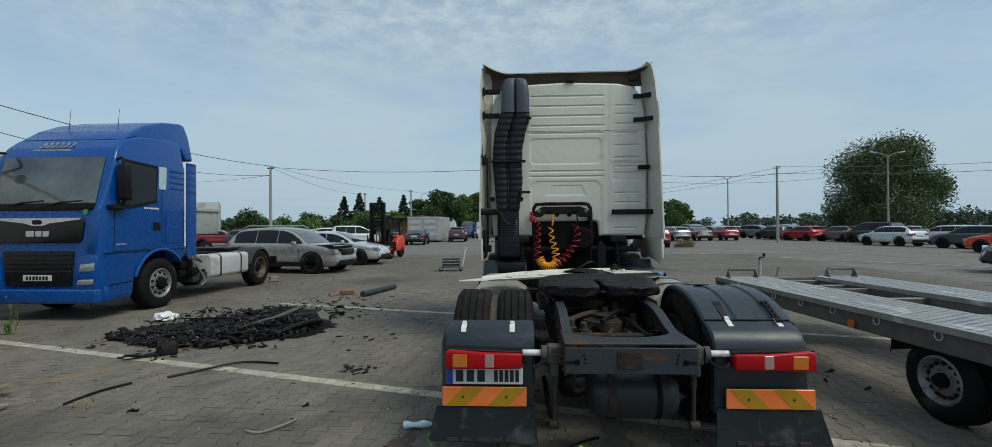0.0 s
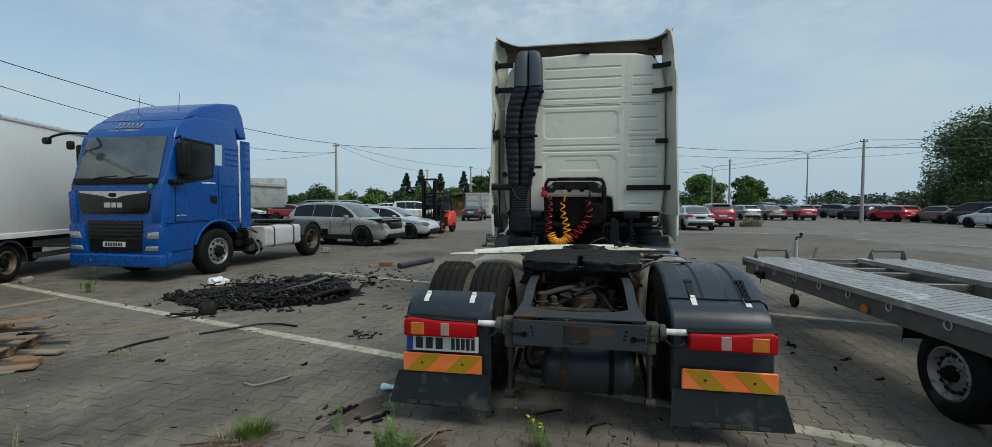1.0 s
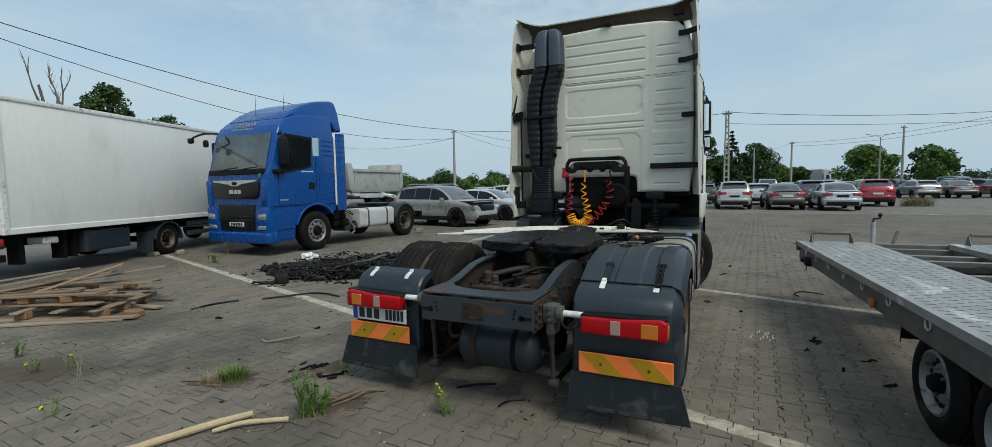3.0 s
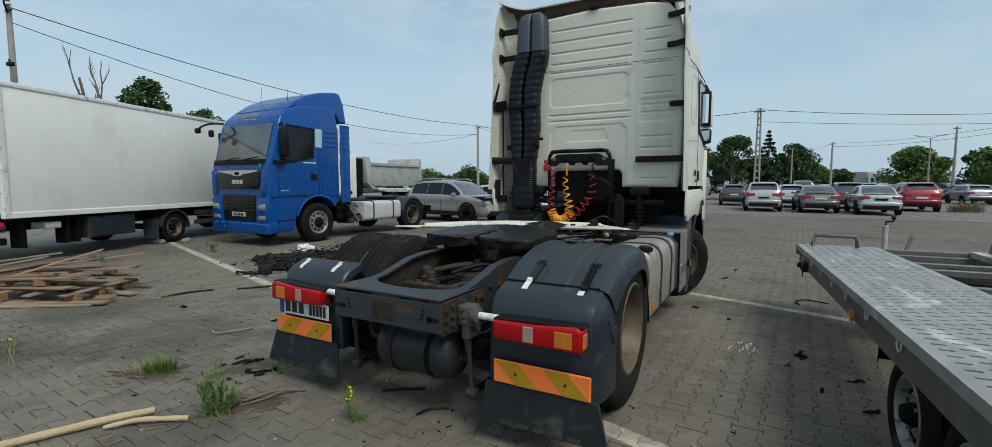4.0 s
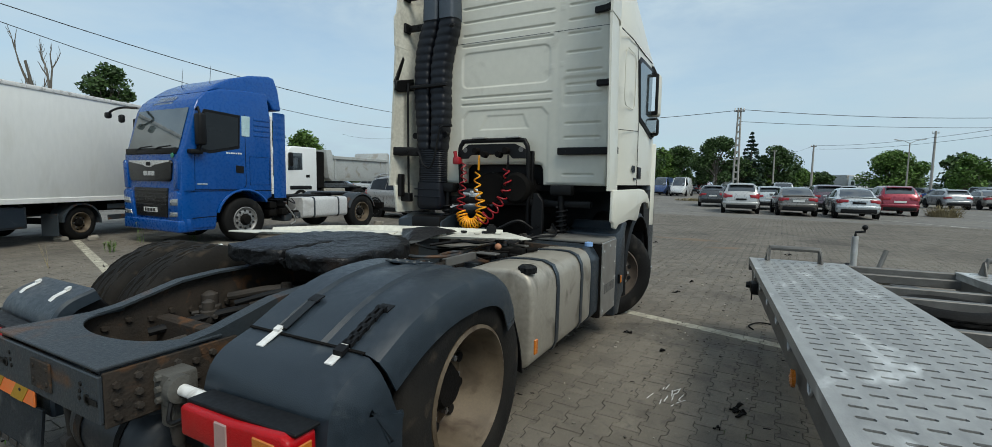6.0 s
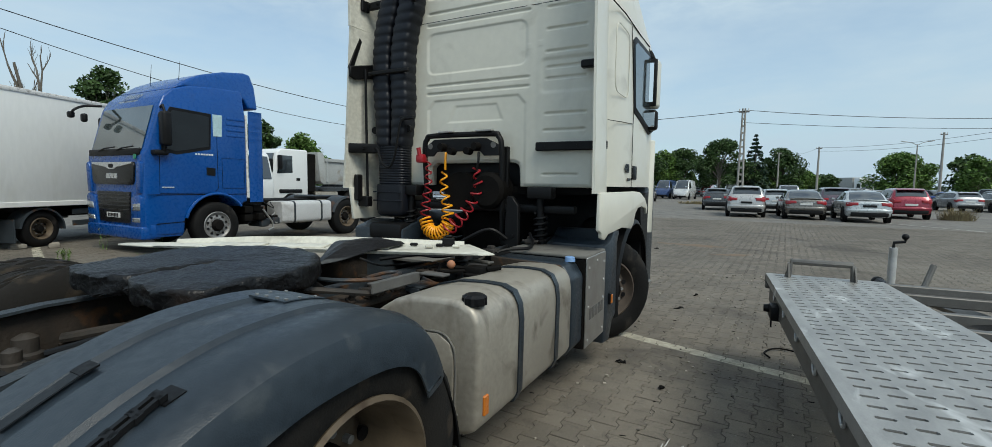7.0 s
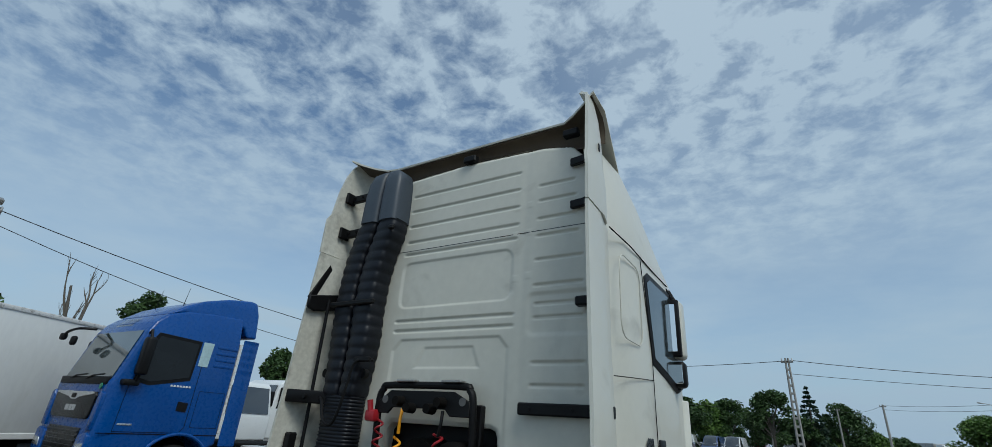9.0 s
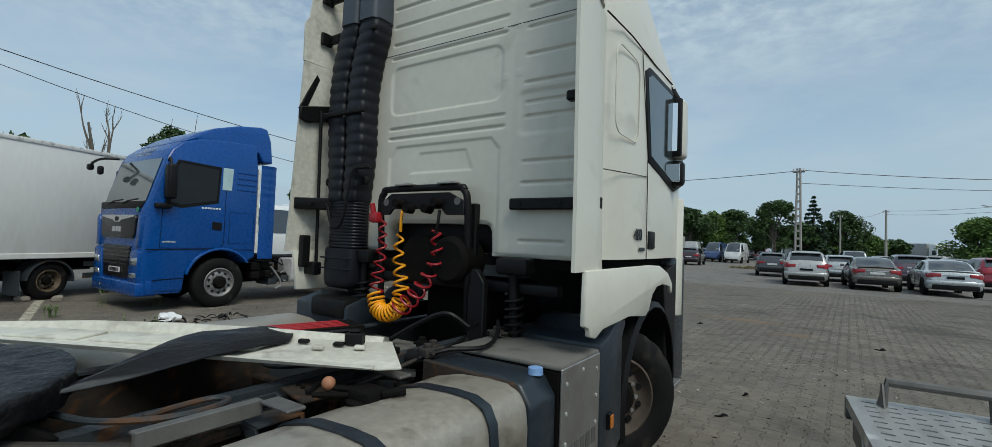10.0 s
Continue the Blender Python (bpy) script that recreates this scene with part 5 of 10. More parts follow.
def lobe_ring(xa, xb, z, y0, y1, k=1.0):
    cx, cy, hx, hy = (xa + xb) / 2, (y0 + y1) / 2, (xb - xa) / 2 * k, (y1 - y0) / 2 * k
    ring = []
    for i in range(16):
        a = 2 * math.pi * i / 16
        c, s = math.cos(a), math.sin(a)
        e = 0.45
        ring.append((cx + hx * math.copysign(abs(c) ** e, c), cy + hy * math.copysign(abs(s) ** e, s), z))
    return ring


for side in (0, 1):
    rings = []
    zs = np.arange(1.82, 3.21, 0.0142)
    for q, z in enumerate(zs):
        xa = float(np.interp(z, [k[0] for k in knots][::-1], [k[1] for k in knots][::-1]))
        xb = float(np.interp(z, [k[0] for k in knots][::-1], [k[2] for k in knots][::-1]))
        mid = (xa + xb) / 2
        a, b = (xa, mid - 0.006) if side == 0 else (mid + 0.006, xb)
        ph = q % 6
        k = (0.93, 0.985, 1.0, 1.0, 0.985, 0.95)[ph]
        rings.append(lobe_ring(a, b, float(z), 3.30, 3.50, k))
    part("bellows", loft(B(), rings), INTAKE, snork, "ribbed dark blue grey duct", smooth=50)
    rings = []
    for z, k, yy in ((3.19, 1.0, 0), (3.30, 0.99, 0), (3.45, 0.97, 0.0), (3.57, 0.93, 0.005), (3.65, 0.80, 0.01), (3.685, 0.55, 0.02), (3.69, 0.2, 0.02)):
        mid = -0.80
        a, b = (-1.0, mid - 0.004) if side == 0 else (mid + 0.004, -0.60)
        # the two lobes meet in a rounded head
        sh = (1 - k) * 0.11 * (1 if side == 0 else -1)
        rings.append([(p[0] + sh, p[1] + yy, p[2]) for p in lobe_ring(a, b, z, 3.29, 3.52, k)])
    part("intake_cap", loft(B(), rings), INTAKE_TOP, snork, "smooth slate intake head", smooth=60)
rings = []
for q, z in enumerate(np.arange(1.46, 1.83, 0.008)):
    xa, xb = -1.06 - 0.01 * (q % 2), -0.755
    rings.append(lobe_ring(xa, xb, float(z), 3.31, 3.50, 1.0 if q % 3 else 0.95))
part("bellows", loft(B(), rings), INTAKE, snork, "finely ribbed rubber bellows", smooth=50)
rings = [lobe_ring(-1.07, -0.74, z, 3.28, 3.52, k) for z, k in ((1.16, 0.8), (1.18, 0.95), (1.22, 1.0), (1.40, 1.0), (1.46, 0.98))]
part("intake_foot", loft(B(), rings), INTAKE, snork, "square duct foot", smooth=50)
for z in (1.30, 1.38):
    part("duct_rib", box(B(), -1.08, -0.73, 3.275, 3.29, z, z + 0.012, 0.004, 1), INTAKE, snork)
for z, xa, xb in ((2.50, -1.14, -0.66), (2.07, -0.76, -0.60), (3.10, -0.63, -0.575)):
    bm = B()
    box(bm, xa, xb, 3.275, 3.31, z - 0.018, z + 0.018, 0.008, 1)
    part("duct_clamp", bm, BLACK, snork, "black duct clamp")
for x, z in ((-1.13, 1.98), (-0.73, 1.98)):
    bm = B()
    lathe(bm, [(3.36, 0.035), (3.40, 0.035)], 'y', (x, 0, z), 14)
    part("duct_lug", bm, BLACK, snork)
bm = B()
tube(bm, smooth_path([(-0.62, 3.34, 2.07), (-0.72, 3.27, 2.05), (-0.76, 3.26, 1.9), (-0.80, 3.26, 1.72), (-0.86, 3.26, 1.62), (-0.95, 3.26, 1.66), (-1.02, 3.28, 1.78), (-1.12, 3.32, 1.80)]), 0.011, 8)
part("drain_hose", bm, BLACK, snork, "thin black drain hose")

# right side of the cab: door, window, seams, mirrors
door = new("door")
door.parent = cab
SX = 1.184


def seam(pts, w=0.006, parent=cab, mat=DARK):
    bm = B()
    tube(bm, pts, w / 2, 5)
    return part("seam", bm, mat, parent, "dark body gap")


seam([(SX + 0.002, 4.43, 1.40), (SX + 0.002, 4.41, 2.2), (SX, 4.24, 2.88)], parent=door)
seam([(SX - 0.012, 3.60, 1.99), (SX, 4.0, 2.02), (SX + 0.002, 4.41, 2.05)], parent=door)
seam([(SX - 0.02, 3.62, 2.915), (SX + 0.002, 4.0, 2.91), (SX, 4.6, 2.90), (SX - 0.01, 5.1, 2.92)], 0.01, door)
seam([(SX - 0.01, 3.60, 1.42), (SX, 4.6, 1.42)], 0.012, door)
seam([(SX - 0.002, y, z) for y, z in rounded(3.74, 4.20, 2.24, 2.79, 0.10)] + [(SX - 0.002, 4.20, 2.69)], 0.008, door, WHITE_IN)
bm = B()
prism(bm, [(4.43, 2.16), (5.20, 2.03), (5.46, 2.10), (5.48, 2.35), (5.38, 2.68), (5.10, 2.85), (4.42, 2.84), (4.31, 2.78)], 'x', SX - 0.03, SX + 0.006, 0.01, 2)
wframe = part("window_frame", bm, BLACK, door, "black window rubber")
bm = B()
prism(bm, [(4.475, 2.21), (5.18, 2.085), (5.40, 2.14), (5.42, 2.35), (5.33, 2.65), (5.08, 2.80), (4.45, 2.79), (4.36, 2.745)], 'x', SX - 0.01, SX + 0.010)
part("window_pane", bm, SKYGLASS, door, "side window reflecting the sky", smooth=0)
bm = B()
box(bm, SX - 0.02, SX + 0.008, 4.47, 4.63, 1.54, 1.67, 0.01, 2)
part("door_handle", bm, BLACK, door, "black recessed door handle")
txt = bpy.data.curves.new("badge", 'FONT')
txt.body, txt.size, txt.extrude = "480", 0.11, 0.003
badge = new("badge", txt)
txt.materials.append(CHASSIS)
badge.parent = door
badge.matrix_local = Matrix.Translation((SX + 0.003, 4.15, 1.60)) @ Euler((radians(90), 0, radians(90))).to_matrix().to_4x4()
part("badge_bar", box(B(), SX, SX + 0.005, 4.26, 4.38, 1.525, 1.55, 0.001, 1), CHASSIS, door)
mirror = new("mirror")
mirror.parent = cab
bm = B()
box(bm, 1.165, 1.275, 5.10, 5.28, 2.30, 2.80, 0.04, 3)
part("mirror_shell", bm, WHITE, mirror, "white mirror back", smooth=50)
bm = B()
box(bm, 1.15, 1.262, 5.065, 5.115, 2.31, 2.79, 0.012, 2)
part("mirror_rim", bm, BLACK, mirror)
bm = B()
box(bm, 1.175, 1.240, 5.060, 5.0675, 2.35, 2.75, 0.002, 1, rot=Matrix.Rotation(radians(12), 4, 'Z'))
part("mirror_glass", bm, MIRROR, mirror, "mirror glass")
bm = B()
box(bm, 1.155, 1.270, 5.10, 5.23, 2.07, 2.28, 0.035, 3)
part("mirror_shell", bm, BLACK, mirror, "lower wide angle mirror", smooth=50)
part("mirror_glass", box(B(), 1.175, 1.250, 5.093, 5.103, 2.10, 2.25, 0.002, 1), MIRROR, mirror)
bm = B()
tube(bm, [(1.10, 5.15, 2.86), (1.18, 5.14, 2.88), (1.22, 5.16, 2.79)], 0.018, 8)
part("mirror_arm", bm, BLACK, mirror)
part("mirror_arm", tube(B(), [(1.12, 5.10, 2.93), (1.16, 5.09, 2.90), (1.20, 5.14, 2.80)], 0.014, 8), BLACK, mirror)
part("mirror_arm", tube(B(), [(1.12, 5.20, 2.04), (1.20, 5.18, 2.08)], 0.02, 8), BLACK, mirror)

# hose stand and coiled air lines
stand = new("hose_stand")
stand.parent = truck
stand.location = (0.0, 0.09, 0.0)
bm = B()
tube(bm, smooth_path([(-0.50, 3.44, 0.98), (-0.50, 3.42, 1.5), (-0.50, 3.40, 1.80), (-0.47, 3.40, 1.88), (-0.40, 3.40, 1.905), (0.20, 3.40, 1.905), (0.27, 3.40, 1.88), (0.30, 3.40, 1.80), (0.30, 3.42, 1.5), (0.30, 3.44, 1.0)], 5), 0.024, 10)
part("hoop", bm, BLACK, stand, "black tubular hoop")
bm = B()
prism(bm, [(-0.48, 1.72), (-0.39, 1.72), (-0.35, 1.76), (0.10, 1.76), (0.14, 1.72), (0.29, 1.72), (0.29, 1.81), (0.16, 1.87), (-0.38, 1.87), (-0.48, 1.80)], 'y', 3.375, 3.395, 0.004, 1)
part("coupling_panel", bm, BLACK, stand, "black coupling panel")
for x in (-0.27, -0.17, 0.0, 0.08):
    bm = B()
    lathe(bm, [(3.31, 0.03), (3.38, 0.035)], 'y', (x, 0, 1.80 if x in (-0.27, 0.08) else 1.76), 14)
    part("coupling", bm, DARK, stand, "dark hose coupling")
for x in (-0.42, 0.235):
    bm = B()
    lathe(bm, [(3.372, 0.026), (3.376, 0.026)], 'y', (x, 0, 1.81), 16)
    part("panel_hole", bm, GALV_DARK, stand, "round hole in the panel")
for x in (-0.33, 0.06):
    part("stand_clip", box(B(), x, x + 0.16, 3.36, 3.42, 1.925, 1.94, 0.004, 1), STEEL, stand, "bare metal clip")
part("side_post", box(B(), 0.275, 0.335, 3.45, 3.50, 0.95, 1.80, 0.008, 1), BLACK, stand)
bm = B()
box(bm, -0.56, -0.47, 3.33, 3.40, 1.66, 1.74, 0.02, 2)
cyl(bm, (-0.52, 3.35, 1.72), (-0.53, 3.34, 1.80), 0.02, 10)
part("red_tap", bm, HOSE_R, stand, "red shut-off tap")


def coil(path, turns, r0, r1, wire):
    """A coiled hose along a path, its coil radius going from r0 to r1."""
    P = smooth_path(path, 12)
    n = int(turns * 14)
    out = []
    for i in range(n + 1):
        t = i / n * (len(P) - 1)
        k = min(int(t), len(P) - 2)
        p = P[k].lerp(P[k + 1], t - k)
        d = (P[k + 1] - P[k]).normalized()
        a = Vector((0, 1, 0.2)).cross(d).normalized()
        b = d.cross(a)
        ang = 2 * math.pi * turns * i / n
        r = r0 + (r1 - r0) * i / n
        out.append(p + a * r * math.cos(ang) + b * r * math.sin(ang))
    return tube(B(), out, wire, 7)


part("coiled_hose", coil([(-0.44, 3.37, 1.68), (-0.43, 3.36, 1.5), (-0.45, 3.35, 1.3), (-0.44, 3.33, 1.12)], 7, 0.022, 0.05, 0.0075), HOSE_R, stand, "dark red coiled hose")
part("coiled_hose", coil([(0.08, 3.35, 1.62), (0.11, 3.34, 1.45), (0.04, 3.33, 1.30), (-0.06, 3.32, 1.17), (-0.18, 3.31, 1.07)], 8, 0.03, 0.062, 0.0085), HOSE_R, stand, "dark red coiled hose")
part("coiled_hose", coil([(-0.26, 3.36, 1.58), (-0.25, 3.35, 1.42), (-0.21, 3.34, 1.28), (-0.19, 3.33, 1.17)], 5, 0.025, 0.055, 0.0085), HOSE_Y, stand, "yellow coiled hose")
part("coiled_hose", coil([(-0.17, 3.32, 1.14), (-0.22, 3.31, 1.06), (-0.30, 3.30, 1.03), (-0.38, 3.30, 1.06), (-0.42, 3.31, 1.15)], 13, 0.055, 0.055, 0.009), HOSE_Y, stand, "yellow coiled hose, bunched at the bottom")
for x0, x1, mt in ((-0.26, -0.24, HOSE_Y), (0.08, 0.09, HOSE_R)):
    bm = B()
    tube(bm, smooth_path([(x0 + 0.02, 3.36, 1.75), (x0 + 0.03, 3.34, 1.68), (x1, 3.35, 1.60)]), 0.011, 7)
    part("hose_end", bm, BLACK if mt is HOSE_R else HOSE_Y, stand)

# things under and behind the cab
bm = B()
lathe(bm, [(0, 0.13), (0.03, 0.16), (0.22, 0.16), (0.26, 0.10), (0.28, 0.03)], 'y', (0.18, 3.44, 1.42), 24)
part("air_canister", bm, DARK, truck, "black brake canister")
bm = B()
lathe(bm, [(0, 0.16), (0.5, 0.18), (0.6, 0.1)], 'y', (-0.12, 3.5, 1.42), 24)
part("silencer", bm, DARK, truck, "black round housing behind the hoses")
bm = B()
prism(bm, [(0.38, 0.85), (0.50, 0.85), (0.50, 1.30), (0.44, 1.38), (0.40, 1.38), (0.38, 1.2)], 'y', 3.42, 3.47, 0.006, 1)
for z in (0.92, 1.05):
    bolt(bm, (0.45, 3.42, z), '-y', 0.016, 0.012)
part("cab_mount", bm, BLACK, truck, "black bolted cab mount")
part("cab_beam", box(B(), -0.95, 0.95, 3.52, 3.60, 1.24, 1.31, 0.02, 2), BLACK, truck)
for s in (-1, 1):
    bm = B()
    cyl(bm, (s * 0.68, 3.50, 0.92), (s * 0.66, 3.50, 1.36), 0.03, 12)
    pts = [(s * 0.67 + 0.05 * math.cos(a), 3.50 + 0.05 * math.sin(a), 0.98 + 0.0045 * i) for i, a in enumerate([k * 0.6 for k in range(60)])]
    tube(bm, pts, 0.011, 6)
    part("cab_spring", bm, BLACK, truck, "black cab spring and damper")
    part("spring_seat", box(B(), s * 0.56, s * 0.78, 3.44, 3.56, 1.36, 1.46, 0.02, 2), BLACK, truck)
    # front wheel arches
    bm = B()
    rings = []
    for i in range(15):
        a = radians(195 - 15 * i)
        rings.append([(s * 0.75, 4.60 + 0.66 * math.cos(a), 0.50 + 0.66 * math.sin(a)), (s * 1.19, 4.60 + 0.66 * math.cos(a), 0.50 + 0.66 * math.sin(a)), (s * 1.21, 4.60 + 0.62 * math.cos(a), 0.50 + 0.62 * math.sin(a))])
    loft(bm, rings, False, False)
    shell(bm, 0.01)
    part("wheel_arch", bm, BLACK, truck, "black front wheel arch")
wheel(truck, (0.92, 4.45, 0.485), 0.485, 0.30, 0.275, 1, RIM_DARK, m=Matrix.Rotation(radians(-42), 4, 'Z'), deep=0.05, holes=10, hub=0.14, name="front_wheel")
wheel(truck, (-1.0, 4.45, 0.485), 0.485, 0.30, 0.275, -1, RIM_DARK, m=Matrix.Rotation(radians(-36), 4, 'Z'), deep=0.05, holes=10, hub=0.14, name="front_wheel")
# front end, step and bumper, seen from behind
bm = B()
box(bm, -1.15, 1.15, 5.35, 5.85, 0.32, 1.5, 0.05, 2)
part("bumper", bm, FENDER, truck, "dark front bumper")
bm = B()
prism(bm, [(5.12, 0.42), (5.42, 0.38), (5.45, 1.42), (5.05, 1.35), (5.1, 1.0)], 'x', 0.9, 1.16, 0.01, 1)
part("step_well", bm, BLACK, truck, "black step well")
part("step_plate", box(B(), 0.95, 1.24, 5.10, 5.36, 0.40, 0.44, 0.006, 1), STEEL, truck, "bare metal cab step")
bm = B()
prism(bm, [(1.12, 5.44), (1.19, 5.56), (1.16, 5.62), (1.08, 5.50)], 'z', 0.95, 2.0, 0.01, 1)
part("corner_deflector", bm, WHITE, truck, "cream corner air deflector")

# right tank, AdBlue tank, battery box, mudguard
bm = B()
prof = [(0.60, 0.36), (1.12, 0.36), (1.18, 0.385), (1.203, 0.44), (1.207, 0.80), (1.197, 0.885), (1.165, 0.938), (1.10, 0.964), (1.0, 0.968), (0.86, 0.960), (0.73, 0.928), (0.62, 0.862), (0.562, 0.775), (0.548, 0.68), (0.548, 0.42)]
prism(bm, prof, 'y', 1.595, 2.775, 0.03, 3)
ftank = part("fuel_tank", bm, ALU, truck, "dull aluminium fuel tank", smooth=50)
bm = B()
inner = [(0.625, 0.45), (1.06, 0.45), (1.08, 0.48), (1.082, 0.70), (1.06, 0.775), (0.99, 0.815), (0.78, 0.795), (0.67, 0.755), (0.628, 0.70), (0.615, 0.50)]
seam_pts = smooth_path([(x, 1.594, z) for x, z in inner + inner[:1]], 4)
# darker grey tube gives the groove its shade by colour
part("end_groove", tube(B(), seam_pts, 0.0055, 6, caps=False), ALU_LID, ftank, "pressed groove, its shade drawn as a grey tube")
prism(bm, [(x * 0.97 + 0.85 * 0.03, z * 0.97 + 0.62 * 0.03) for x, z in inner], 'y', 1.588, 1.60, 0.006, 2)
part("end_pressing", bm, ALU, ftank, "pressed tank end")
for y in (2.0, 2.505):
    bm = B()
    o = [(x + (0.008 if x > 0.9 else -0.008), z + (0.008 if z > 0.9 else 0)) for x, z in prof[1:-1]]
    P3 = [(x, y, z) for x, z in o]
    rings = [[(x, y - 0.026, z), (x, y + 0.026, z)] for x, z in o]
    loft(bm, rings, False, False)
    shell(bm, 0.006)
    st = part("tank_strap", bm, FENDER, ftank, "dark rubber backed tank strap", smooth=50)
    part("strap_buckle", box(B(), 0.60, 0.76, y - 0.035, y + 0.035, 0.972, 0.985, 0.004, 1), GALV_DARK, st, "steel strap end")
bm = B()
n12 = 12
ring = [(0.052 + 0.006 * (i % 2)) for i in range(24)]
t = B()
vs0 = [t.verts.new((1.135 + ring[i] * math.cos(2 * math.pi * i / 24), 1.665 + ring[i] * math.sin(2 * math.pi * i / 24), 0.945)) for i in range(24)]
vs1 = [t.verts.new((1.135 + ring[i] * math.cos(2 * math.pi * i / 24), 1.665 + ring[i] * math.sin(2 * math.pi * i / 24), 0.978)) for i in range(24)]
vs2 = [t.verts.new((1.135 + 0.04 * math.cos(2 * math.pi * i / 24), 1.665 + 0.04 * math.sin(2 * math.pi * i / 24), 0.990)) for i in range(24)]
for a, b in ((vs0, vs1), (vs1, vs2)):
    for i in range(24):
        t.faces.new((a[i], a[(i + 1) % 24], b[(i + 1) % 24], b[i]))
t.faces.new(vs2)
join(bm, t)
part("filler_cap", bm, BLACK, ftank, "black knurled filler cap", smooth=25)
bm = B()
box(bm, 0.72, 0.84, 2.23, 2.34, 0.935, 0.990, 0.012, 2)
lathe(bm, [(0.930, 0.075), (0.950, 0.078), (0.956, 0.06)], 'z', (0.78, 2.28, 0), 20)
cyl(bm, (0.84, 2.30, 0.975), (0.90, 2.36, 0.985), 0.017, 10)
cyl(bm, (0.73, 2.27, 0.975), (0.64, 2.19, 0.99), 0.012, 8)
cyl(bm, (0.73, 2.24, 0.965), (0.63, 2.15, 0.965), 0.010, 8)
su = part("sender_unit", bm, DARK, ftank, "grey tank sender unit")
bm = B()
bmesh.ops.create_uvsphere(bm, u_segments=12, v_segments=8, radius=0.026, matrix=Matrix.Translation((0.655, 2.20, 1.002)))
part("orange_plug", bm, PLUG, su, "faded orange plug")
bm = B()
box(bm, 1.196, 1.214, 1.63, 1.67, 0.46, 0.55, 0.004, 1)
part("side_reflector", bm, AMBER, ftank, "amber side reflector")
bm = B()
prism(bm, [(0.60, 0.34), (1.14, 0.34), (1.19, 0.40), (1.19, 0.86), (1.13, 0.95), (1.02, 0.965), (0.60, 0.965)], 'y', 2.81, 3.05, 0.02, 2)
adb = part("urea_tank", bm, FENDER, truck, "dark slate urea tank", smooth=50)
bm = B()
lathe(bm, [(0.955, 0.036), (0.985, 0.034), (0.99, 0.02)], 'z', (1.11, 2.985, 0), 16)
part("blue_cap", bm, BLUE_CAP, adb, "light blue filler cap")
bm = B()
prism(bm, [(0.60, 0.80), (1.13, 0.80), (1.17, 0.88), (1.11, 0.955), (0.60, 0.975)], 'y', 2.782, 2.812, 0.006, 1)
part("rust_band", bm, RUSTY, adb, "rusty band round the tank")
bm = B()
box(bm, 0.55, 1.20, 3.06, 3.53, 0.32, 0.965, 0.01, 1)
bbox = part("battery_box", bm, DARK, truck, "dark battery box")
bm = B()
box(bm, 0.55, 1.205, 3.055, 3.54, 0.965, 0.99, 0.01, 2)
part("box_lid", bm, ALU_LID, bbox, "dusty grey box lid")
bm = B()
box(bm, 1.20, 1.212, 3.06, 3.53, 0.33, 0.975, 0.004, 1)
sp = part("side_plate", bm, STEEL, bbox, "riveted bare aluminium side plate")
for y, z in ((3.11, 0.9), (3.11, 0.76), (3.11, 0.62), (3.11, 0.38), (3.48, 0.9), (3.48, 0.76), (3.48, 0.62), (3.48, 0.38), (3.30, 0.93)):
    part("rivet", bolt(B(), (1.212, y, z), 'x', 0.011, 0.005), GALV, sp)
bm = B()
for i in range(5):
    y = 3.14 + 0.072 * i
    box(bm, 1.212, 1.2145, y, y + 0.05, 0.52, 0.60)
part("lettering", bm, GALV_DARK, sp, "faint bars of stamped lettering", smooth=0)
bm = B()
prism(bm, [(3.56, 0.22), (3.74, 0.20), (3.82, 0.33), (3.93, 0.38), (3.92, 1.0), (3.99, 1.10), (3.80, 1.115), (3.70, 1.04), (3.56, 1.01)], 'x', 0.70, 1.205, 0.02, 2)
mg = part("front_mudguard", bm, FENDER, truck, "dark slate front mudguard")
bm = B()
box(bm, 1.203, 1.228, 3.66, 3.71, 0.52, 0.61, 0.004, 1)
part("side_marker", bm, BLACK, mg)
part("side_marker", box(B(), 1.226, 1.236, 3.665, 3.705, 0.53, 0.60, 0.002, 1), AMBER, mg, "amber side marker")
# left side: tank and mudguard, mostly hidden
bm = B()
prism(bm, [(-x, z) for x, z in prof], 'y', 1.8, 3.2, 0.02, 2)
part("fuel_tank", bm, ALU, truck, "dull aluminium fuel tank", smooth=50)
bm = B()
prism(bm, [(3.30, 0.25), (3.70, 0.30), (3.84, 1.05), (3.55, 1.12), (3.30, 1.05)], 'x', -1.2, -0.6, 0.02, 2)
part("front_mudguard", bm, FENDER, truck, "dark slate front mudguard")
part("deck_box", box(B(), -1.0, -0.62, 3.28, 3.50, 0.95, 1.10, 0.03, 2), BLACK, truck, "black box behind the cab")
part("deck_plate", box(B(), -0.42, 0.42, 2.9, 3.4, 0.84, 0.87, 0.006, 1), ALU_LID, truck, "dusty catwalk plate")
bm = B()
tube(bm, [(0.40, 2.9, 0.92), (0.55, 2.95, 0.94), (0.62, 3.2, 0.94)], 0.05, 10)
tube(bm, [(0.30, 2.5, 0.88), (0.48, 2.62, 0.92), (0.58, 2.75, 0.90)], 0.03, 8)
part("rubber_hose", bm, BLACK, truck, "thick black hoses")
bm = B()
tube(bm, smooth_path([(0.30, 1.50, 1.0), (0.42, 1.56, 0.99), (0.52, 1.68, 0.985), (0.55, 1.80, 0.985), (0.52, 1.90, 0.985), (0.46, 1.88, 0.985), (0.46, 1.76, 0.985), (0.50, 1.66, 0.99)], 5), 0.011, 8)
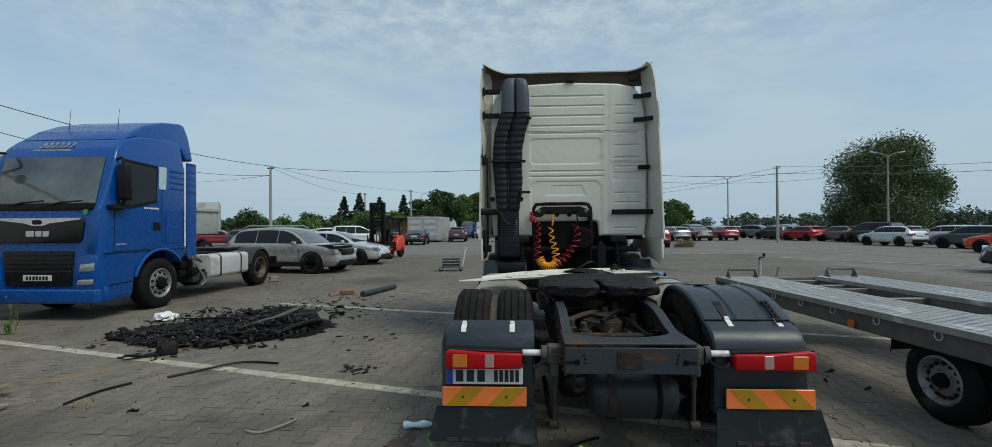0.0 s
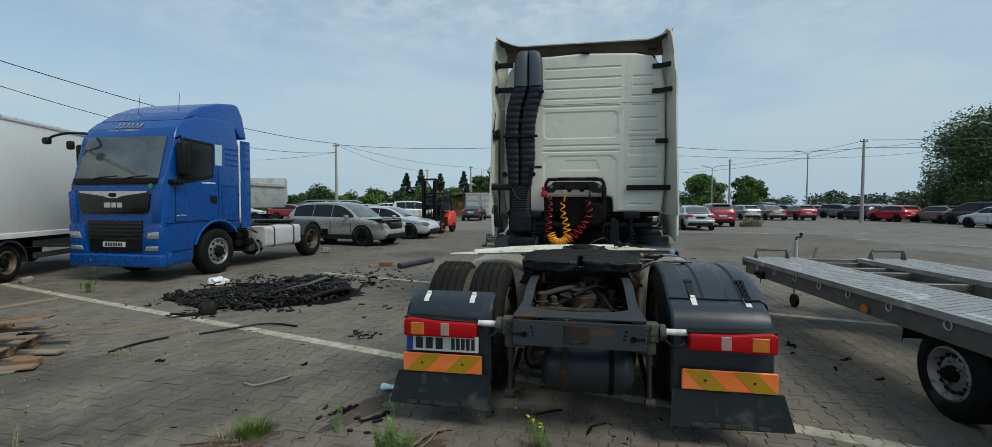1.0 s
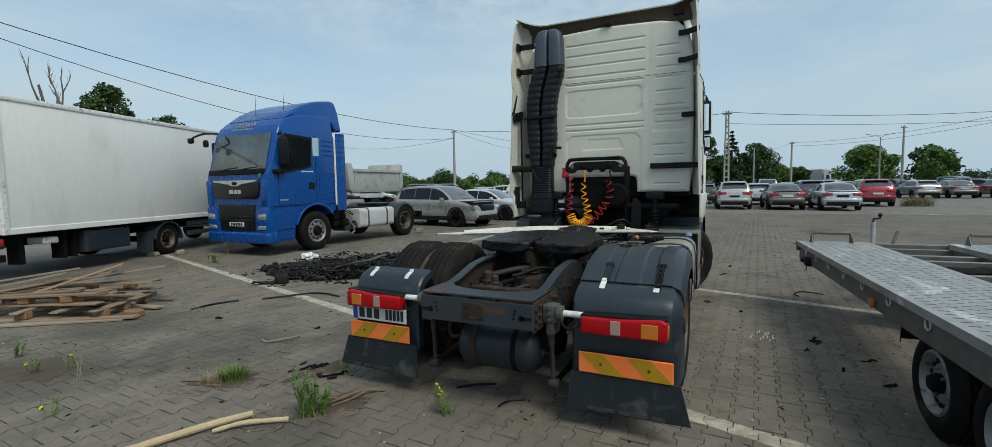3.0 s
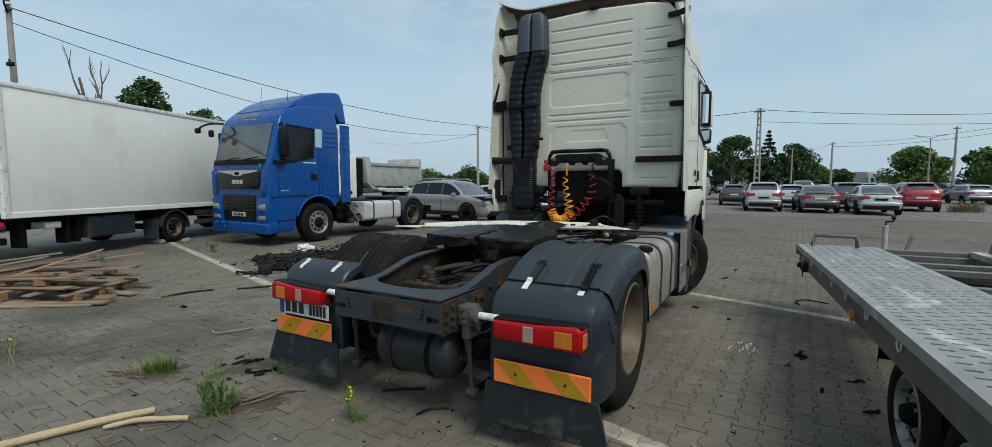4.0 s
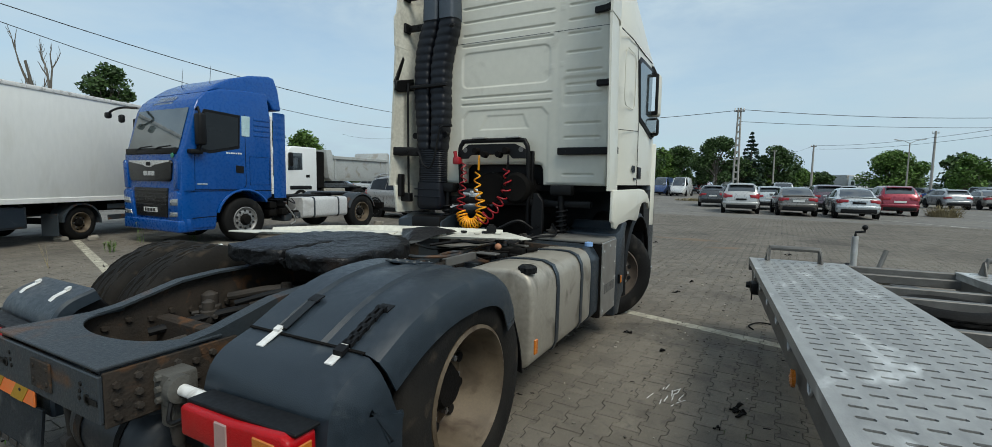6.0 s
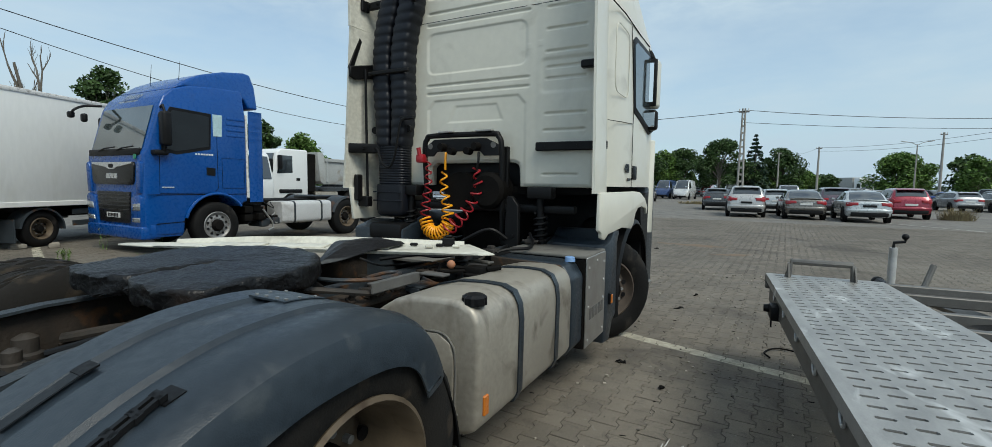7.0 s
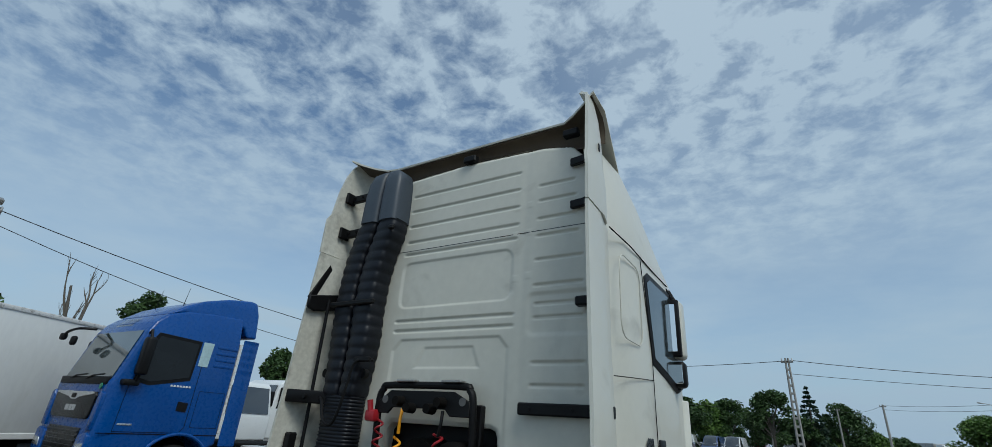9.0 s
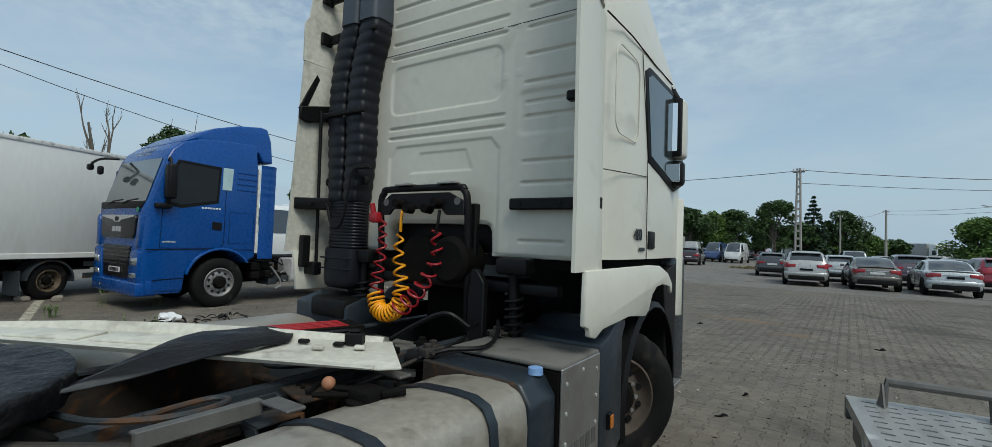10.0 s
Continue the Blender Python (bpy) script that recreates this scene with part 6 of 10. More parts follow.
part("release_handle", bm, CHASSIS, truck, "grey fifth wheel release handle")
bm = B()
prism(bm, [(0.44, 2.14), (0.64, 2.10), (0.66, 2.24), (0.46, 2.34)], 'z', 0.945, 0.957, 0.003, 1)
part("tank_bracket", bm, RUSTY, truck, "rusty drilled tank bracket")
bm = B()
for i in range(4):
    bolt(bm, (0.47 + 0.045 * i, 2.20 - 0.01 * i, 0.957), 'z', 0.011, 0.008)
part("bracket_bolt", bm, DARK, truck, "row of dark bolt heads")["kind"] = "stuff"

for i, (pts, r, mt) in enumerate((
        (((0.47, 1.75, 0.90), (0.50, 2.1, 0.93), (0.47, 2.5, 0.91), (0.50, 2.95, 0.93), (0.46, 3.3, 0.98)), 0.013, BLACK),
        (((0.50, 1.85, 0.89), (0.53, 2.2, 0.905), (0.51, 2.6, 0.92), (0.55, 3.0, 0.99)), 0.010, LINK),
        (((0.60, 2.15, 0.965), (0.53, 2.30, 0.985), (0.50, 2.55, 0.97), (0.42, 2.75, 0.96)), 0.009, BLACK),
        (((-0.25, 2.6, 0.90), (0.0, 2.72, 0.94), (0.22, 2.68, 0.95), (0.36, 2.80, 0.97)), 0.014, BLACK),
        (((-0.10, 3.25, 0.90), (0.10, 3.28, 1.02), (0.28, 3.34, 1.10), (0.40, 3.42, 1.02)), 0.016, BLACK),
        (((0.56, 2.80, 0.97), (0.66, 2.90, 1.01), (0.76, 3.06, 1.01), (0.70, 3.28, 1.03), (0.60, 3.44, 1.08)), 0.012, BLACK),
        (((0.40, 1.32, 0.99), (0.50, 1.50, 0.955), (0.56, 1.62, 0.93)), 0.015, LINK),
        (((-0.30, 2.45, 0.92), (-0.05, 2.40, 0.90), (0.20, 2.50, 0.93), (0.33, 2.45, 0.95)), 0.008, LINK))):
    part("air_hose", tube(B(), smooth_path(pts, 6), r, 7), mt, truck, "dusty black air hose" if mt is BLACK else "grey steel pipe")
rh = random.Random(33)
for x, y, z in ((0.45, 2.62, 0.955), (0.36, 2.80, 0.955), (0.58, 2.84, 0.975), (0.62, 3.40, 1.0), (0.34, 3.16, 0.90), (-0.05, 3.10, 0.88), (0.20, 3.22, 0.89), (-0.25, 3.0, 0.88), (0.46, 3.02, 0.955), (0.50, 1.70, 0.90)):
    vb = B()
    a, b, h = rh.uniform(0.025, 0.045), rh.uniform(0.02, 0.04), rh.uniform(0.03, 0.055)
    box(vb, -a, a, -b, b, 0, h, 0.006, 2)
    lathe(vb, [(h, 0.022), (h + 0.018, 0.022), (h + 0.022, 0.012)], 'z', (0, 0, 0), 12)
    cyl(vb, (a, 0, h * 0.5), (a + 0.03, 0.004, h * 0.5), 0.011, 8)
    cyl(vb, (-a, 0.008, h * 0.55), (-a - 0.025, 0.01, h * 0.6), 0.009, 8)
    part("air_valve", vb, LINK if rh.random() < 0.6 else DARK, truck, "dusty air valve", m=pose(x, y, z, 0, 0, rh.uniform(0, 180)))
part("drilled_angle", join_boxes(((0.585, 0.60, 1.60, 1.98, 0.93, 0.985), (0.56, 0.60, 1.60, 1.98, 0.978, 0.985))), GALV_DARK, truck, "slotted steel angle beside the tank")

# loose things lying on the chassis
pn = thing("fairing_panel", "broken white fairing panel lying across the chassis", "truck panel", pose(-0.21, 2.015, 1.052, 0, 0.3, 30))
P = [(-1.25, -0.03), (-1.0, -0.10), (-0.6, -0.16), (0.4, -0.22), (1.02, -0.235), (1.10, -0.20), (0.94, 0.235), (0.3, 0.20), (-0.5, 0.15), (-1.0, 0.10), (-1.24, 0.03)]
bm = prism(B(), P, 'z', 0.0, 0.010, 0.004, 2)
pp = part("panel_skin", bm, WHITE_IN, pn)
part("panel_flange", loft(B(), [[(x, y0 - 0.012, 0.004), (x, y0 - 0.022, h), (x, y0 - 0.008, h + 0.002), (x, y0 + 0.02, 0.014)] for x, y0, h in ((-0.98, -0.095, 0.014), (-0.6, -0.16, 0.022), (0.0, -0.197, 0.024), (0.4, -0.22, 0.022), (1.0, -0.235, 0.012))]), WHITE_IN, pn)
part("panel_flange", loft(B(), [[(x, y0 - 0.02, 0.010), (x, y0 - 0.004, h), (x, y0 + 0.008, h), (x, y0 + 0.004, 0.004)] for x, y0, h in ((-0.96, 0.10, 0.03), (-0.5, 0.15, 0.05), (-0.1, 0.175, 0.055), (0.3, 0.20, 0.05), (0.90, 0.23, 0.03))]), WHITE_IN, pn)
for x in (-0.70, -0.30, 0.10):
    part("stiffener", box(B(), x, x + 0.34, -0.09, 0.08, 0.008, 0.022, 0.006, 2), WHITE_IN, pn)
for x, y in ((0.55, 0.08), (0.66, -0.02), (0.72, 0.06), (0.83, 0.02), (0.78, 0.14)):
    part("clip_block", box(B(), x, x + 0.05, y - 0.015, y + 0.015, 0.015, 0.034, 0.006, 1), BLACK if x in (0.55, 0.72) else WHITE_IN, pn)
part("panel_latch", join_boxes(((0.76, 0.84, 0.08, 0.14, 0.015, 0.07), (0.775, 0.825, 0.09, 0.13, 0.07, 0.085))), BLACK, pn, "black plastic latch")
sc = thing("plastic_shard", "torn black plastic guard lying on the white panel", "plastic piece")
bm = B()
rings = []
for i in range(17):
    t = i / 16
    a = Vector((0.355, 1.48, 1.075)).lerp(Vector((-0.06, 2.42, 1.085)), t)
    w = 0.03 + 0.40 * min(1, t / 0.8) * (1 - max(0, t - 0.82) / 0.24) ** 0.6
    side = Vector((0.90, 0.40, 0)).normalized()
    hump = 0.055 * math.sin(math.pi * min(1, t * 0.95)) ** 1.3
    rings.append([tuple(a + side * w * f + Vector((0, 0, hump * (1 - abs(f + 0.10) / 0.60) + 0.006 * math.sin(9 * t + 7 * f)))) for f in (-0.55, -0.38, -0.2, 0.0, 0.2, 0.36, 0.48)])
loft(bm, rings, False, False)
shell(bm, 0.004)
part("torn_sheet", bm, shade("scuffed black plastic", (0.006, 0.006, 0.007), 0.5, second=(0.018, 0.018, 0.020), scale=7, mix=0.7, stretch=(1, 0.3, 1), spec=0.15, grime=(0.11, 0.115, 0.115), grime_at=(0.58, 0.76), grime_scale=9, bump=0.5, bump_scale=24), sc, smooth=14)
gr = thing("red_grille_strip", "broken red slatted plastic strip on the chassis", "plastic piece", pose(-0.53, 2.93, 0.965, 0, 0, 73))
for i in range(5):
    part("slat", box(B(), -0.24, 0.24, -0.10 + i * 0.045, -0.086 + i * 0.045, 0.0, 0.012, 0.004, 1), HOSE_R, gr)
part("strip_base", box(B(), -0.30, 0.34, -0.13, 0.13, -0.09, 0.004, 0.004, 1), DARK, gr)


# ---- the blue tractor unit ----
blue = thing("semi_truck", "blue tractor unit with black grille, parked on pavers", "truck", pose(-9.10, 4.70, 0))


def bend(bm, cuts, fn):
    """Cuts a mesh by planes, then moves its vertices by fn."""
    for co, no in cuts:
        bmesh.ops.bisect_plane(bm, geom=bm.verts[:] + bm.edges[:] + bm.faces[:], plane_co=co, plane_no=no)
    for v in bm.verts:
        v.co = fn(v.co.copy())
    return bm


def cab_taper(p):
    k = 1.0
    if p.z > 2.85:
        k -= (p.z - 2.85) * 0.17
    if p.y < 0.30:
        k -= (0.30 - p.y) * 0.16
    return Vector((p.x * k, p.y, p.z))


bcab = new("cab")
bcab.parent = blue
arch = [(1.40 + 0.63 * math.cos(a), 0.52 + 0.63 * math.sin(a)) for a in [radians(x) for x in range(25, 160, 9)]]
prof = [(0.02, 0.40), (0.0, 0.9), (0.02, 1.95), (0.09, 2.08), (0.33, 2.93), (0.42, 3.10), (0.60, 3.27), (0.95, 3.40), (1.5, 3.46), (2.12, 3.48), (2.12, 0.98), (2.05, 0.98)] + arch[1:-1] + [(0.76, 0.72), (0.72, 0.36), (0.06, 0.36)]
bm = prism(B(), prof, 'x', -1.12, 1.12, 0.05, 3)
bend(bm, [((0, 0.30, 0), (0, 1, 0)), ((0, 0, 2.85), (0, 0, 1)), ((0, 0, 3.1), (0, 0, 1)), ((0, 0.15, 0), (0, 1, 0))], cab_taper)
part("body_shell", bm, TRUCKBLUE, bcab, "blue painted cab shell", smooth=40)
# roof deflector and side deflectors
bm = prism(B(), [(0.60, 3.27), (0.90, 3.50), (1.25, 3.68), (1.75, 3.84), (2.25, 3.92), (2.40, 3.90), (2.47, 3.62), (2.47, 3.10), (2.24, 3.10), (2.16, 3.30), (0.9, 3.36)], 'x', -1.06, 1.06, 0.05, 3)
bend(bm, [((0, 0, 3.3), (0, 0, 1)), ((0, 0, 3.5), (0, 0, 1)), ((0, 0, 3.7), (0, 0, 1)), ((0, 1.6, 0), (0, 1, 0))], lambda p: Vector((p.x * (1.0 - max(0, p.z - 3.1) * 0.19), p.y, p.z)))
part("roof_deflector", bm, TRUCKBLUE, bcab, "blue roof air deflector", smooth=40)
for s in (-1, 1):
    bm = B()
    rings = []
    for z in np.linspace(0.98, 3.04, 40):
        w = 0.008 * math.sin(z * 42) if z > 2.35 else 0.0
        rings.append([(s * 1.10, 2.19, float(z)), (s * (1.115 + w), 2.26, float(z)), (s * (1.11 + w), 2.46, float(z)), (s * 1.07, 2.55, float(z))])
    loft(bm, rings, False, False)
    shell(bm, 0.02)
    part("side_deflector", bm, TRUCKBLUE, bcab, "blue side air deflector", smooth=40)
    part("gap_strip", box(B(), s * 1.03, s * 1.09, 2.13, 2.18, 1.2, 2.95, 0.01, 1), TRIM_WHITE, bcab, "white strip in the deflector gap")
    for z in (2.45, 2.57, 2.69, 2.81):
        part("cab_rib", box(B(), s * 1.105, s * 1.13, 1.66, 2.08, z - 0.03, z + 0.03, 0.011, 2), TRUCKBLUE, bcab)
# windscreen
bm = B()
rings = [[(x, 0.055 + 0.02 - 0.06 * (1 - (x / 1.0) ** 2) * 0 + 0.245 * t, 2.05 + 0.86 * t) for x in np.linspace(-0.97 + 0.02 * t, 0.97 - 0.02 * t, 9)] for t in np.linspace(0, 1, 6)]
rings = [[(float(x), float(y) - 0.012, float(z)) for x, y, z in r] for r in rings]
loft(bm, rings, False, False)
shell(bm, 0.006)
ws = part("windscreen", bm, SCREEN, bcab, "dark windscreen, pale patches as reflections", smooth=60)
for x in (-0.55, 0.15):
    bm = B()
    tube(bm, [(x, 0.0, 2.02), (x + 0.25, -0.01, 2.07), (x + 0.62, 0.02, 2.10)], 0.014, 6)
    part("wiper", bm, BLACK, ws)
part("scuttle", box(B(), -0.98, 0.98, 0.0, 0.09, 1.93, 2.06, 0.02, 2), BLACK, bcab, "black scuttle panel")
# doors
for s in (1, -1):
    dr = new("door")
    dr.parent = bcab
    X = s * 1.122

    def plateX(pts, off, mat, nm, lab=""):
        return part(nm, prism(B(), pts, 'x', X - s * 0.02, X + s * off, 0.004, 1), mat, dr, lab, smooth=30)
    plateX([(0.34, 2.02), (0.62, 1.97), (1.30, 2.12), (1.33, 2.86), (0.52, 2.90), (0.36, 2.6)], 0.004, BLACK, "window_frame", "black window frame")
    plateX([(0.40, 2.08), (0.62, 2.03), (1.26, 2.17), (1.28, 2.80), (0.56, 2.84), (0.42, 2.56)], 0.009, SIDEGLASS, "window_pane", "dark side window")
    # the sky's reflection in this pane is put into its pale base colour
    plateX([(1.36, 2.40), (1.55, 2.40), (1.57, 2.86), (1.36, 2.86)], 0.006, shade("pale sky lit glass", (0.36, 0.50, 0.52), 0.1, second=(0.5, 0.62, 0.64), scale=2), "rear_window", "small rear side window, coloured pale as if reflecting sky")
    plateX([(1.20, 1.58), (1.38, 1.56), (1.39, 1.72), (1.20, 1.74)], 0.012, BLACK, "door_handle", "black door handle")
    plateX([(0.32, 1.30), (0.55, 1.30), (0.55, 1.33), (0.32, 1.33)], 0.006, CHROME, "badge_bar")
    for i in range(7):
        plateX([(0.98 + 0.055 * i, 1.985), (1.02 + 0.055 * i, 1.985), (1.02 + 0.055 * i, 2.02), (0.98 + 0.055 * i, 2.02)], 0.005, TRIM_WHITE, "lettering")
    bm = B()
    xx = X + s * 0.001
    tube(bm, [(xx, 0.30, 1.96), (xx, 0.28, 1.20), (xx, 1.36, 1.20), (xx, 1.44, 1.30), (xx, 1.44, 2.90)], 0.005, 5)
    tube(bm, [(xx, 1.54, 1.3), (xx, 1.54, 1.95), (xx, 2.05, 1.95), (xx, 2.05, 1.3), (xx, 1.54, 1.3)], 0.004, 5)
    tube(bm, [(xx, 0.06, 1.17), (xx, 2.10, 1.17)], 0.008, 5)
    tube(bm, [(xx, 0.20, 0.60), (xx, 0.74, 0.62)], 0.008, 5)
    part("body_gap", bm, DARK, dr, "dark body gaps")
    bm = B()
    tube(bm, [(X + s * 0.0, 1.40 + 0.66 * math.cos(radians(165)), 0.52 + 0.66 * math.sin(radians(165)))] + [(X + s * 0.012, 1.40 + 0.665 * math.cos(radians(a)), 0.52 + 0.665 * math.sin(radians(a))) for a in range(155, 30, -8)], 0.03, 8)
    part("arch_lip", bm, TRUCKBLUE, bcab, "flared wheel arch lip")
    # mirror cluster
    if s > 0:
        mi = new("mirror")
        mi.parent = bcab
        part("mirror_shell", box(B(), 1.16, 1.36, 0.27, 0.44, 2.12, 2.78, 0.05, 3), BLACK, mi, "black mirror housing", smooth=50)
        part("mirror_arm", tube(B(), [(1.10, 0.36, 2.86), (1.22, 0.34, 2.90), (1.27, 0.35, 2.76)], 0.025, 8), BLACK, mi)
        part("mirror_arm", tube(B(), [(1.10, 0.36, 2.05), (1.22, 0.34, 2.0), (1.27, 0.35, 2.14)], 0.025, 8), BLACK, mi)
        part("mirror_foot", box(B(), 1.06, 1.24, 0.16, 0.42, 1.94, 2.04, 0.03, 2), BLACK, mi)
bm = B()
tube(bm, smooth_path([(-0.85, 0.22, 2.98), (-1.0, -0.02, 2.96), (-1.30, -0.08, 2.90), (-1.42, -0.08, 2.84)]), 0.025, 8)
mi = part("mirror_arm", bm, BLACK, bcab, "black kerb mirror arm")
part("mirror_shell", box(B(), -1.56, -1.40, -0.13, -0.02, 2.74, 2.88, 0.045, 3), BLACK, mi, "black kerb mirror", smooth=50)
part("mirror_shell", box(B(), -0.98, -0.84, -0.12, -0.02, 2.62, 2.80, 0.045, 3), BLACK, mi, "black front mirror", smooth=50)
part("mirror_shell", box(B(), -1.28, -1.14, 0.30, 0.44, 2.30, 2.78, 0.05, 3), BLACK, mi, "black mirror housing", smooth=50)
# front: grille, lamps, bumper
front = new("front_panel")
front.parent = blue
bm = prism(B(), [(-0.74, 1.36), (0.74, 1.36), (0.80, 1.42), (0.84, 1.74), (0.80, 1.80), (-0.80, 1.80), (-0.84, 1.74), (-0.80, 1.42)], 'y', -0.022, 0.05, 0.01, 2)
ug = part("upper_grille", bm, GRILLE, front, "black upper grille panel")
bm = prism(B(), [(-0.80, 1.80), (0.80, 1.80), (0.78, 1.765), (0.22, 1.70), (0.10, 1.66), (-0.10, 1.66), (-0.22, 1.70), (-0.78, 1.765)], 'y', -0.034, 0.0, 0.006, 1)
part("chrome_wing", bm, CHROME, ug, "silver winged trim")
part("emblem", prism(B(), rounded(-0.09, 0.09, 1.685, 1.765, 0.035), 'y', -0.04, -0.02, 0.004, 1), BLACK, ug, "small dark emblem")
for x, w in ((-0.21, 0.15), (-0.035, 0.11), (0.10, 0.11)):
    part("emblem_bar", box(B(), x, x + w, -0.034, -0.015, 1.475, 1.575, 0.004, 1), CHROME, ug, "silver emblem shape")
bm = prism(B(), [(-0.60, 0.60), (0.60, 0.60), (0.66, 1.22), (-0.66, 1.22)], 'y', -0.012, 0.05, 0.008, 1)
lg = part("lower_grille", bm, GRILLE, front, "black lower grille")
for i in range(5):
    part("grille_slat", box(B(), -0.60 - 0.01 * i, 0.60 + 0.01 * i, -0.030, 0.0, 0.84 + 0.075 * i, 0.875 + 0.075 * i, 0.008, 1), GRILLE, lg)
part("number_plate", box(B(), -0.26, 0.26, -0.034, -0.02, 0.70, 0.80, 0.003, 1), PLATE, lg, "white front number plate with bars")
bars(lg, -0.20, 0.22, -0.036, 0.715, 0.785, 7, INK)
part("bumper", box(B(), -1.08, 1.08, -0.05, 0.30, 0.30, 0.56, 0.04, 3), TRUCKBLUE, front, "blue front bumper")
for s in (-1, 1):
    bm = prism(B(), [(s * 0.64, 0.54), (s * 1.06, 0.54), (s * 1.07, 1.12), (s * 1.0, 1.17), (s * 0.72, 1.12)], 'y', -0.035, 0.2, 0.02, 2)
    cb = part("corner_panel", bm, TRUCKBLUE, front, "blue corner bumper")
    bm = prism(B(), [(s * 0.76, 0.86), (s * 1.04, 0.87), (s * 1.05, 1.01), (s * 0.80, 0.99)], 'y', -0.045, 0.0, 0.01, 2)
    part("headlamp", bm, HEADLAMP, cb, "clear headlamp")
    bm = prism(B(), [(s * 0.72, 0.63), (s * 1.02, 0.64), (s * 1.03, 0.73), (s * 0.76, 0.72)], 'y', -0.045, 0.0, 0.008, 2)
    part("fog_lamp", bm, HEADLAMP, cb, "clear fog lamp")
    bm = prism(B(), [(s * 0.88, 1.2), (s * 1.05, 1.2), (s * 1.08, 1.78), (s * 0.98, 1.82), (s * 0.92, 1.70)], 'y', -0.02, 0.05, 0.015, 2)
    part("corner_blade", bm, TRUCKBLUE, front, "blue air blade")
bm = B()
lathe(bm, [(-0.012, 0.05), (0.0, 0.05)], 'y', (0.86, 0.0, 1.90), 18)
part("sticker", bm, shade("green sticker", (0.03, 0.22, 0.12), 0.5), front, "round green sticker")
for i in range(6):
    bm = prism(B(), [(-0.42 + 0.11 * i, 3.10), (-0.36 + 0.11 * i, 3.10), (-0.32 + 0.11 * i, 3.16), (-0.36 + 0.11 * i, 3.22), (-0.42 + 0.11 * i, 3.22), (-0.38 + 0.11 * i, 3.16)], 'y', 0.35, 0.36)
    bend(bm, [], lambda p: Vector((p.x, 0.375 + (p.z - 3.08) * 1.05, p.z)))
    part("decal", bm, CHROME, bcab, "silver arrow decal", smooth=0)
bm = B()
bm = prism(bm, [(-0.55, 3.04), (0.20, 3.04), (0.22, 3.075), (-0.52, 3.075)], 'y', 0.35, 0.36)
bend(bm, [], lambda p: Vector((p.x, 0.365 + (p.z - 3.0) * 0.55, p.z)))
part("decal", bm, CHROME, bcab, "silver bar of lettering", smooth=0)
for x, y in ((-0.35, 0.9), (0.55, 1.0)):
    bm = B()
    cyl(bm, (x, y, 3.36), (x + 0.01, y + 0.05, 3.95), 0.008, 6, 0.003)
    cyl(bm, (x, y, 3.34), (x, y, 3.42), 0.03, 8)
    part("antenna", bm, BLACK, bcab)
# chassis, tanks, wheels
for s in (-1, 1):
    part("frame_rail", box(B(), s * 0.36, s * 0.44, 2.1, 6.3, 0.66, 0.92, 0.008, 1), DARK, blue)
    wheel(blue, (s * 0.98, 1.40, 0.50), 0.50, 0.30, 0.285, s, RIM_GREY, deep=0.03, holes=10, hub=0.13, tread=False, name="front_wheel")
    wheel(blue, (s * 0.94, 5.20, 0.50), 0.50, 0.30, 0.285, s, RIM, deep=0.14, holes=8, hub=0.12, tread=False, name="rear_wheel")
    bm = B()
    rings = []
    for a in range(15, 166, 10):
        c, sn = math.cos(radians(a)), math.sin(radians(a))
        rings.append([(s * 0.60, 5.20 + 0.58 * c, 0.50 + 0.58 * sn), (s * 1.08, 5.20 + 0.58 * c, 0.50 + 0.58 * sn), (s * 1.11, 5.20 + 0.52 * c, 0.50 + 0.52 * sn)])
    loft(bm, rings, False, False)
    shell(bm, 0.01)
    part("fender", bm, CHASSIS, blue, "dark grey rear fender")
    bm = prism(B(), rounded(0.50 * 1, 1.08, 0.42, 0.97, 0.10), 'y', 3.05, 4.62, 0.02, 2)
    if s < 0:
        bm.transform(Matrix.Diagonal((-1, 1, 1, 1)))
    ft = part("fuel_tank", bm, TANK_PAINT, blue, "light grey fuel tank", smooth=50)
    for y in (3.40, 4.25):
        bm = prism(B(), rounded(0.49, 1.09, 0.41, 0.98, 0.11), 'y', y, y + 0.05)
        if s < 0:
            bm.transform(Matrix.Diagonal((-1, 1, 1, 1)))
        part("tank_strap", bm, CHASSIS, ft, "dark tank strap", smooth=50)
    part("step_box", box(B(), s * 0.55, s * 1.10, 0.10, 0.70, 0.33, 0.60, 0.03, 2), TRUCKBLUE, blue, "blue step panel")
# plain dark box added to keep the space under the cab in shade
part("engine", box(B(), -0.55, 0.55, 0.45, 2.9, 0.42, 1.05, 0.06, 2), DARK, blue, "dark engine box filling the shaded space under the cab")
part("front_axle", box(B(), -0.85, 0.85, 1.32, 1.48, 0.40, 0.56, 0.03, 2), DARK, blue)
part("rear_axle", tube(B(), [(-0.85, 5.2, 0.5), (0.85, 5.2, 0.5)], 0.11, 14), DARK, blue)
rb = random.Random(9)
for i in range(10):
    y, z = rb.uniform(2.15, 2.9), rb.uniform(0.5, 1.0)
    part("cable_loop", tube(B(), smooth_path([(rb.uniform(0.7, 1.0), y, z), (rb.uniform(0.9, 1.06), y + 0.08, z - rb.uniform(0.05, 0.2)), (rb.uniform(0.7, 1.0), y + rb.uniform(0.1, 0.3), z)]), 0.014, 6), BLACK if i % 3 else STEEL, blue)
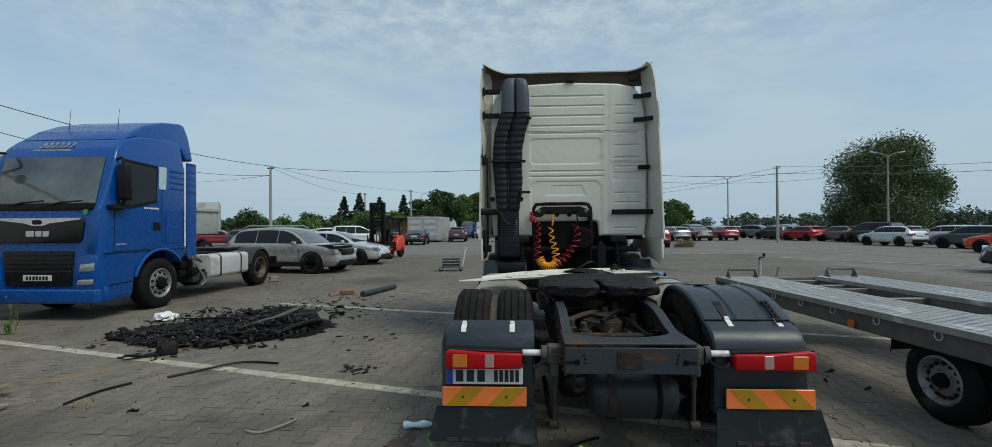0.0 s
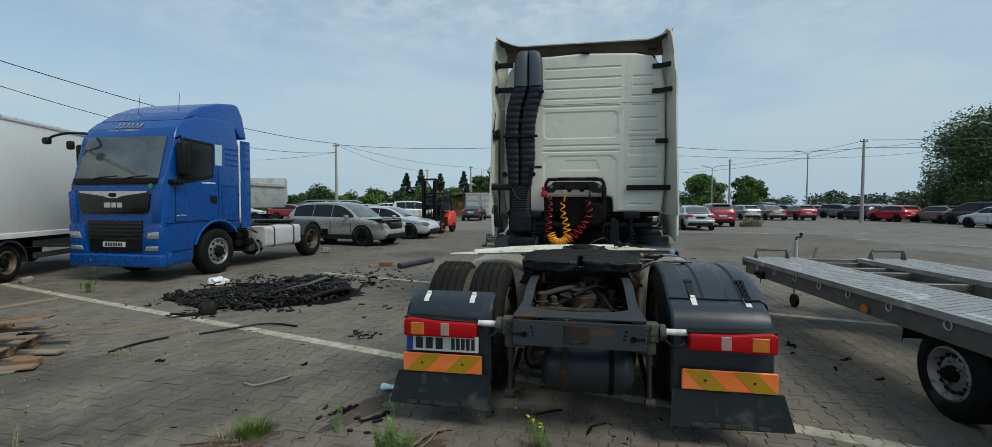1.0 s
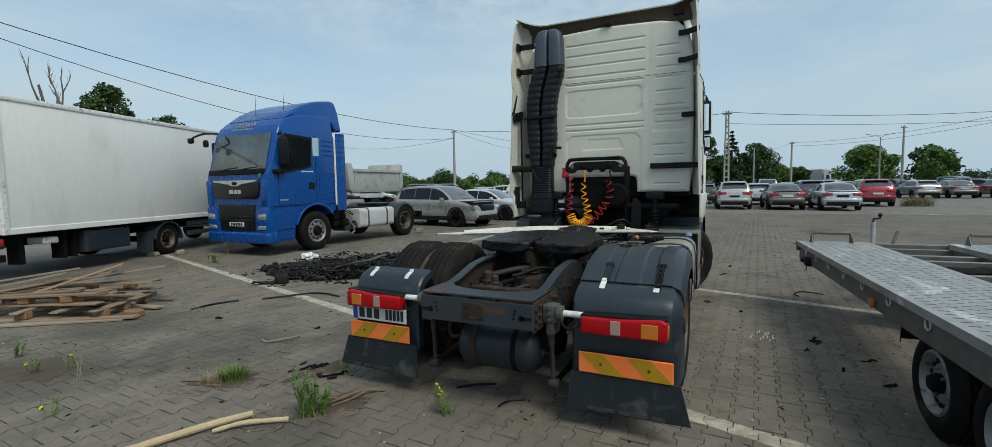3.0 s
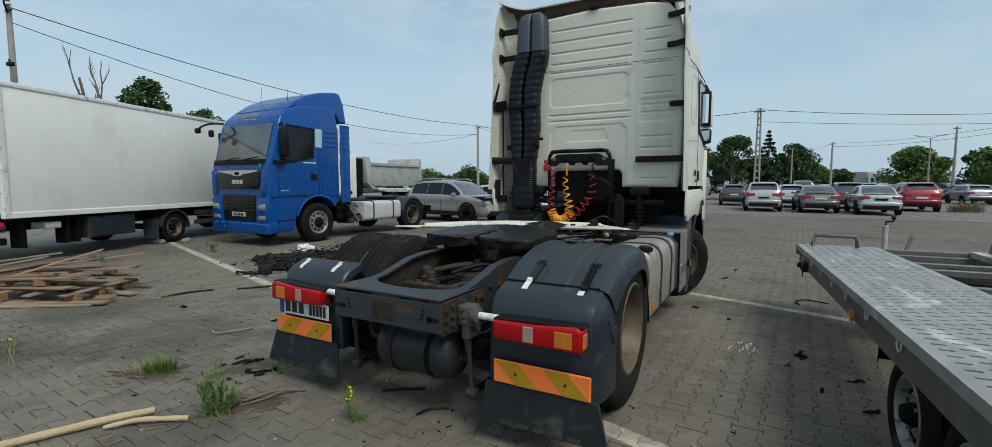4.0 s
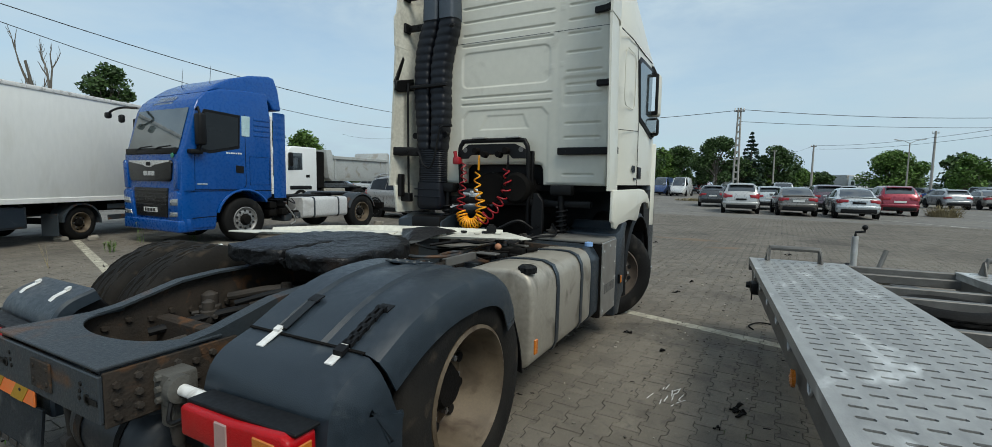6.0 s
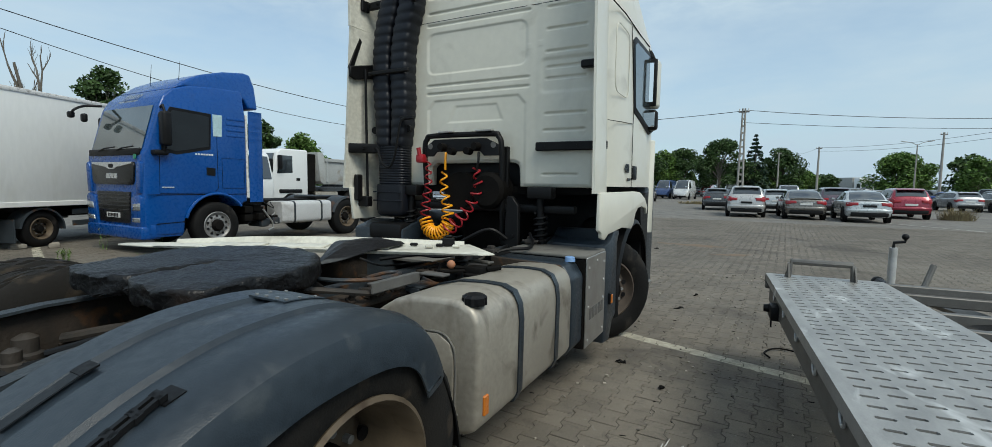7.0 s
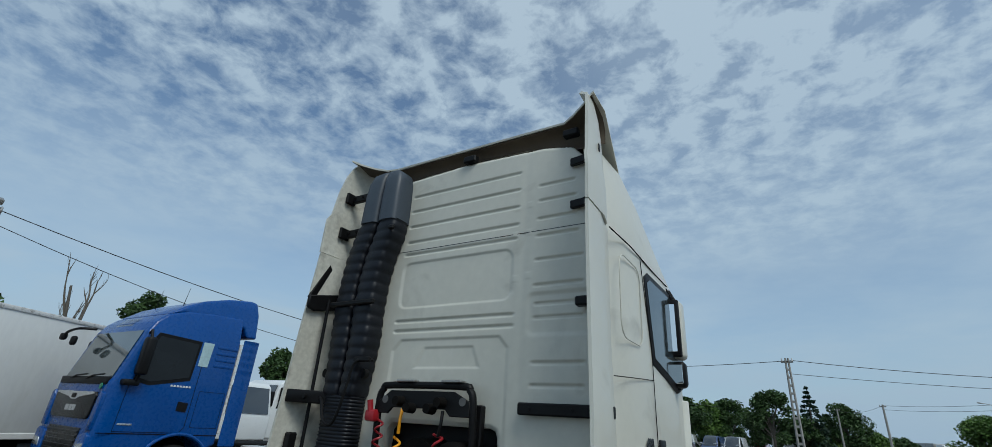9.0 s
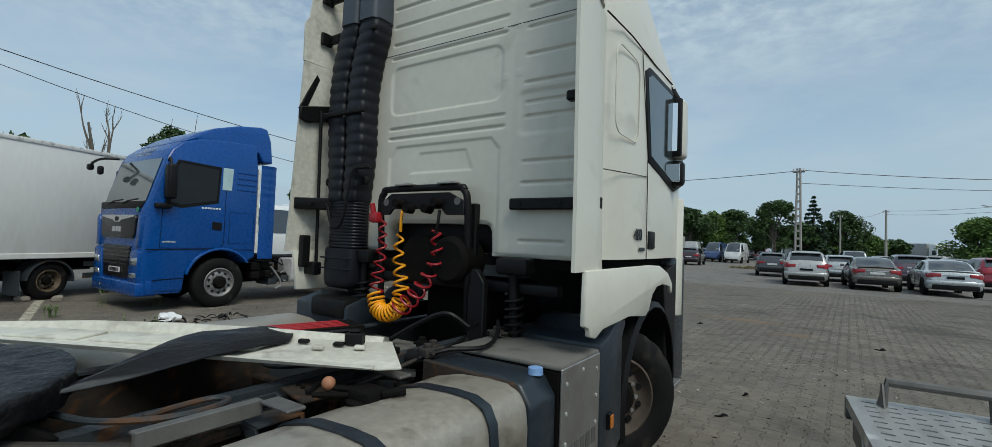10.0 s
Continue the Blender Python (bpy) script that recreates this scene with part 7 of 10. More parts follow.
for i in range(12):
    y, z = rb.uniform(2.2, 2.95), rb.uniform(0.45, 0.9)
    part("chassis_box", box(B(), 0.5, rb.uniform(0.85, 1.05), y - 0.1, y + 0.1, z - 0.08, z + 0.08, 0.02, 2), DARK if i % 3 else CHASSIS, blue)
bm = B()
tube(bm, [(1.05, 2.55, 0.80), (1.10, 2.75, 0.5), (1.10, 2.78, 0.36), (1.12, 2.62, 0.30)], 0.022, 8)
part("side_guard_arm", bm, STEEL, blue, "bent bare metal arm")
part("fifth_wheel", box(B(), -0.45, 0.45, 4.6, 5.6, 0.98, 1.08, 0.04, 2), GREASE, blue, "greasy fifth wheel")
part("rear_deck", box(B(), -0.5, 0.5, 2.4, 4.4, 0.92, 1.0, 0.02, 2), DARK, blue)
part("rear_beam", box(B(), -1.0, 1.0, 6.2, 6.3, 0.55, 0.75, 0.02, 1), DARK, blue)

# ---- the white box truck ----
van = thing("box_truck", "white box truck with grimy panels, parked on pavers", "truck", pose(-9.58, 0.72, 0, 0, 0, 22))
W0, W1, BL = -2.42, 0.0, 6.6
part("box_body", box(B(), W0, W1, 0.03, BL, 0.95, 3.24, 0.02, 2), DIRT_WHITE, van, "grimy white insulated box")
for x in (W0, W1):
    part("top_rail", box(B(), x - 0.02, x + 0.02, 0.0, BL, 3.17, 3.26, 0.015, 2), TRIM_WHITE, van, "white top rail")
    part("bottom_rail", box(B(), x - 0.025, x + 0.018, 0.0, BL, 0.86, 0.97, 0.01, 1), DIRT_WHITE, van, "dirty bottom rail")
    part("corner_post", box(B(), x - 0.06, x + 0.03, -0.02, 0.09, 0.86, 3.26, 0.012, 1), TRIM_WHITE, van, "white rear corner post")
part("rear_header", box(B(), W0, W1, -0.015, 0.06, 3.12, 3.255, 0.01, 1), TRIM_WHITE, van)
for k in range(2):
    d = part("rear_door", box(B(), W0 + 0.07 + k * 1.15, W0 + 1.2 + k * 1.13, -0.01, 0.04, 1.0, 3.12, 0.012, 1), DIRT_WHITE, van, "white rear door")
    for z in (1.3, 2.0, 2.7):
        part("hinge", box(B(), (W0 + 0.05 if k == 0 else W1 - 0.15), (W0 + 0.15 if k == 0 else W1 - 0.05), -0.035, 0.0, z, z + 0.06, 0.006, 1), STEEL, d)
part("warning_board", box(B(), W1 - 0.30, W1 - 0.10, -0.035, -0.012, 1.75, 2.35, 0.004, 1), PLATE, van, "white warning board")
for i in range(3):
    part("warning_stripe", prism(B(), [(W1 - 0.30, 1.80 + 0.2 * i), (W1 - 0.10, 1.90 + 0.2 * i), (W1 - 0.10, 1.98 + 0.2 * i), (W1 - 0.30, 1.88 + 0.2 * i)], 'y', -0.038, -0.03), RED_DIM, van, "red stripe", smooth=0)
part("tail_lift", box(B(), W0 + 0.1, W1 - 0.1, -0.25, 0.1, 0.62, 0.74, 0.02, 1), CHASSIS, van, "grey tail lift beam")
part("rear_bumper", box(B(), W0 + 0.05, W1 - 0.05, -0.05, 0.05, 0.40, 0.52, 0.01, 1), DARK, van)
part("rear_lamp", box(B(), W1 - 0.34, W1 - 0.02, -0.07, 0.02, 0.68, 0.80, 0.015, 2), RED_DIM, van, "red rear lamp")
for x in (W0 + 0.75, W1 - 0.75):
    part("frame_rail", box(B(), x - 0.05, x + 0.05, 0.1, 8.6, 0.58, 0.80, 0.01, 1), DARK, van)
for i in range(9):
    part("cross_bearer", box(B(), W0 + 0.05, W1 - 0.05, 0.4 + 0.7 * i, 0.48 + 0.7 * i, 0.78, 0.87, 0.005, 1), DARK, van)
part("tool_box", box(B(), -0.62, -0.06, 1.55, 2.65, 0.36, 0.80, 0.02, 2), CHASSIS, van, "grey underfloor tool box")
part("tool_box_lid", box(B(), -0.065, -0.045, 1.60, 2.60, 0.40, 0.76, 0.006, 1), FENDER, van)
part("white_case", box(B(), -0.45, -0.10, 0.75, 1.05, 0.62, 0.74, 0.02, 1), TRIM_WHITE, van, "small white case under the floor")
for y in (0.35, 1.15, 1.35):
    part("hanger", box(B(), -0.4, -0.12, y, y + 0.08, 0.30, 0.80, 0.01, 1), DARK, van)
for x, s in ((-0.20, 1), (W0 + 0.2, -1)):
    wheel(van, (x, 3.80, 0.385), 0.385, 0.24, 0.225, s, RIM, deep=0.10, holes=6, hub=0.09, tread=False, name="rear_wheel", nuts=6)
    wheel(van, (x, 7.65, 0.385), 0.385, 0.24, 0.225, s, RIM, deep=0.03, holes=6, hub=0.09, tread=False, name="front_wheel", nuts=6)
    bm = B()
    rings = []
    for a in range(-5, 186, 12):
        c, sn = math.cos(radians(a)), math.sin(radians(a))
        rings.append([(x - s * 0.2, 3.80 + 0.47 * c, 0.385 + 0.45 * sn), (x + s * 0.16, 3.80 + 0.47 * c, 0.385 + 0.45 * sn), (x + s * 0.17, 3.80 + 0.43 * c, 0.385 + 0.41 * sn)])
    loft(bm, rings, False, False)
    shell(bm, 0.01)
    part("mudguard", bm, CHASSIS, van, "dusty dark mudguard")
    part("mud_flap", box(B(), x - 0.2, x + 0.2, 3.20, 3.23, 0.14, 0.62, 0.005, 1), CHASSIS, van)
    for z in (0.40, 0.66):
        part("side_guard", box(B(), x + s * 0.12, x + s * 0.15, 4.45, 6.4, z, z + 0.12, 0.008, 1), CHASSIS, van, "grey side guard plank")
part("van_axle", box(B(), W0 + 0.2, -0.2, 3.72, 3.88, 0.32, 0.46, 0.03, 2), DARK, van)
bm = prism(B(), [(6.75, 0.45), (8.7, 0.40), (8.78, 1.2), (8.55, 1.5), (8.2, 2.35), (7.9, 2.5), (6.75, 2.5)], 'x', W0 + 0.12, W1 - 0.12, 0.08, 3)
part("cab", bm, DIRT_WHITE, van, "white cab")
part("windscreen", prism(B(), [(8.56, 1.5), (8.22, 2.32), (8.24, 2.33), (8.585, 1.51)], 'x', W0 + 0.25, W1 - 0.25), CARGLASS, van, smooth=0)

# ---- car trailer ----
tr = thing("car_trailer", "galvanised car transporter trailer with perforated deck", "trailer", pose(2.32, 4.25, 0, 0, 0, 3.8))
TZ = 0.80
TL = 6.0


def perforated(x0, x1, length):
    """A steel tread plate with rows of real slots, its edges folded down."""
    V, F = [], []
    cols = 8
    cw, ch = (x1 - x0 - 0.08) / cols, 0.082
    xs0 = x0 + 0.04
    sl, sw = cw * 0.34, 0.0095

    def quad(*p):
        k = len(V)
        V.extend(p)
        F.append(tuple(range(k, k + len(p))))
    for c in range(cols):
        off = -(c % 2) * ch / 2
        xa = xs0 + c * cw
        xm = xa + cw / 2
        rows = int(length / ch) - 1
        y0 = -0.05 + off
        quad((xa, 0, TZ), (xa + cw, 0, TZ), (xa + cw, y0, TZ), (xa, y0, TZ))
        for r in range(rows):
            ya = y0 - r * ch
            ym, yb = ya - ch / 2, ya - ch
            k = len(V)
            V.extend([(xa, ya, TZ), (xa + cw, ya, TZ), (xa + cw, yb, TZ), (xa, yb, TZ)])
            hole = [(xm - sl, ym), (xm - sl * 0.8, ym + sw), (xm + sl * 0.8, ym + sw), (xm + sl, ym), (xm + sl * 0.8, ym - sw), (xm - sl * 0.8, ym - sw)]
            V.extend([(hx, hy, TZ) for hx, hy in hole])
            V.extend([(hx, hy, TZ - 0.012) for hx, hy in hole])
            h = k + 4
            F.append((k, k + 1, h + 2, h + 1))
            F.append((k + 1, k + 2, h + 4, h + 3, h + 2))
            F.append((k + 2, k + 3, h + 5, h + 4))
            F.append((k + 3, k, h + 1, h, h + 5))
            for q in range(6):
                F.append((h + q, h + (q + 1) % 6, h + 6 + (q + 1) % 6, h + 6 + q))
        yb = y0 - rows * ch
        quad((xa, yb, TZ), (xa + cw, yb, TZ), (xa + cw, -length, TZ), (xa, -length, TZ))
    for a, b in ((x0, xs0), (x1 - 0.04, x1)):
        quad((a, 0, TZ), (b, 0, TZ), (b, -length, TZ), (a, -length, TZ))
    for xe in (x0, x1):
        quad((xe, 0, TZ), (xe, -length, TZ), (xe, -length, TZ - 0.055), (xe, 0, TZ - 0.055))
        d = 0.03 if xe == x0 else -0.03
        quad((xe, 0, TZ - 0.055), (xe, -length, TZ - 0.055), (xe + d, -length, TZ - 0.055), (xe + d, 0, TZ - 0.055))
    quad((x0, 0, TZ), (x1, 0, TZ), (x1, 0, TZ - 0.05), (x0, 0, TZ - 0.05))
    me = bpy.data.meshes.new("tread_plate")
    me.from_pydata(V, [], F)
    me.materials.append(DECK)
    ob = new("tread_plate", me)
    ob.parent = tr
    ob["label"] = "perforated galvanised tread plate with scuffs"
    return ob


perforated(0.0, 0.76, TL), perforated(1.52, 2.28, TL)
for x in (0.03, 0.70, 1.53, 2.20):
    part("side_beam", box(B(), x, x + 0.05, -TL, -0.02, TZ - 0.22, TZ - 0.056, 0.006, 1), GALV_DARK, tr)
for y in (-0.05, -0.62, -1.02, -1.85, -2.9, -3.9, -4.9):
    part("cross_bar", box(B(), 0.04, 2.24, y - 0.06, y, TZ - 0.13, TZ - 0.058, 0.006, 1), GALV_DARK, tr, "galvanised cross bar")
part("front_bar", box(B(), 0.0, 2.28, -0.03, 0.03, TZ - 0.12, TZ - 0.012, 0.006, 1), GALV_DARK, tr)
for s in (-1, 1):
    bm = B()
    tube(bm, [(1.14 + s * 0.42, -1.9, TZ - 0.16), (1.14 + s * 0.05, 1.25, 0.55)], 0.045, 4)
    part("drawbar", bm, GALV_DARK, tr, "galvanised drawbar")
bm = B()
cyl(bm, (1.14, 1.15, 0.56), (1.14, 1.55, 0.56), 0.04, 10)
bmesh.ops.create_uvsphere(bm, u_segments=12, v_segments=8, radius=0.06, matrix=Matrix.Translation((1.14, 1.58, 0.55)))
part("coupling_head", bm, BLACK, tr, "black ball coupling")
for x in (0.14, 1.66):
    bm = B()
    tube(bm, [(x, -0.10, TZ), (x + 0.02, -0.10, TZ + 0.12), (x + 0.40, -0.10, TZ + 0.12), (x + 0.42, -0.10, TZ)], 0.024, 8)
    for xx in (x, x + 0.42):
        prism(bm, [(-0.17, TZ), (-0.03, TZ), (-0.085, TZ + 0.11), (-0.115, TZ + 0.11)], 'x', xx - 0.004, xx + 0.004)
    part("wheel_stop", bm, GALV_DARK, tr, "steel wheel stop hoop")
bm = B()
cyl(bm, (0.92, 0.42, 0.22), (0.92, 0.42, 1.02), 0.028, 14)
cyl(bm, (0.92, 0.42, 0.12), (0.92, 0.42, 0.6), 0.02, 12)
jk = part("jockey_post", bm, GALV, tr, "galvanised jockey wheel post")
bm = B()
tube(bm, [(0.92, 0.42, 1.02), (0.92, 0.42, 1.06), (0.99, 0.42, 1.07), (0.99, 0.42, 1.10)], 0.012, 8)
bmesh.ops.create_uvsphere(bm, u_segments=10, v_segments=6, radius=0.025, matrix=Matrix.Translation((0.99, 0.42, 1.11)))
part("crank", bm, BLACK, jk, "black crank handle")
bm = B()
lathe(bm, [(-0.03, 0.02), (-0.03, 0.09), (-0.02, 0.10), (0.02, 0.10), (0.03, 0.09), (0.03, 0.02)], 'x', (0.92, 0.42, 0.10), 20)
part("jockey_wheel", bm, RUBBER, jk, "small black jockey wheel")
bm = B()
cyl(bm, (1.06, 0.20, TZ - 0.05), (1.12, 0.24, TZ + 0.12), 0.02, 8)
part("brake_lever", bm, GALV_DARK, tr, "grey brake lever")
for y in (-3.52, -4.25):
    for x, s in ((0.19, -1), (2.09, 1)):
        wheel(tr, (x, y, 0.335), 0.335, 0.20, 0.185, s, RIM_GREY, deep=0.05, holes=14, hub=0.06, tread=True, nuts=5)
    part("axle", box(B(), 0.2, 2.08, y - 0.03, y + 0.03, 0.30, 0.36, 0.008, 1), GALV_DARK, tr)
for x0 in (0.06, 1.96):
    bm = B()
    rings = []
    path = [(-3.10, 0.48), (-3.11, 0.60), (-3.16, 0.68), (-3.25, 0.715), (-4.52, 0.715), (-4.61, 0.68), (-4.66, 0.60), (-4.67, 0.42)]
    for y, z in path:
        rings.append([(x0, y, z - 0.03), (x0 + 0.005, y, z), (x0 + 0.26, y, z)])
    loft(bm, rings, False, False)
    shell(bm, 0.006)
    part("wheel_fender", bm, BLACK, tr, "black plastic trailer fender")
for i, y in enumerate((-0.45, -0.95, -1.45, -1.95, -2.45, -3.0, -3.6)):
    bm = B()
    pts = [(0.02, y + 0.035 * math.cos(a), TZ - 0.09 + 0.035 * math.sin(a)) for a in [2 * math.pi * k / 12 for k in range(13)]]
    tube(bm, pts, 0.006, 6, caps=False)
    part("lashing_ring", bm, GALV, tr, "steel lashing ring")
bm = B()
lathe(bm, [(-0.02, 0.04), (-0.035, 0.04), (-0.04, 0.02)], 'x', (0.03, -2.72, TZ - 0.17), 16)
part("side_marker", bm, AMBER, tr, "amber side marker lamp")
bm = B()
box(bm, -0.02, 0.06, -0.66, -0.50, TZ - 0.23, TZ - 0.13, 0.015, 2)
lathe(bm, [(-0.05, 0.025), (-0.02, 0.03), (-0.01, 0.02)], 'x', (0.0, -0.52, TZ - 0.17), 14)
cyl(bm, (-0.01, -0.62, TZ - 0.20), (-0.01, -0.62, TZ - 0.28), 0.006, 6)
part("side_socket", bm, BLACK, tr, "black hitch socket on the frame side")
sw = wheel(tr, (1.16, -0.95, 0.60), 0.335, 0.19, 0.185, 1, RIM_GREY, m=Matrix.Rotation(radians(90), 4, 'Y'), deep=0.05, holes=14, hub=0.06, nuts=5, name="spare_wheel")


# ---- cars ----
CAR_KINDS = {
    # length, width, belt height, and the top line from tail to nose as shares of the length
    'suv': (4.45, 1.84, 1.02, ((0, 0.72), (0.012, 0.98), (0.05, 1.26), (0.115, 1.53), (0.22, 1.61), (0.42, 1.63), (0.56, 1.57), (0.65, 1.38), (0.735, 1.10), (0.78, 1.05), (0.90, 0.96), (0.97, 0.80), (1, 0.60))),
    'sedan': (4.65, 1.80, 0.94, ((0, 0.70), (0.01, 0.92), (0.035, 1.0), (0.13, 1.03), (0.17, 1.09), (0.27, 1.36), (0.37, 1.45), (0.50, 1.45), (0.60, 1.37), (0.68, 1.19), (0.745, 1.01), (0.80, 0.96), (0.92, 0.86), (0.975, 0.74), (1, 0.58))),
    'hatch': (4.25, 1.78, 0.95, ((0, 0.70), (0.012, 0.95), (0.045, 1.14), (0.115, 1.39), (0.22, 1.47), (0.44, 1.48), (0.56, 1.42), (0.655, 1.22), (0.735, 1.02), (0.79, 0.96), (0.92, 0.86), (0.975, 0.74), (1, 0.58))),
    'wagon': (4.60, 1.80, 0.96, ((0, 0.72), (0.012, 0.98), (0.03, 1.15), (0.075, 1.40), (0.16, 1.48), (0.44, 1.49), (0.56, 1.43), (0.655, 1.22), (0.735, 1.02), (0.79, 0.96), (0.92, 0.87), (0.975, 0.74), (1, 0.58))),
    'mpv': (4.40, 1.80, 1.02, ((0, 0.75), (0.01, 1.10), (0.03, 1.42), (0.07, 1.69), (0.15, 1.79), (0.50, 1.80), (0.64, 1.70), (0.75, 1.40), (0.84, 1.13), (0.89, 1.04), (0.965, 0.84), (1, 0.62))),
    'van': (5.40, 1.98, 1.25, ((0, 0.80), (0.005, 1.40), (0.010, 2.15), (0.03, 2.38), (0.30, 2.45), (0.62, 2.44), (0.72, 2.30), (0.80, 1.86), (0.86, 1.38), (0.90, 1.24), (0.97, 1.0), (1, 0.70))),
}
PAINTS = {}


def paint(rgb):
    if rgb not in PAINTS:
        PAINTS[rgb] = shade("car paint %d" % len(PAINTS), rgb, 0.3, metal=0.35, second=tuple(c * 0.94 for c in rgb), scale=1.0, coat=0.9, fine=0.01, grime=tuple(0.8 * c + 0.02 for c in rgb), grime_at=(0.6, 0.95))
    return PAINTS[rgb]


CAR_SHARED = {}


def car_wheel(parent, x, y, s, R=0.325, spokes=True):
    if not CAR_SHARED:
        bm = lathe(B(), [(-0.09, 0.21), (-0.105, 0.24), (-0.10, 0.30), (-0.075, 0.325), (0.075, 0.325), (0.10, 0.30), (0.105, 0.24), (0.09, 0.21)], 'x', n=28, closed=True)
        t = part("tyre", bm, RUBBER)
        bm = lathe(B(), [(0.095, 0.215), (0.085, 0.20), (0.03, 0.19), (0.02, 0.05), (0.05, 0.045), (0.055, 0.01)], 'x', n=28)
        d = part("rim_barrel", bm, DARK)
        bm = B()
        for k in range(5):
            a = 2 * math.pi * k / 5
            rot = Matrix.Rotation(a, 4, 'X')
            q = B()
            prism(q, [(-0.045, 0.03), (0.045, 0.03), (0.032, 0.19), (-0.032, 0.19)], 'x', 0.05, 0.085, 0.006, 1)
            q.transform(rot)
            join(bm, q)
        lathe(bm, [(0.06, 0.2), (0.092, 0.205), (0.096, 0.215), (0.088, 0.215), (0.06, 0.205)], 'x', n=28, closed=True)
        r = part("rim", bm, RIM_GREY)
        for o in (t, d, r):
            CAR_SHARED[o.name.split(".")[0]] = o.data
            bpy.data.objects.remove(o)
    w = new("wheel")
    w.parent = parent
    w.matrix_local = Matrix.Translation((x, y, R)) @ Matrix.Diagonal((s, R / 0.325, R / 0.325, 1))
    for nm in ("tyre", "rim_barrel", "rim"):
        o = new(nm, CAR_SHARED[nm])
        o.parent = w
    return w


def car(kind, rgb, x, y, heading, label, plate_dark=False, group="parked cars", tint=None):
    """A parked car; heading: degrees from +y, left positive. Local +y is forward."""
    L, W, belt, line = CAR_KINDS[kind]
    c = thing("van" if kind == 'van' else "car", label, "van" if kind == 'van' else "car", pose(x, y, 0, 0, 0, heading), group)
    P = paint(rgb)
    h, hw = L / 2, W / 2
    soft = smooth_path([(f, z, 0) for f, z in line], 4)
    fs, zs = [p[0] for p in soft], [p[1] for p in soft]
    H = max(zs)
    hood = float(np.interp(0.80, fs, zs))

    def section(f):
        """Half-width at the belt and at the roof edge, top and belt heights, full half-width."""
        zt = float(np.interp(f, fs, zs))
        w = hw * float(np.interp(f, (0, 0.008, 0.025, 0.06, 0.12, 0.28, 0.75, 0.88, 0.95, 0.985, 1), (0.77, 0.855, 0.92, 0.962, 0.985, 1, 1, 0.97, 0.90, 0.80, 0.68)))
        zb = belt + 0.05 * (1 - f)
        if zt > zb + 0.06:
            return w * 0.95, w * (0.93 - 0.20 * (zt - zb) / (H - belt)), zt, zb, w
        return w * 0.965, w * 0.88, zt, zt - 0.07, w
    rings = []
    for f in sorted(set([round(q, 4) for q in fs] + [0.005, 0.02, 0.06, 0.30, 0.5, 0.70, 0.85, 0.985])):
        wb, wt, zt, zb, w = section(f)
        z0 = 0.24 + 0.12 * max(0, (0.04 - f) / 0.04) + 0.12 * max(0, (f - 0.95) / 0.05)
        low = min(0.62, zb - 0.06)
        half = [(0.0, zt), (0.45 * wt, zt - 0.008), (0.75 * wt, zt - 0.020), (0.92 * wt, zt - 0.045), (wt, zt - 0.085), (wb, zb), (0.985 * w, zb - 0.035), (w, zb - 0.075), (0.975 * w, (zb + low) / 2 - 0.03), (0.985 * w, low - 0.04), (0.99 * w, low - 0.14), (0.965 * w, z0 + 0.07), (0.86 * w, z0), (0.0, z0)]
        half = [(a, max(b, z0)) for a, b in half]
        rings.append([(a, -h + f * L, b) for a, b in half] + [(-a, -h + f * L, b) for a, b in half[1:-1][::-1]])
    part("body", loft(B(), rings), P, c, smooth=60)

    def strip(nm, rows, lab):
        bm = loft(B(), rows, False, False)
        part(nm, shell(bm, 0.006), SIDEGLASS if nm == "side_window" else CARGLASS, c, lab, smooth=40)
    fr = {'sedan': 0.19, 'van': 0.62}.get(kind, 0.10)
    ff = next(f for f in np.linspace(0.60, 0.95, 71) if section(float(f))[2] < belt + 0.16)
    for s in (-1, 1):
        cuts = [fr, ff] if kind == 'van' else [fr, 0.30 if kind != 'sedan' else 0.36, 0.49, float(ff)]
        for f0, f1 in zip(cuts, cuts[1:]):
            rows = []
            for f in np.linspace(f0 + 0.003, f1 - 0.003, 7):
                wb, wt, zt, zb, w = section(float(f))
                g0, g1 = Vector((s * (wb + 0.006), -h + float(f) * L, zb + 0.01)), Vector((s * (wt + 0.008), -h + float(f) * L, zt - 0.085))
                rows.append([tuple(g0.lerp(g1, v)) for v in (0.03, 0.5, 0.96)])
            if s < 0:
                rows = rows[::-1]
            strip("side_window", rows, "dark side glass")
    for nm, lo, hi, zm in (("windscreen", 0.5, 0.97, 0.06), ("rear_window", 0.0, 0.42, 0.16 if kind in ('suv', 'hatch', 'mpv', 'wagon') else 0.10)):
        ok = [float(f) for f in np.linspace(lo, hi, 190) if belt + zm < section(float(f))[2] < H - 0.05]
        if kind == 'van' and nm == "rear_window" or len(ok) < 2:
            continue
        rows = []
        for f in np.linspace(ok[0], ok[-1], 7):
            wb, wt, zt, zb, w = section(float(f))
            d = -0.008 if nm == "rear_window" else 0.008
            rows.append([(q * wt * 0.86, -h + float(f) * L + d, zt + 0.010 - 0.034 * q * q) for q in (-1, -0.75, -0.4, 0, 0.4, 0.75, 1)])
        strip(nm, rows, "dark glass")
    yb1 = -h + float(ff) * L
    for s in (-1, 1):
        yq = -h + 0.30 * L
        ym = -h + 0.49 * L
        # wheels with dark arches
        for wy in (-h + 0.82, h - 0.92):
            R = 0.35 if kind in ('suv', 'van') else 0.32
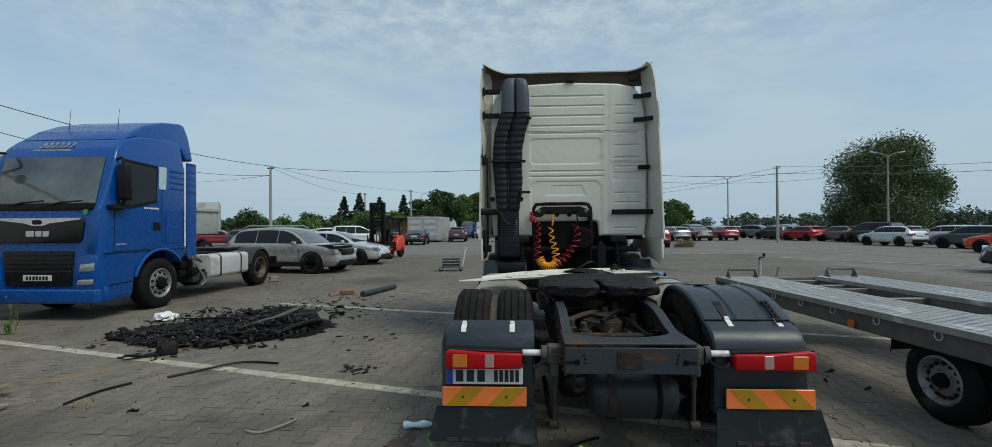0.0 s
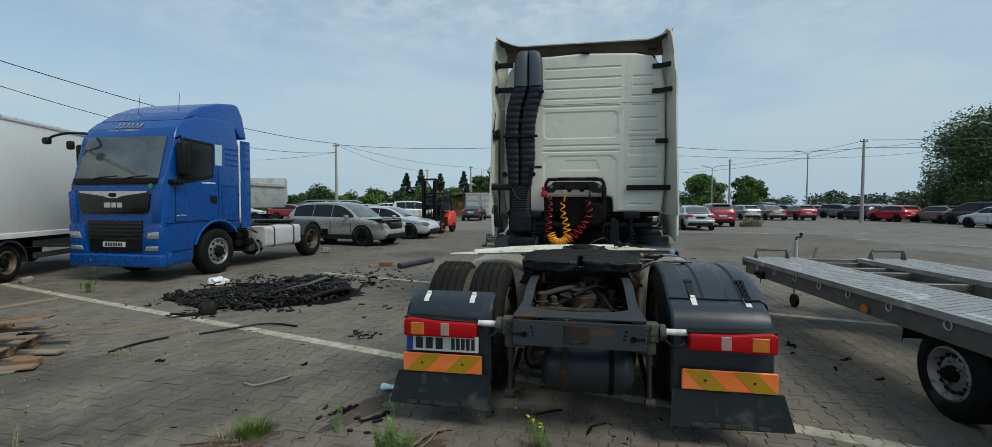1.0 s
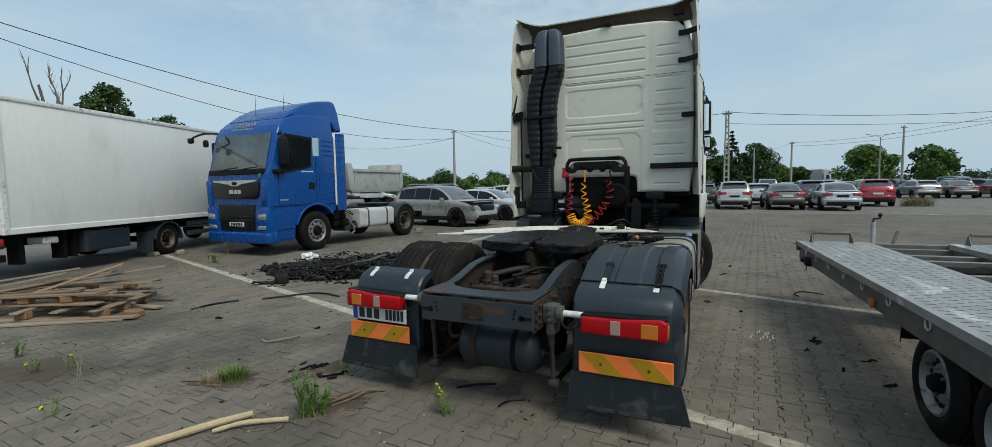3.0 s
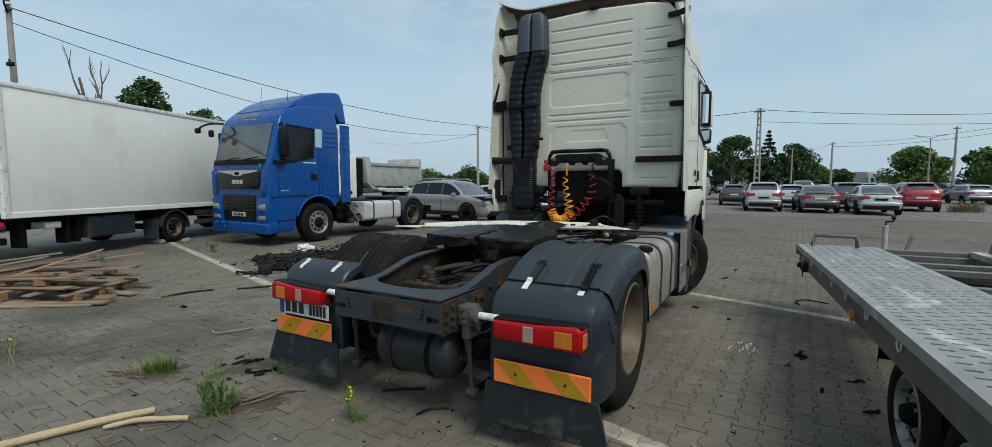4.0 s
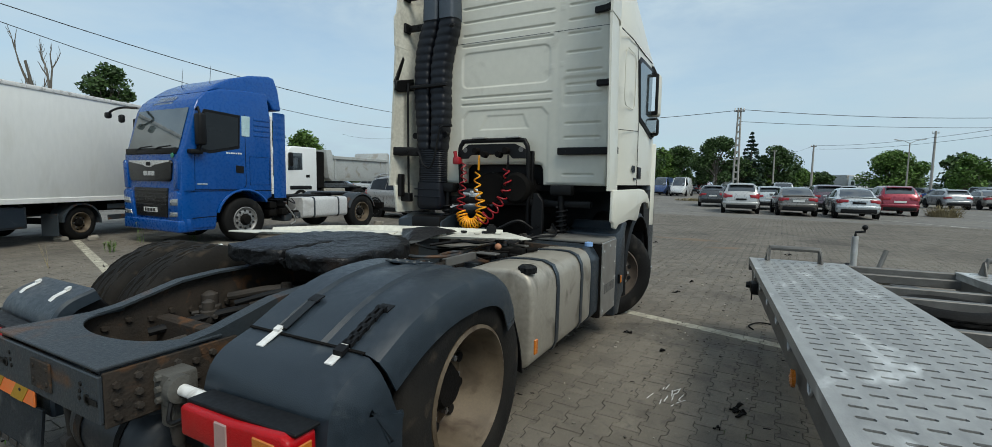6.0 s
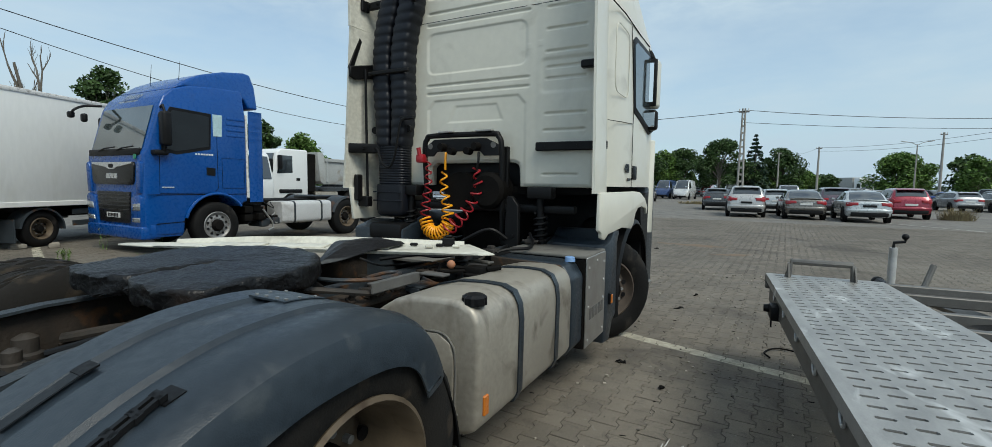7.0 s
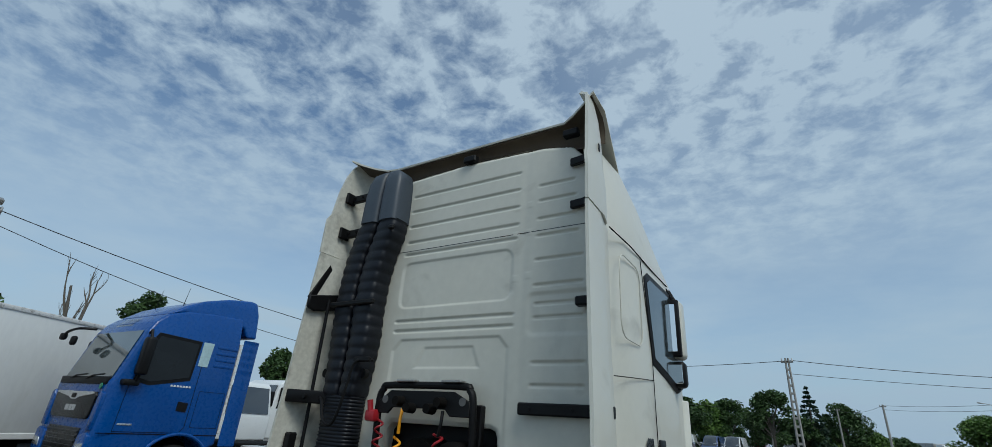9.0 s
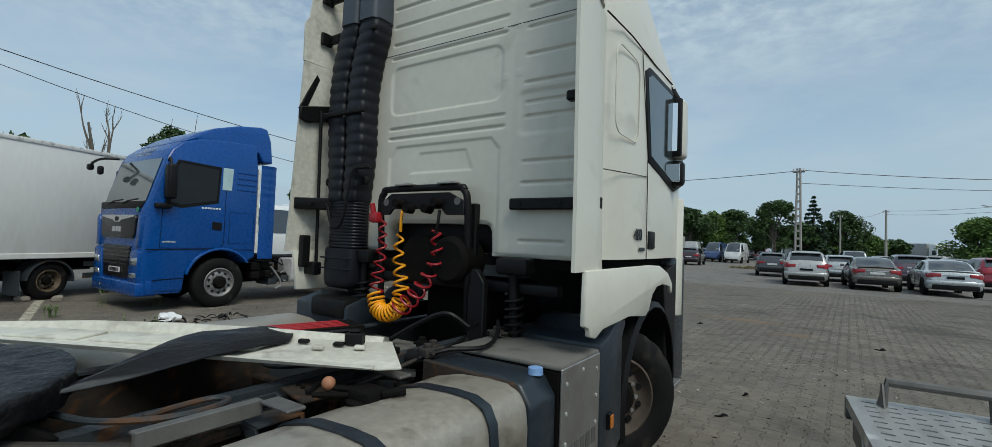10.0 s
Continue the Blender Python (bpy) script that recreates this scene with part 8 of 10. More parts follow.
            bm = lathe(B(), [(s * (hw - 0.16), R + 0.075), (s * (hw + 0.004), R + 0.075), (s * (hw + 0.006), R + 0.02), (s * (hw - 0.10), R)], 'x', (0, wy, R + 0.01), 28)
            part("wheel_arch", bm, BLACK, c)
            car_wheel(c, s * (hw - 0.085), wy, s, R)
        # the lamp wraps round the corner of the tail
        plan = [(0.50, -0.004), (0.70, -0.004), (0.80, 0.01), (0.875, 0.06), (0.93, 0.14), (0.965, 0.27)]
        tall = kind in ('suv', 'mpv')
        rows = []
        for k, (q, dy) in enumerate(plan):
            top, low = belt - 0.03 + (0.07 if tall else 0.0) * (k > 2), belt - 0.21 + 0.05 * (k < 2) + 0.06 * (k == 5)
            rows.append([(s * hw * q, -h + dy, low), (s * hw * q, -h + dy - 0.014, (top + low) / 2), (s * hw * q * 0.99, -h + dy + 0.02, top), (s * hw * (q - 0.10), -h + dy + 0.10, top), (s * hw * (q - 0.10), -h + dy + 0.10, low)])
        part("tail_lamp", loft(B(), rows), RED_DIM, c, "red tail lamp", smooth=50)
        bm = prism(B(), [(s * hw * 0.52, hood - 0.40), (s * hw * 0.88, hood - 0.36), (s * hw * 0.92, hood - 0.20), (s * hw * 0.58, hood - 0.27)], 'y', h - 0.45, h - 0.06, 0.02, 2)
        part("headlamp", bm, HEADLAMP, c, "clear headlamp")
        bm = box(B(), s * (hw - 0.02), s * (hw + 0.15), yb1 - 0.30, yb1 - 0.18, belt + 0.0, belt + 0.12, 0.03, 2)
        part("door_mirror", bm, P, c)
        bm = B()
        for yy in (ym, yq - 0.05, yb1 - 0.10):
            tube(bm, [(s * hw * 1.001, yy, belt - 0.14), (s * hw * 1.0, yy, 0.40)], 0.006, 4)
        part("door_gap", bm, DARK, c)
    part("bumper_skirt", box(B(), -hw * 0.78, hw * 0.78, -h - 0.012, -h + 0.2, 0.27, 0.47, 0.03, 2), BLACK, c, "black lower bumper")
    part("bumper_skirt", box(B(), -hw * 0.70, hw * 0.70, h - 0.2, h + 0.012, 0.28, 0.46, 0.03, 2), BLACK, c, "black front grille")
    part("bumper", loft(B(), [[(s2 * hw, -h + dy, z) for z, s2, dy in ((0.44, q, e + 0.03), (0.50, q, e - 0.02), (0.585, q, e - 0.025), (0.625, q, e + 0.01), (0.60, q * 0.96, e + 0.16), (0.46, q * 0.96, e + 0.16))] for q, e in ((-0.97, 0.28), (-0.93, 0.10), (-0.82, 0.02), (-0.5, -0.02), (0, -0.03), (0.5, -0.02), (0.82, 0.02), (0.93, 0.10), (0.97, 0.28))]), P, c, smooth=50)
    if kind in ('suv', 'hatch', 'wagon', 'mpv'):
        zt = H - 0.035
        part("roof_spoiler", loft(B(), [[(q * hw, y, z - 0.035 * q * q) for y, z in ((-h + 0.13 * L, zt + 0.02), (-h + 0.065 * L, zt - 0.045), (-h + 0.065 * L, zt - 0.075), (-h + 0.12 * L, zt - 0.06))] for q in (-0.62, -0.3, 0, 0.3, 0.62)]), P, c, smooth=50)
    if kind == 'sedan':
        part("boot_lip", loft(B(), [[(q * hw, -h + y, z - 0.05 * q * q) for y, z in ((0.30, 1.045), (0.085, 1.05), (0.07, 1.03), (0.12, 1.0))] for q in (-0.78, -0.4, 0, 0.4, 0.78)]), P, c, smooth=50)
        part("boot_strip", box(B(), -hw * 0.42, hw * 0.42, -h - 0.004, -h + 0.06, 0.835, 0.86, 0.006, 1), CHROME, c, "chrome strip over the plate")
    part("number_plate", box(B(), -0.26, 0.26, -h - 0.022, -h + 0.05, 0.70, 0.80, 0.004, 1), BLACK if plate_dark else PLATE, c, "plain number plate")
    return c


# damaged grey SUV beside the blue truck
suv = car('suv', (0.30, 0.29, 0.275), -9.09, 14.06, -98, "grey beige SUV with crashed front and lifted bonnet", group="")
bm = box(B(), -0.70, 0.70, 1.05, 2.08, 0.0, 0.03, 0.012, 2)
bm.transform(Matrix.Translation((0, 0, 1.05)) @ Matrix.Rotation(radians(-3), 4, 'X'))
part("bonnet", bm, paint((0.30, 0.29, 0.275)), suv, "lifted buckled bonnet")
part("bonnet_gap", box(B(), -0.72, 0.72, 1.05, 2.02, 0.86, 1.0, 0.02, 1), BLACK, suv)
part("grille", box(B(), -0.42, 0.42, 2.02, 2.24, 0.62, 0.86, 0.03, 2), GRILLE, suv, "dark broken grille")
for s in (-1, 1):
    part("roof_rail", tube(B(), [(s * 0.64, -1.5, 1.62), (s * 0.66, -1.3, 1.68), (s * 0.66, 0.0, 1.68), (s * 0.64, 0.25, 1.60)], 0.02, 6), CHROME, suv, "silver roof rail")
    part("sill_cladding", box(B(), s * 0.86, s * 0.93, -1.6, 1.5, 0.28, 0.42, 0.02, 1), BLACK, suv)
car('sedan', (0.55, 0.56, 0.56), -8.9, 17.6, -92, "white crashed sedan beside the grey SUV", group="")
# far left rows behind it
rc = random.Random(21)
greys = [(0.05, 0.055, 0.06), (0.34, 0.35, 0.36), (0.52, 0.53, 0.53), (0.13, 0.14, 0.15), (0.03, 0.06, 0.16), (0.22, 0.21, 0.19), (0.62, 0.62, 0.60), (0.26, 0.02, 0.03)]
words = ["black", "grey", "silver", "dark grey", "dark blue", "brown grey", "white", "dark red"]


def row_car(x, y, hd, k=None, kind=None):
    k = rc.randrange(len(greys)) if k is None else k
    kind = kind or rc.choice(('hatch', 'sedan', 'suv', 'wagon', 'hatch', 'mpv'))
    return car(kind, greys[k], x, y, hd, "%s %s parked in the open lot" % (words[k], {'suv': 'SUV car', 'mpv': 'people carrier', 'wagon': 'estate car', 'hatch': 'hatchback car', 'sedan': 'saloon car', 'van': 'panel van'}[kind]))


for i, (x, y) in enumerate(((-12.2, 31), (-14.4, 33), (-16.8, 35), (-13.6, 38), (-16.2, 41), (-19.0, 38), (-19.5, 30.5), (-22.5, 31.5), (-25.5, 29.5), (-28, 28))):
    row_car(x * 1.3, y * 1.3, -62 + rc.uniform(-6, 6), (6, 6, 2, 3, 0, 2, 0, 7, 2, 0)[i])
car('sedan', (0.035, 0.035, 0.04), -10.4, 42.0, 4, "black saloon car with smashed open boot", group="")
car('suv', (0.05, 0.03, 0.035), -7.6, 50.5, 2, "dark red black SUV car seen from behind", group="")
row_car(-10.6, 66, 5, 6, 'van'), row_car(-8.2, 68, 175, 4, 'van'), row_car(-5.6, 66, 175, 6, 'van')

# cars in the middle of the lot, tails towards the yard
HD = 1
car('suv', (0.42, 0.42, 0.41), 1.80, 30.0, HD + 2, "silver SUV car with red tail lamps on the lot", plate_dark=True)
car('sedan', (0.150, 0.140, 0.125), 4.40, 29.9, HD + 2, "brown grey saloon car on the lot")
car('sedan', (0.47, 0.50, 0.51), 6.86, 29.3, HD, "silver saloon car with damaged rear corner", plate_dark=True)
car('suv', (0.25, 0.012, 0.03), 9.5, 34.4, HD, "dark red SUV car on the lot")
car('hatch', (0.40, 0.43, 0.44), 3.35, 35.6, HD + 3, "silver hatchback car on the lot")
car('suv', (0.085, 0.062, 0.08), 6.45, 35.6, HD, "dark purple grey SUV car on the lot")
car('hatch', (0.05, 0.055, 0.06), -0.1, 37.2, HD + 4, "black hatchback car on the lot")
car('wagon', (0.12, 0.13, 0.14), 1.6, 41.5, HD, "dark grey estate car on the lot")
for i in range(16):
    row_car(2.0 + (i % 8) * 2.75 + rc.uniform(-.3, .3), 46.5 + (i // 8) * 9.5 + 0.5 * (i % 8) + rc.uniform(-.6, .6), HD + rc.uniform(-4, 4))
for x, y, k, kd in ((-6.6, 92, 0, 'hatch'), (-4.0, 84, 1, 'sedan'), (-0.8, 78, 3, 'sedan'), (-1.4, 96, 6, 'van'), (-5.4, 100, 7, 'van'), (1.8, 66, 0, 'wagon'), (-7.4, 76, 6, 'van'), (-9.2, 84, 4, 'van')):
    row_car(x, y, rc.uniform(-8, 8), k, kd)
# right-hand row, side on
HR = 8
car('hatch', (0.58, 0.61, 0.63), 27.35, 34.2, HR + 5, "white hatchback car parked under the willow")
car('hatch', (0.05, 0.06, 0.065), 28.5, 28.9, HR + 8, "dark grey hatchback car in the side row")
car('hatch', (0.62, 0.06, 0.02), 25.85, 23.4, HR + 14, "bright orange red hatchback car in the side row")
car('suv', (0.02, 0.025, 0.04), 16.63, 12.28, HR + 42, "dark blue car parked near the trailer")
car('mpv', (0.02, 0.022, 0.026), 30.19, 39.95, HR + 10, "black people carrier in the side row")
car('hatch', (0.19, 0.15, 0.13), 29.97, 43.95, HR, "brown hatchback car in the side row")
car('hatch', (0.42, 0.015, 0.03), 28.24, 46.99, HR + 6, "red hatchback car in the side row")
car('wagon', (0.025, 0.028, 0.032), 27.74, 51.60, HR + 4, "black estate car in the side row")
car('mpv', (0.16, 0.20, 0.20), 24.2, 65.8, 205, "grey green people carrier in the side row")
car('hatch', (0.035, 0.038, 0.045), 24.8, 61.5, 215, "black hatchback car in the side row")
car('hatch', (0.18, 0.27, 0.40), 27.2, 63.8, 212, "light blue hatchback car in the side row")
row_car(28.87, 57.38, 215, 3, 'suv'), row_car(31.21, 54.53, 215, 2, 'suv'), row_car(31.5, 66.0, 215, 6, 'hatch')
row_car(32.28, 35.30, HR + 14, 6, 'wagon'), row_car(34.67, 30.24, HR + 14, 4, 'suv'), row_car(32.10, 26.80, HR + 14, 1, 'wagon'), row_car(34.06, 25.26, HR + 14, 7, 'suv'), row_car(33.58, 48.77, HR, 0, 'wagon'), row_car(33.98, 44.26, HR, 5, 'suv')
car('sedan', (0.01, 0.06, 0.30), 19.5, 62.5, 200, "blue covered car behind the lot")
for i in range(8):
    row_car(21 + i * 2.4, 74 + i * 1.0 + rc.uniform(-.8, .8), 200 + rc.uniform(-6, 6))

# ---- other vehicles ----


def tipper(x, y, heading, label, k=1.0):
    """A white cab with a grey tipping body; local +y is forward."""
    t = thing("tipper_truck", label, "truck", pose(x, y, 0, 0, 0, heading) @ Matrix.Diagonal((k, k, k, 1)), "tipper trucks")
    bm = prism(B(), [(2.1, 0.75), (4.0, 0.7), (4.05, 1.6), (3.72, 2.75), (3.5, 2.9), (2.1, 2.9)], 'x', -1.15, 1.15, 0.07, 3)
    part("cab", bm, LORRY_WHITE, t, "white cab")
    for s in (-1, 1):
        part("side_window", prism(B(), [(2.95, 1.85), (3.75, 1.80), (3.62, 2.45), (3.45, 2.6), (2.95, 2.6)], 'x', s * 1.13, s * 1.156, 0.004, 1), CARGLASS, t, "dark side window")
        part("door_handle", box(B(), s * 1.14, s * 1.165, 2.55, 2.75, 1.5, 1.62, 0.01, 1), BLACK, t)
        part("mirror", box(B(), s * 1.18, s * 1.36, 3.6, 3.75, 2.0, 2.6, 0.04, 2), BLACK, t)
        part("frame_rail", box(B(), s * 0.38, s * 0.48, -2.8, 3.2, 0.75, 1.0, 0.01, 1), DARK, t)
        for yy in (3.05, -0.7, -2.05):
            wheel(t, (s * 1.0, yy, 0.5), 0.5, 0.3, 0.28, s, RIM_GREY, deep=0.03 if yy > 0 else 0.13, holes=8, hub=0.12, tread=False)
        part("wheel_guard", box(B(), s * 0.8, s * 1.2, 2.45, 3.65, 0.95, 1.12, 0.05, 2), BLACK, t)
        part("fuel_tank", box(B(), s * 0.5, s * 1.05, 0.2, 1.6, 0.5, 1.0, 0.06, 2), ALU, t)
    part("windscreen", prism(B(), [(4.045, 1.68), (3.76, 2.66), (3.79, 2.68), (4.07, 1.69)], 'x', -1.0, 1.0), CARGLASS, t, smooth=0)
    bm = prism(B(), [(-2.75, 1.35), (1.25, 1.35), (1.45, 1.5), (1.62, 2.85), (1.30, 2.85), (1.15, 2.55), (-2.65, 2.55), (-2.85, 2.95), (-2.98, 2.85), (-3.05, 1.7)], 'x', -1.22, 1.22, 0.02, 2)
    bd = part("dump_body", bm, TIPPER, t, "grey steel dump body")
    for s in (-1, 1):
        for yy in (-2.8, 1.0):
            part("body_post", box(B(), s * 1.2, s * 1.27, yy, yy + 0.12, 1.45, 2.55, 0.01, 1), TIPPER, bd)
        part("top_rim", box(B(), s * 1.2, s * 1.30, -2.8, 1.2, 2.42, 2.58, 0.02, 1), TIPPER, bd)
    part("black_rack", box(B(), -1.1, 1.1, 1.62, 2.05, 1.0, 2.75, 0.03, 1), DARK, t, "black frame behind the cab")
    return t


tipper(-17.12, 17.4, 180, "white tipper truck with grey dump body behind the yard")
tipper(-19.4, 12.1, -88, "white tipper truck facing the blue tractor", 0.93)
# far lorry
lo = thing("lorry", "white lorry with grey tarpaulin trailer in the distance", "truck", pose(20.2, 117.0, 0, 0, 0, 207))
part("trailer_body", box(B(), -1.25, 1.25, -8.0, 0.4, 1.1, 3.95, 0.05, 2), TIPPER, lo, "grey tarpaulin trailer")
part("cab", prism(B(), [(0.8, 0.6), (2.8, 0.6), (2.85, 1.6), (2.6, 3.3), (2.2, 3.8), (0.8, 3.8)], 'x', -1.22, 1.22, 0.1, 2), LORRY_WHITE, lo, "white cab")
part("windscreen", prism(B(), [(2.82, 1.75), (2.62, 2.9), (2.66, 2.9), (2.87, 1.76)], 'x', -1.05, 1.05), CARGLASS, lo, smooth=0)
part("side_window", prism(B(), [(1.6, 1.9), (2.55, 1.9), (2.45, 2.7), (1.6, 2.7)], 'x', -1.235, 1.235), CARGLASS, lo, smooth=0)
for s in (-1, 1):
    for yy in (1.9, -1.2, -5.0, -6.3):
        wheel(lo, (s * 1.05, yy, 0.5), 0.5, 0.3, 0.28, s, RIM_GREY, holes=0, nuts=0, tread=False)

# forklift
fk = thing("forklift", "red and black forklift truck parked on the yard", "forklift", pose(-7.75, 21.6, 0, 0, 0, 171))
RED_P = shade("orange red machine paint", (0.55, 0.045, 0.02), 0.4, second=(0.45, 0.035, 0.018), scale=2, grime=(0.12, 0.05, 0.03), grime_at=(0.6, 0.8))
bm = prism(B(), [(-1.25, 0.35), (-0.2, 0.35), (-0.2, 0.75), (-0.55, 1.15), (-1.0, 1.18), (-1.22, 1.0), (-1.3, 0.7)], 'x', -0.58, 0.58, 0.08, 3)
part("counterweight", bm, RED_P, fk, "orange red counterweight", smooth=50)
part("body", box(B(), -0.5, 0.5, -0.3, 0.75, 0.35, 0.85, 0.05, 2), DARK, fk, "dark body")
for s in (-1, 1):
    part("roof_post", tube(B(), [(s * 0.5, -0.75, 1.1), (s * 0.48, -0.65, 2.1)], 0.04, 6), BLACK, fk)
    part("roof_post", tube(B(), [(s * 0.5, 0.72, 0.8), (s * 0.48, 0.35, 2.1)], 0.04, 6), BLACK, fk)
    part("mast_channel", box(B(), s * 0.30, s * 0.42, 0.85, 0.99, 0.08, 2.85, 0.012, 1), BLACK, fk, "black mast channel")
    part("inner_mast", box(B(), s * 0.21, s * 0.29, 0.87, 0.97, 0.1, 2.75, 0.01, 1), DARK, fk)
    part("fork", prism(B(), [(1.08, 0.06), (2.2, 0.06), (2.2, 0.09), (1.14, 0.12), (1.14, 0.7), (1.08, 0.7)], 'x', s * 0.25, s * 0.37, 0.005, 1), DARK, fk, "steel fork")
    wheel(fk, (s * 0.52, 0.62, 0.36), 0.36, 0.24, 0.19, s, RED_P, deep=0.02, holes=0, nuts=6, tread=False)
    wheel(fk, (s * 0.48, -0.85, 0.29), 0.29, 0.2, 0.15, s, RED_P, deep=0.02, holes=0, nuts=6, tread=False)
    part("cab_glass", prism(B(), [(-0.6, 1.25), (0.5, 1.2), (0.34, 2.0), (-0.58, 2.0)], 'x', s * 0.485, s * 0.495), SIDEGLASS, fk, "dark cab glass", smooth=0)
for z in (2.82, 1.9, 0.5):
    part("mast_bar", box(B(), -0.40, 0.40, 0.86, 0.95, z - 0.05, z + 0.05, 0.01, 1), BLACK, fk)
part("carriage", box(B(), -0.55, 0.55, 1.0, 1.08, 0.25, 0.75, 0.015, 1), BLACK, fk, "black fork carriage")
for x in np.linspace(-0.5, 0.5, 7):
    part("backrest_bar", box(B(), float(x) - 0.015, float(x) + 0.015, 1.02, 1.06, 0.75, 1.25, 0.004, 1), BLACK, fk)
part("roof", box(B(), -0.55, 0.55, -0.75, 0.45, 2.06, 2.14, 0.03, 2), BLACK, fk, "black overhead guard")
part("beacon", lathe(B(), [(2.14, 0.05), (2.26, 0.05), (2.28, 0.02)], 'z', (0.3, -0.6, 0), 12), AMBER, fk, "amber beacon")
part("seat", box(B(), -0.25, 0.25, -0.45, 0.05, 0.85, 1.5, 0.08, 2), BLACK, fk)
part("hose_loop", tube(B(), smooth_path([(0.2, 0.9, 2.7), (0.15, 0.6, 2.5), (0.1, 0.45, 2.1)]), 0.03, 6), BLACK, fk)

# platform trolley with crates
ty = thing("platform_trolley", "steel platform trolley with grey plastic crate", "trolley", pose(-3.2, 14.05, 0, 0, 0, 98))
part("platform", box(B(), -0.25, 0.25, -0.42, 0.42, 0.13, 0.17, 0.01, 1), GALV_DARK, ty)
for sx in (-1, 1):
    for sy in (-1, 1):
        part("castor", lathe(B(), [(-0.02, 0.02), (-0.02, 0.06), (0.02, 0.06), (0.02, 0.02)], 'x', (sx * 0.2, sy * 0.36, 0.062), 16), RUBBER, ty)
        part("castor_fork", box(B(), sx * 0.2 - 0.03, sx * 0.2 + 0.03, sy * 0.36 - 0.03, sy * 0.36 + 0.03, 0.07, 0.14, 0.004, 1), GALV, ty)
part("push_handle", tube(B(), smooth_path([(-0.2, -0.42, 0.17), (-0.2, -0.52, 0.72), (-0.15, -0.55, 0.82), (0.15, -0.55, 0.82), (0.2, -0.52, 0.72), (0.2, -0.42, 0.17)], 4), 0.018, 8), TRIM_WHITE, ty, "white push handle")
cr = thing("plastic_crate", "grey plastic lattice crate on the trolley", "crate", pose(-3.2, 14.05, 0.172, 0, 0, 98))
part("crate_base", box(B(), -0.2, 0.2, -0.32, 0.3, 0.0, 0.02, 0.004, 1), CHASSIS, cr)
for s in (-1, 1):
    for z in (0.03, 0.13, 0.23):
        part("crate_band", box(B(), s * 0.19, s * 0.205, -0.32, 0.3, z, z + 0.035, 0.004, 1), CHASSIS, cr)
    for yy in np.linspace(-0.31, 0.28, 7):
        part("crate_rib", box(B(), s * 0.188, s * 0.207, float(yy), float(yy) + 0.015, 0.0, 0.265, 0.003, 1), CHASSIS, cr)
for yy in (-0.32, 0.29):
    part("crate_end", box(B(), -0.2, 0.2, yy, yy + 0.012, 0.0, 0.20, 0.004, 1), CHASSIS, cr)

# container and shed
ct = thing("shipping_container", "white grey shipping container with two doors", "container", pose(-11.2, 48.4, 0, 0, 0, -3))
part("container_shell", box(B(), -1.75, 1.75, 0.0, 6.0, 0.15, 2.75, 0.03, 1), TIPPER, ct)
for k in range(2):
    d = part("container_door", box(B(), -1.66 + 1.68 * k, -0.02 + 1.68 * k, -0.06, 0.0, 0.25, 2.65, 0.02, 1), TIPPER, ct, "grey container door")
    for z in (0.7, 1.35, 2.0):
        part("door_panel", box(B(), -1.5 + 1.68 * k, -0.25 + 1.68 * k, -0.075, -0.055, z, z + 0.42, 0.01, 1), TANK_PAINT, d)
    for x in (-1.2, -0.4):
        part("lock_bar", tube(B(), [(x + 1.68 * k, -0.09, 0.25), (x + 1.68 * k, -0.09, 2.65)], 0.02, 6), STEEL, d)
for i in range(14):
    part("corrugation", box(B(), 1.74, 1.78, 0.3 + i * 0.42, 0.5 + i * 0.42, 0.25, 2.65, 0.015, 1), TIPPER, ct)
sh = thing("timber_shed", "brown timber shed with dark flat roof", "shed", pose(-15.4, 55.0, 0))
for i in range(8):
    part("wall_board", box(B(), -2.8, 2.4, 0, 0.06, 0.3 * i, 0.3 * i + 0.285, 0.008, 1), shade("brown stained boards", (0.20, 0.095, 0.045), 0.8, second=(0.14, 0.065, 0.03), scale=3, rand=0.2), sh)
part("side_wall", box(B(), -2.8, 2.4, 0.07, 4.0, 0, 2.4, 0.02, 1), MATS["brown stained boards"], sh)
part("shed_roof", prism(B(), [(-3.2, 2.45), (2.9, 2.9), (2.9, 3.05), (-3.2, 2.6)], 'y', -0.6, 4.3, 0.01, 1), shade("rust red roof", (0.16, 0.07, 0.05), 0.8, second=(0.1, 0.05, 0.035), scale=3), sh)

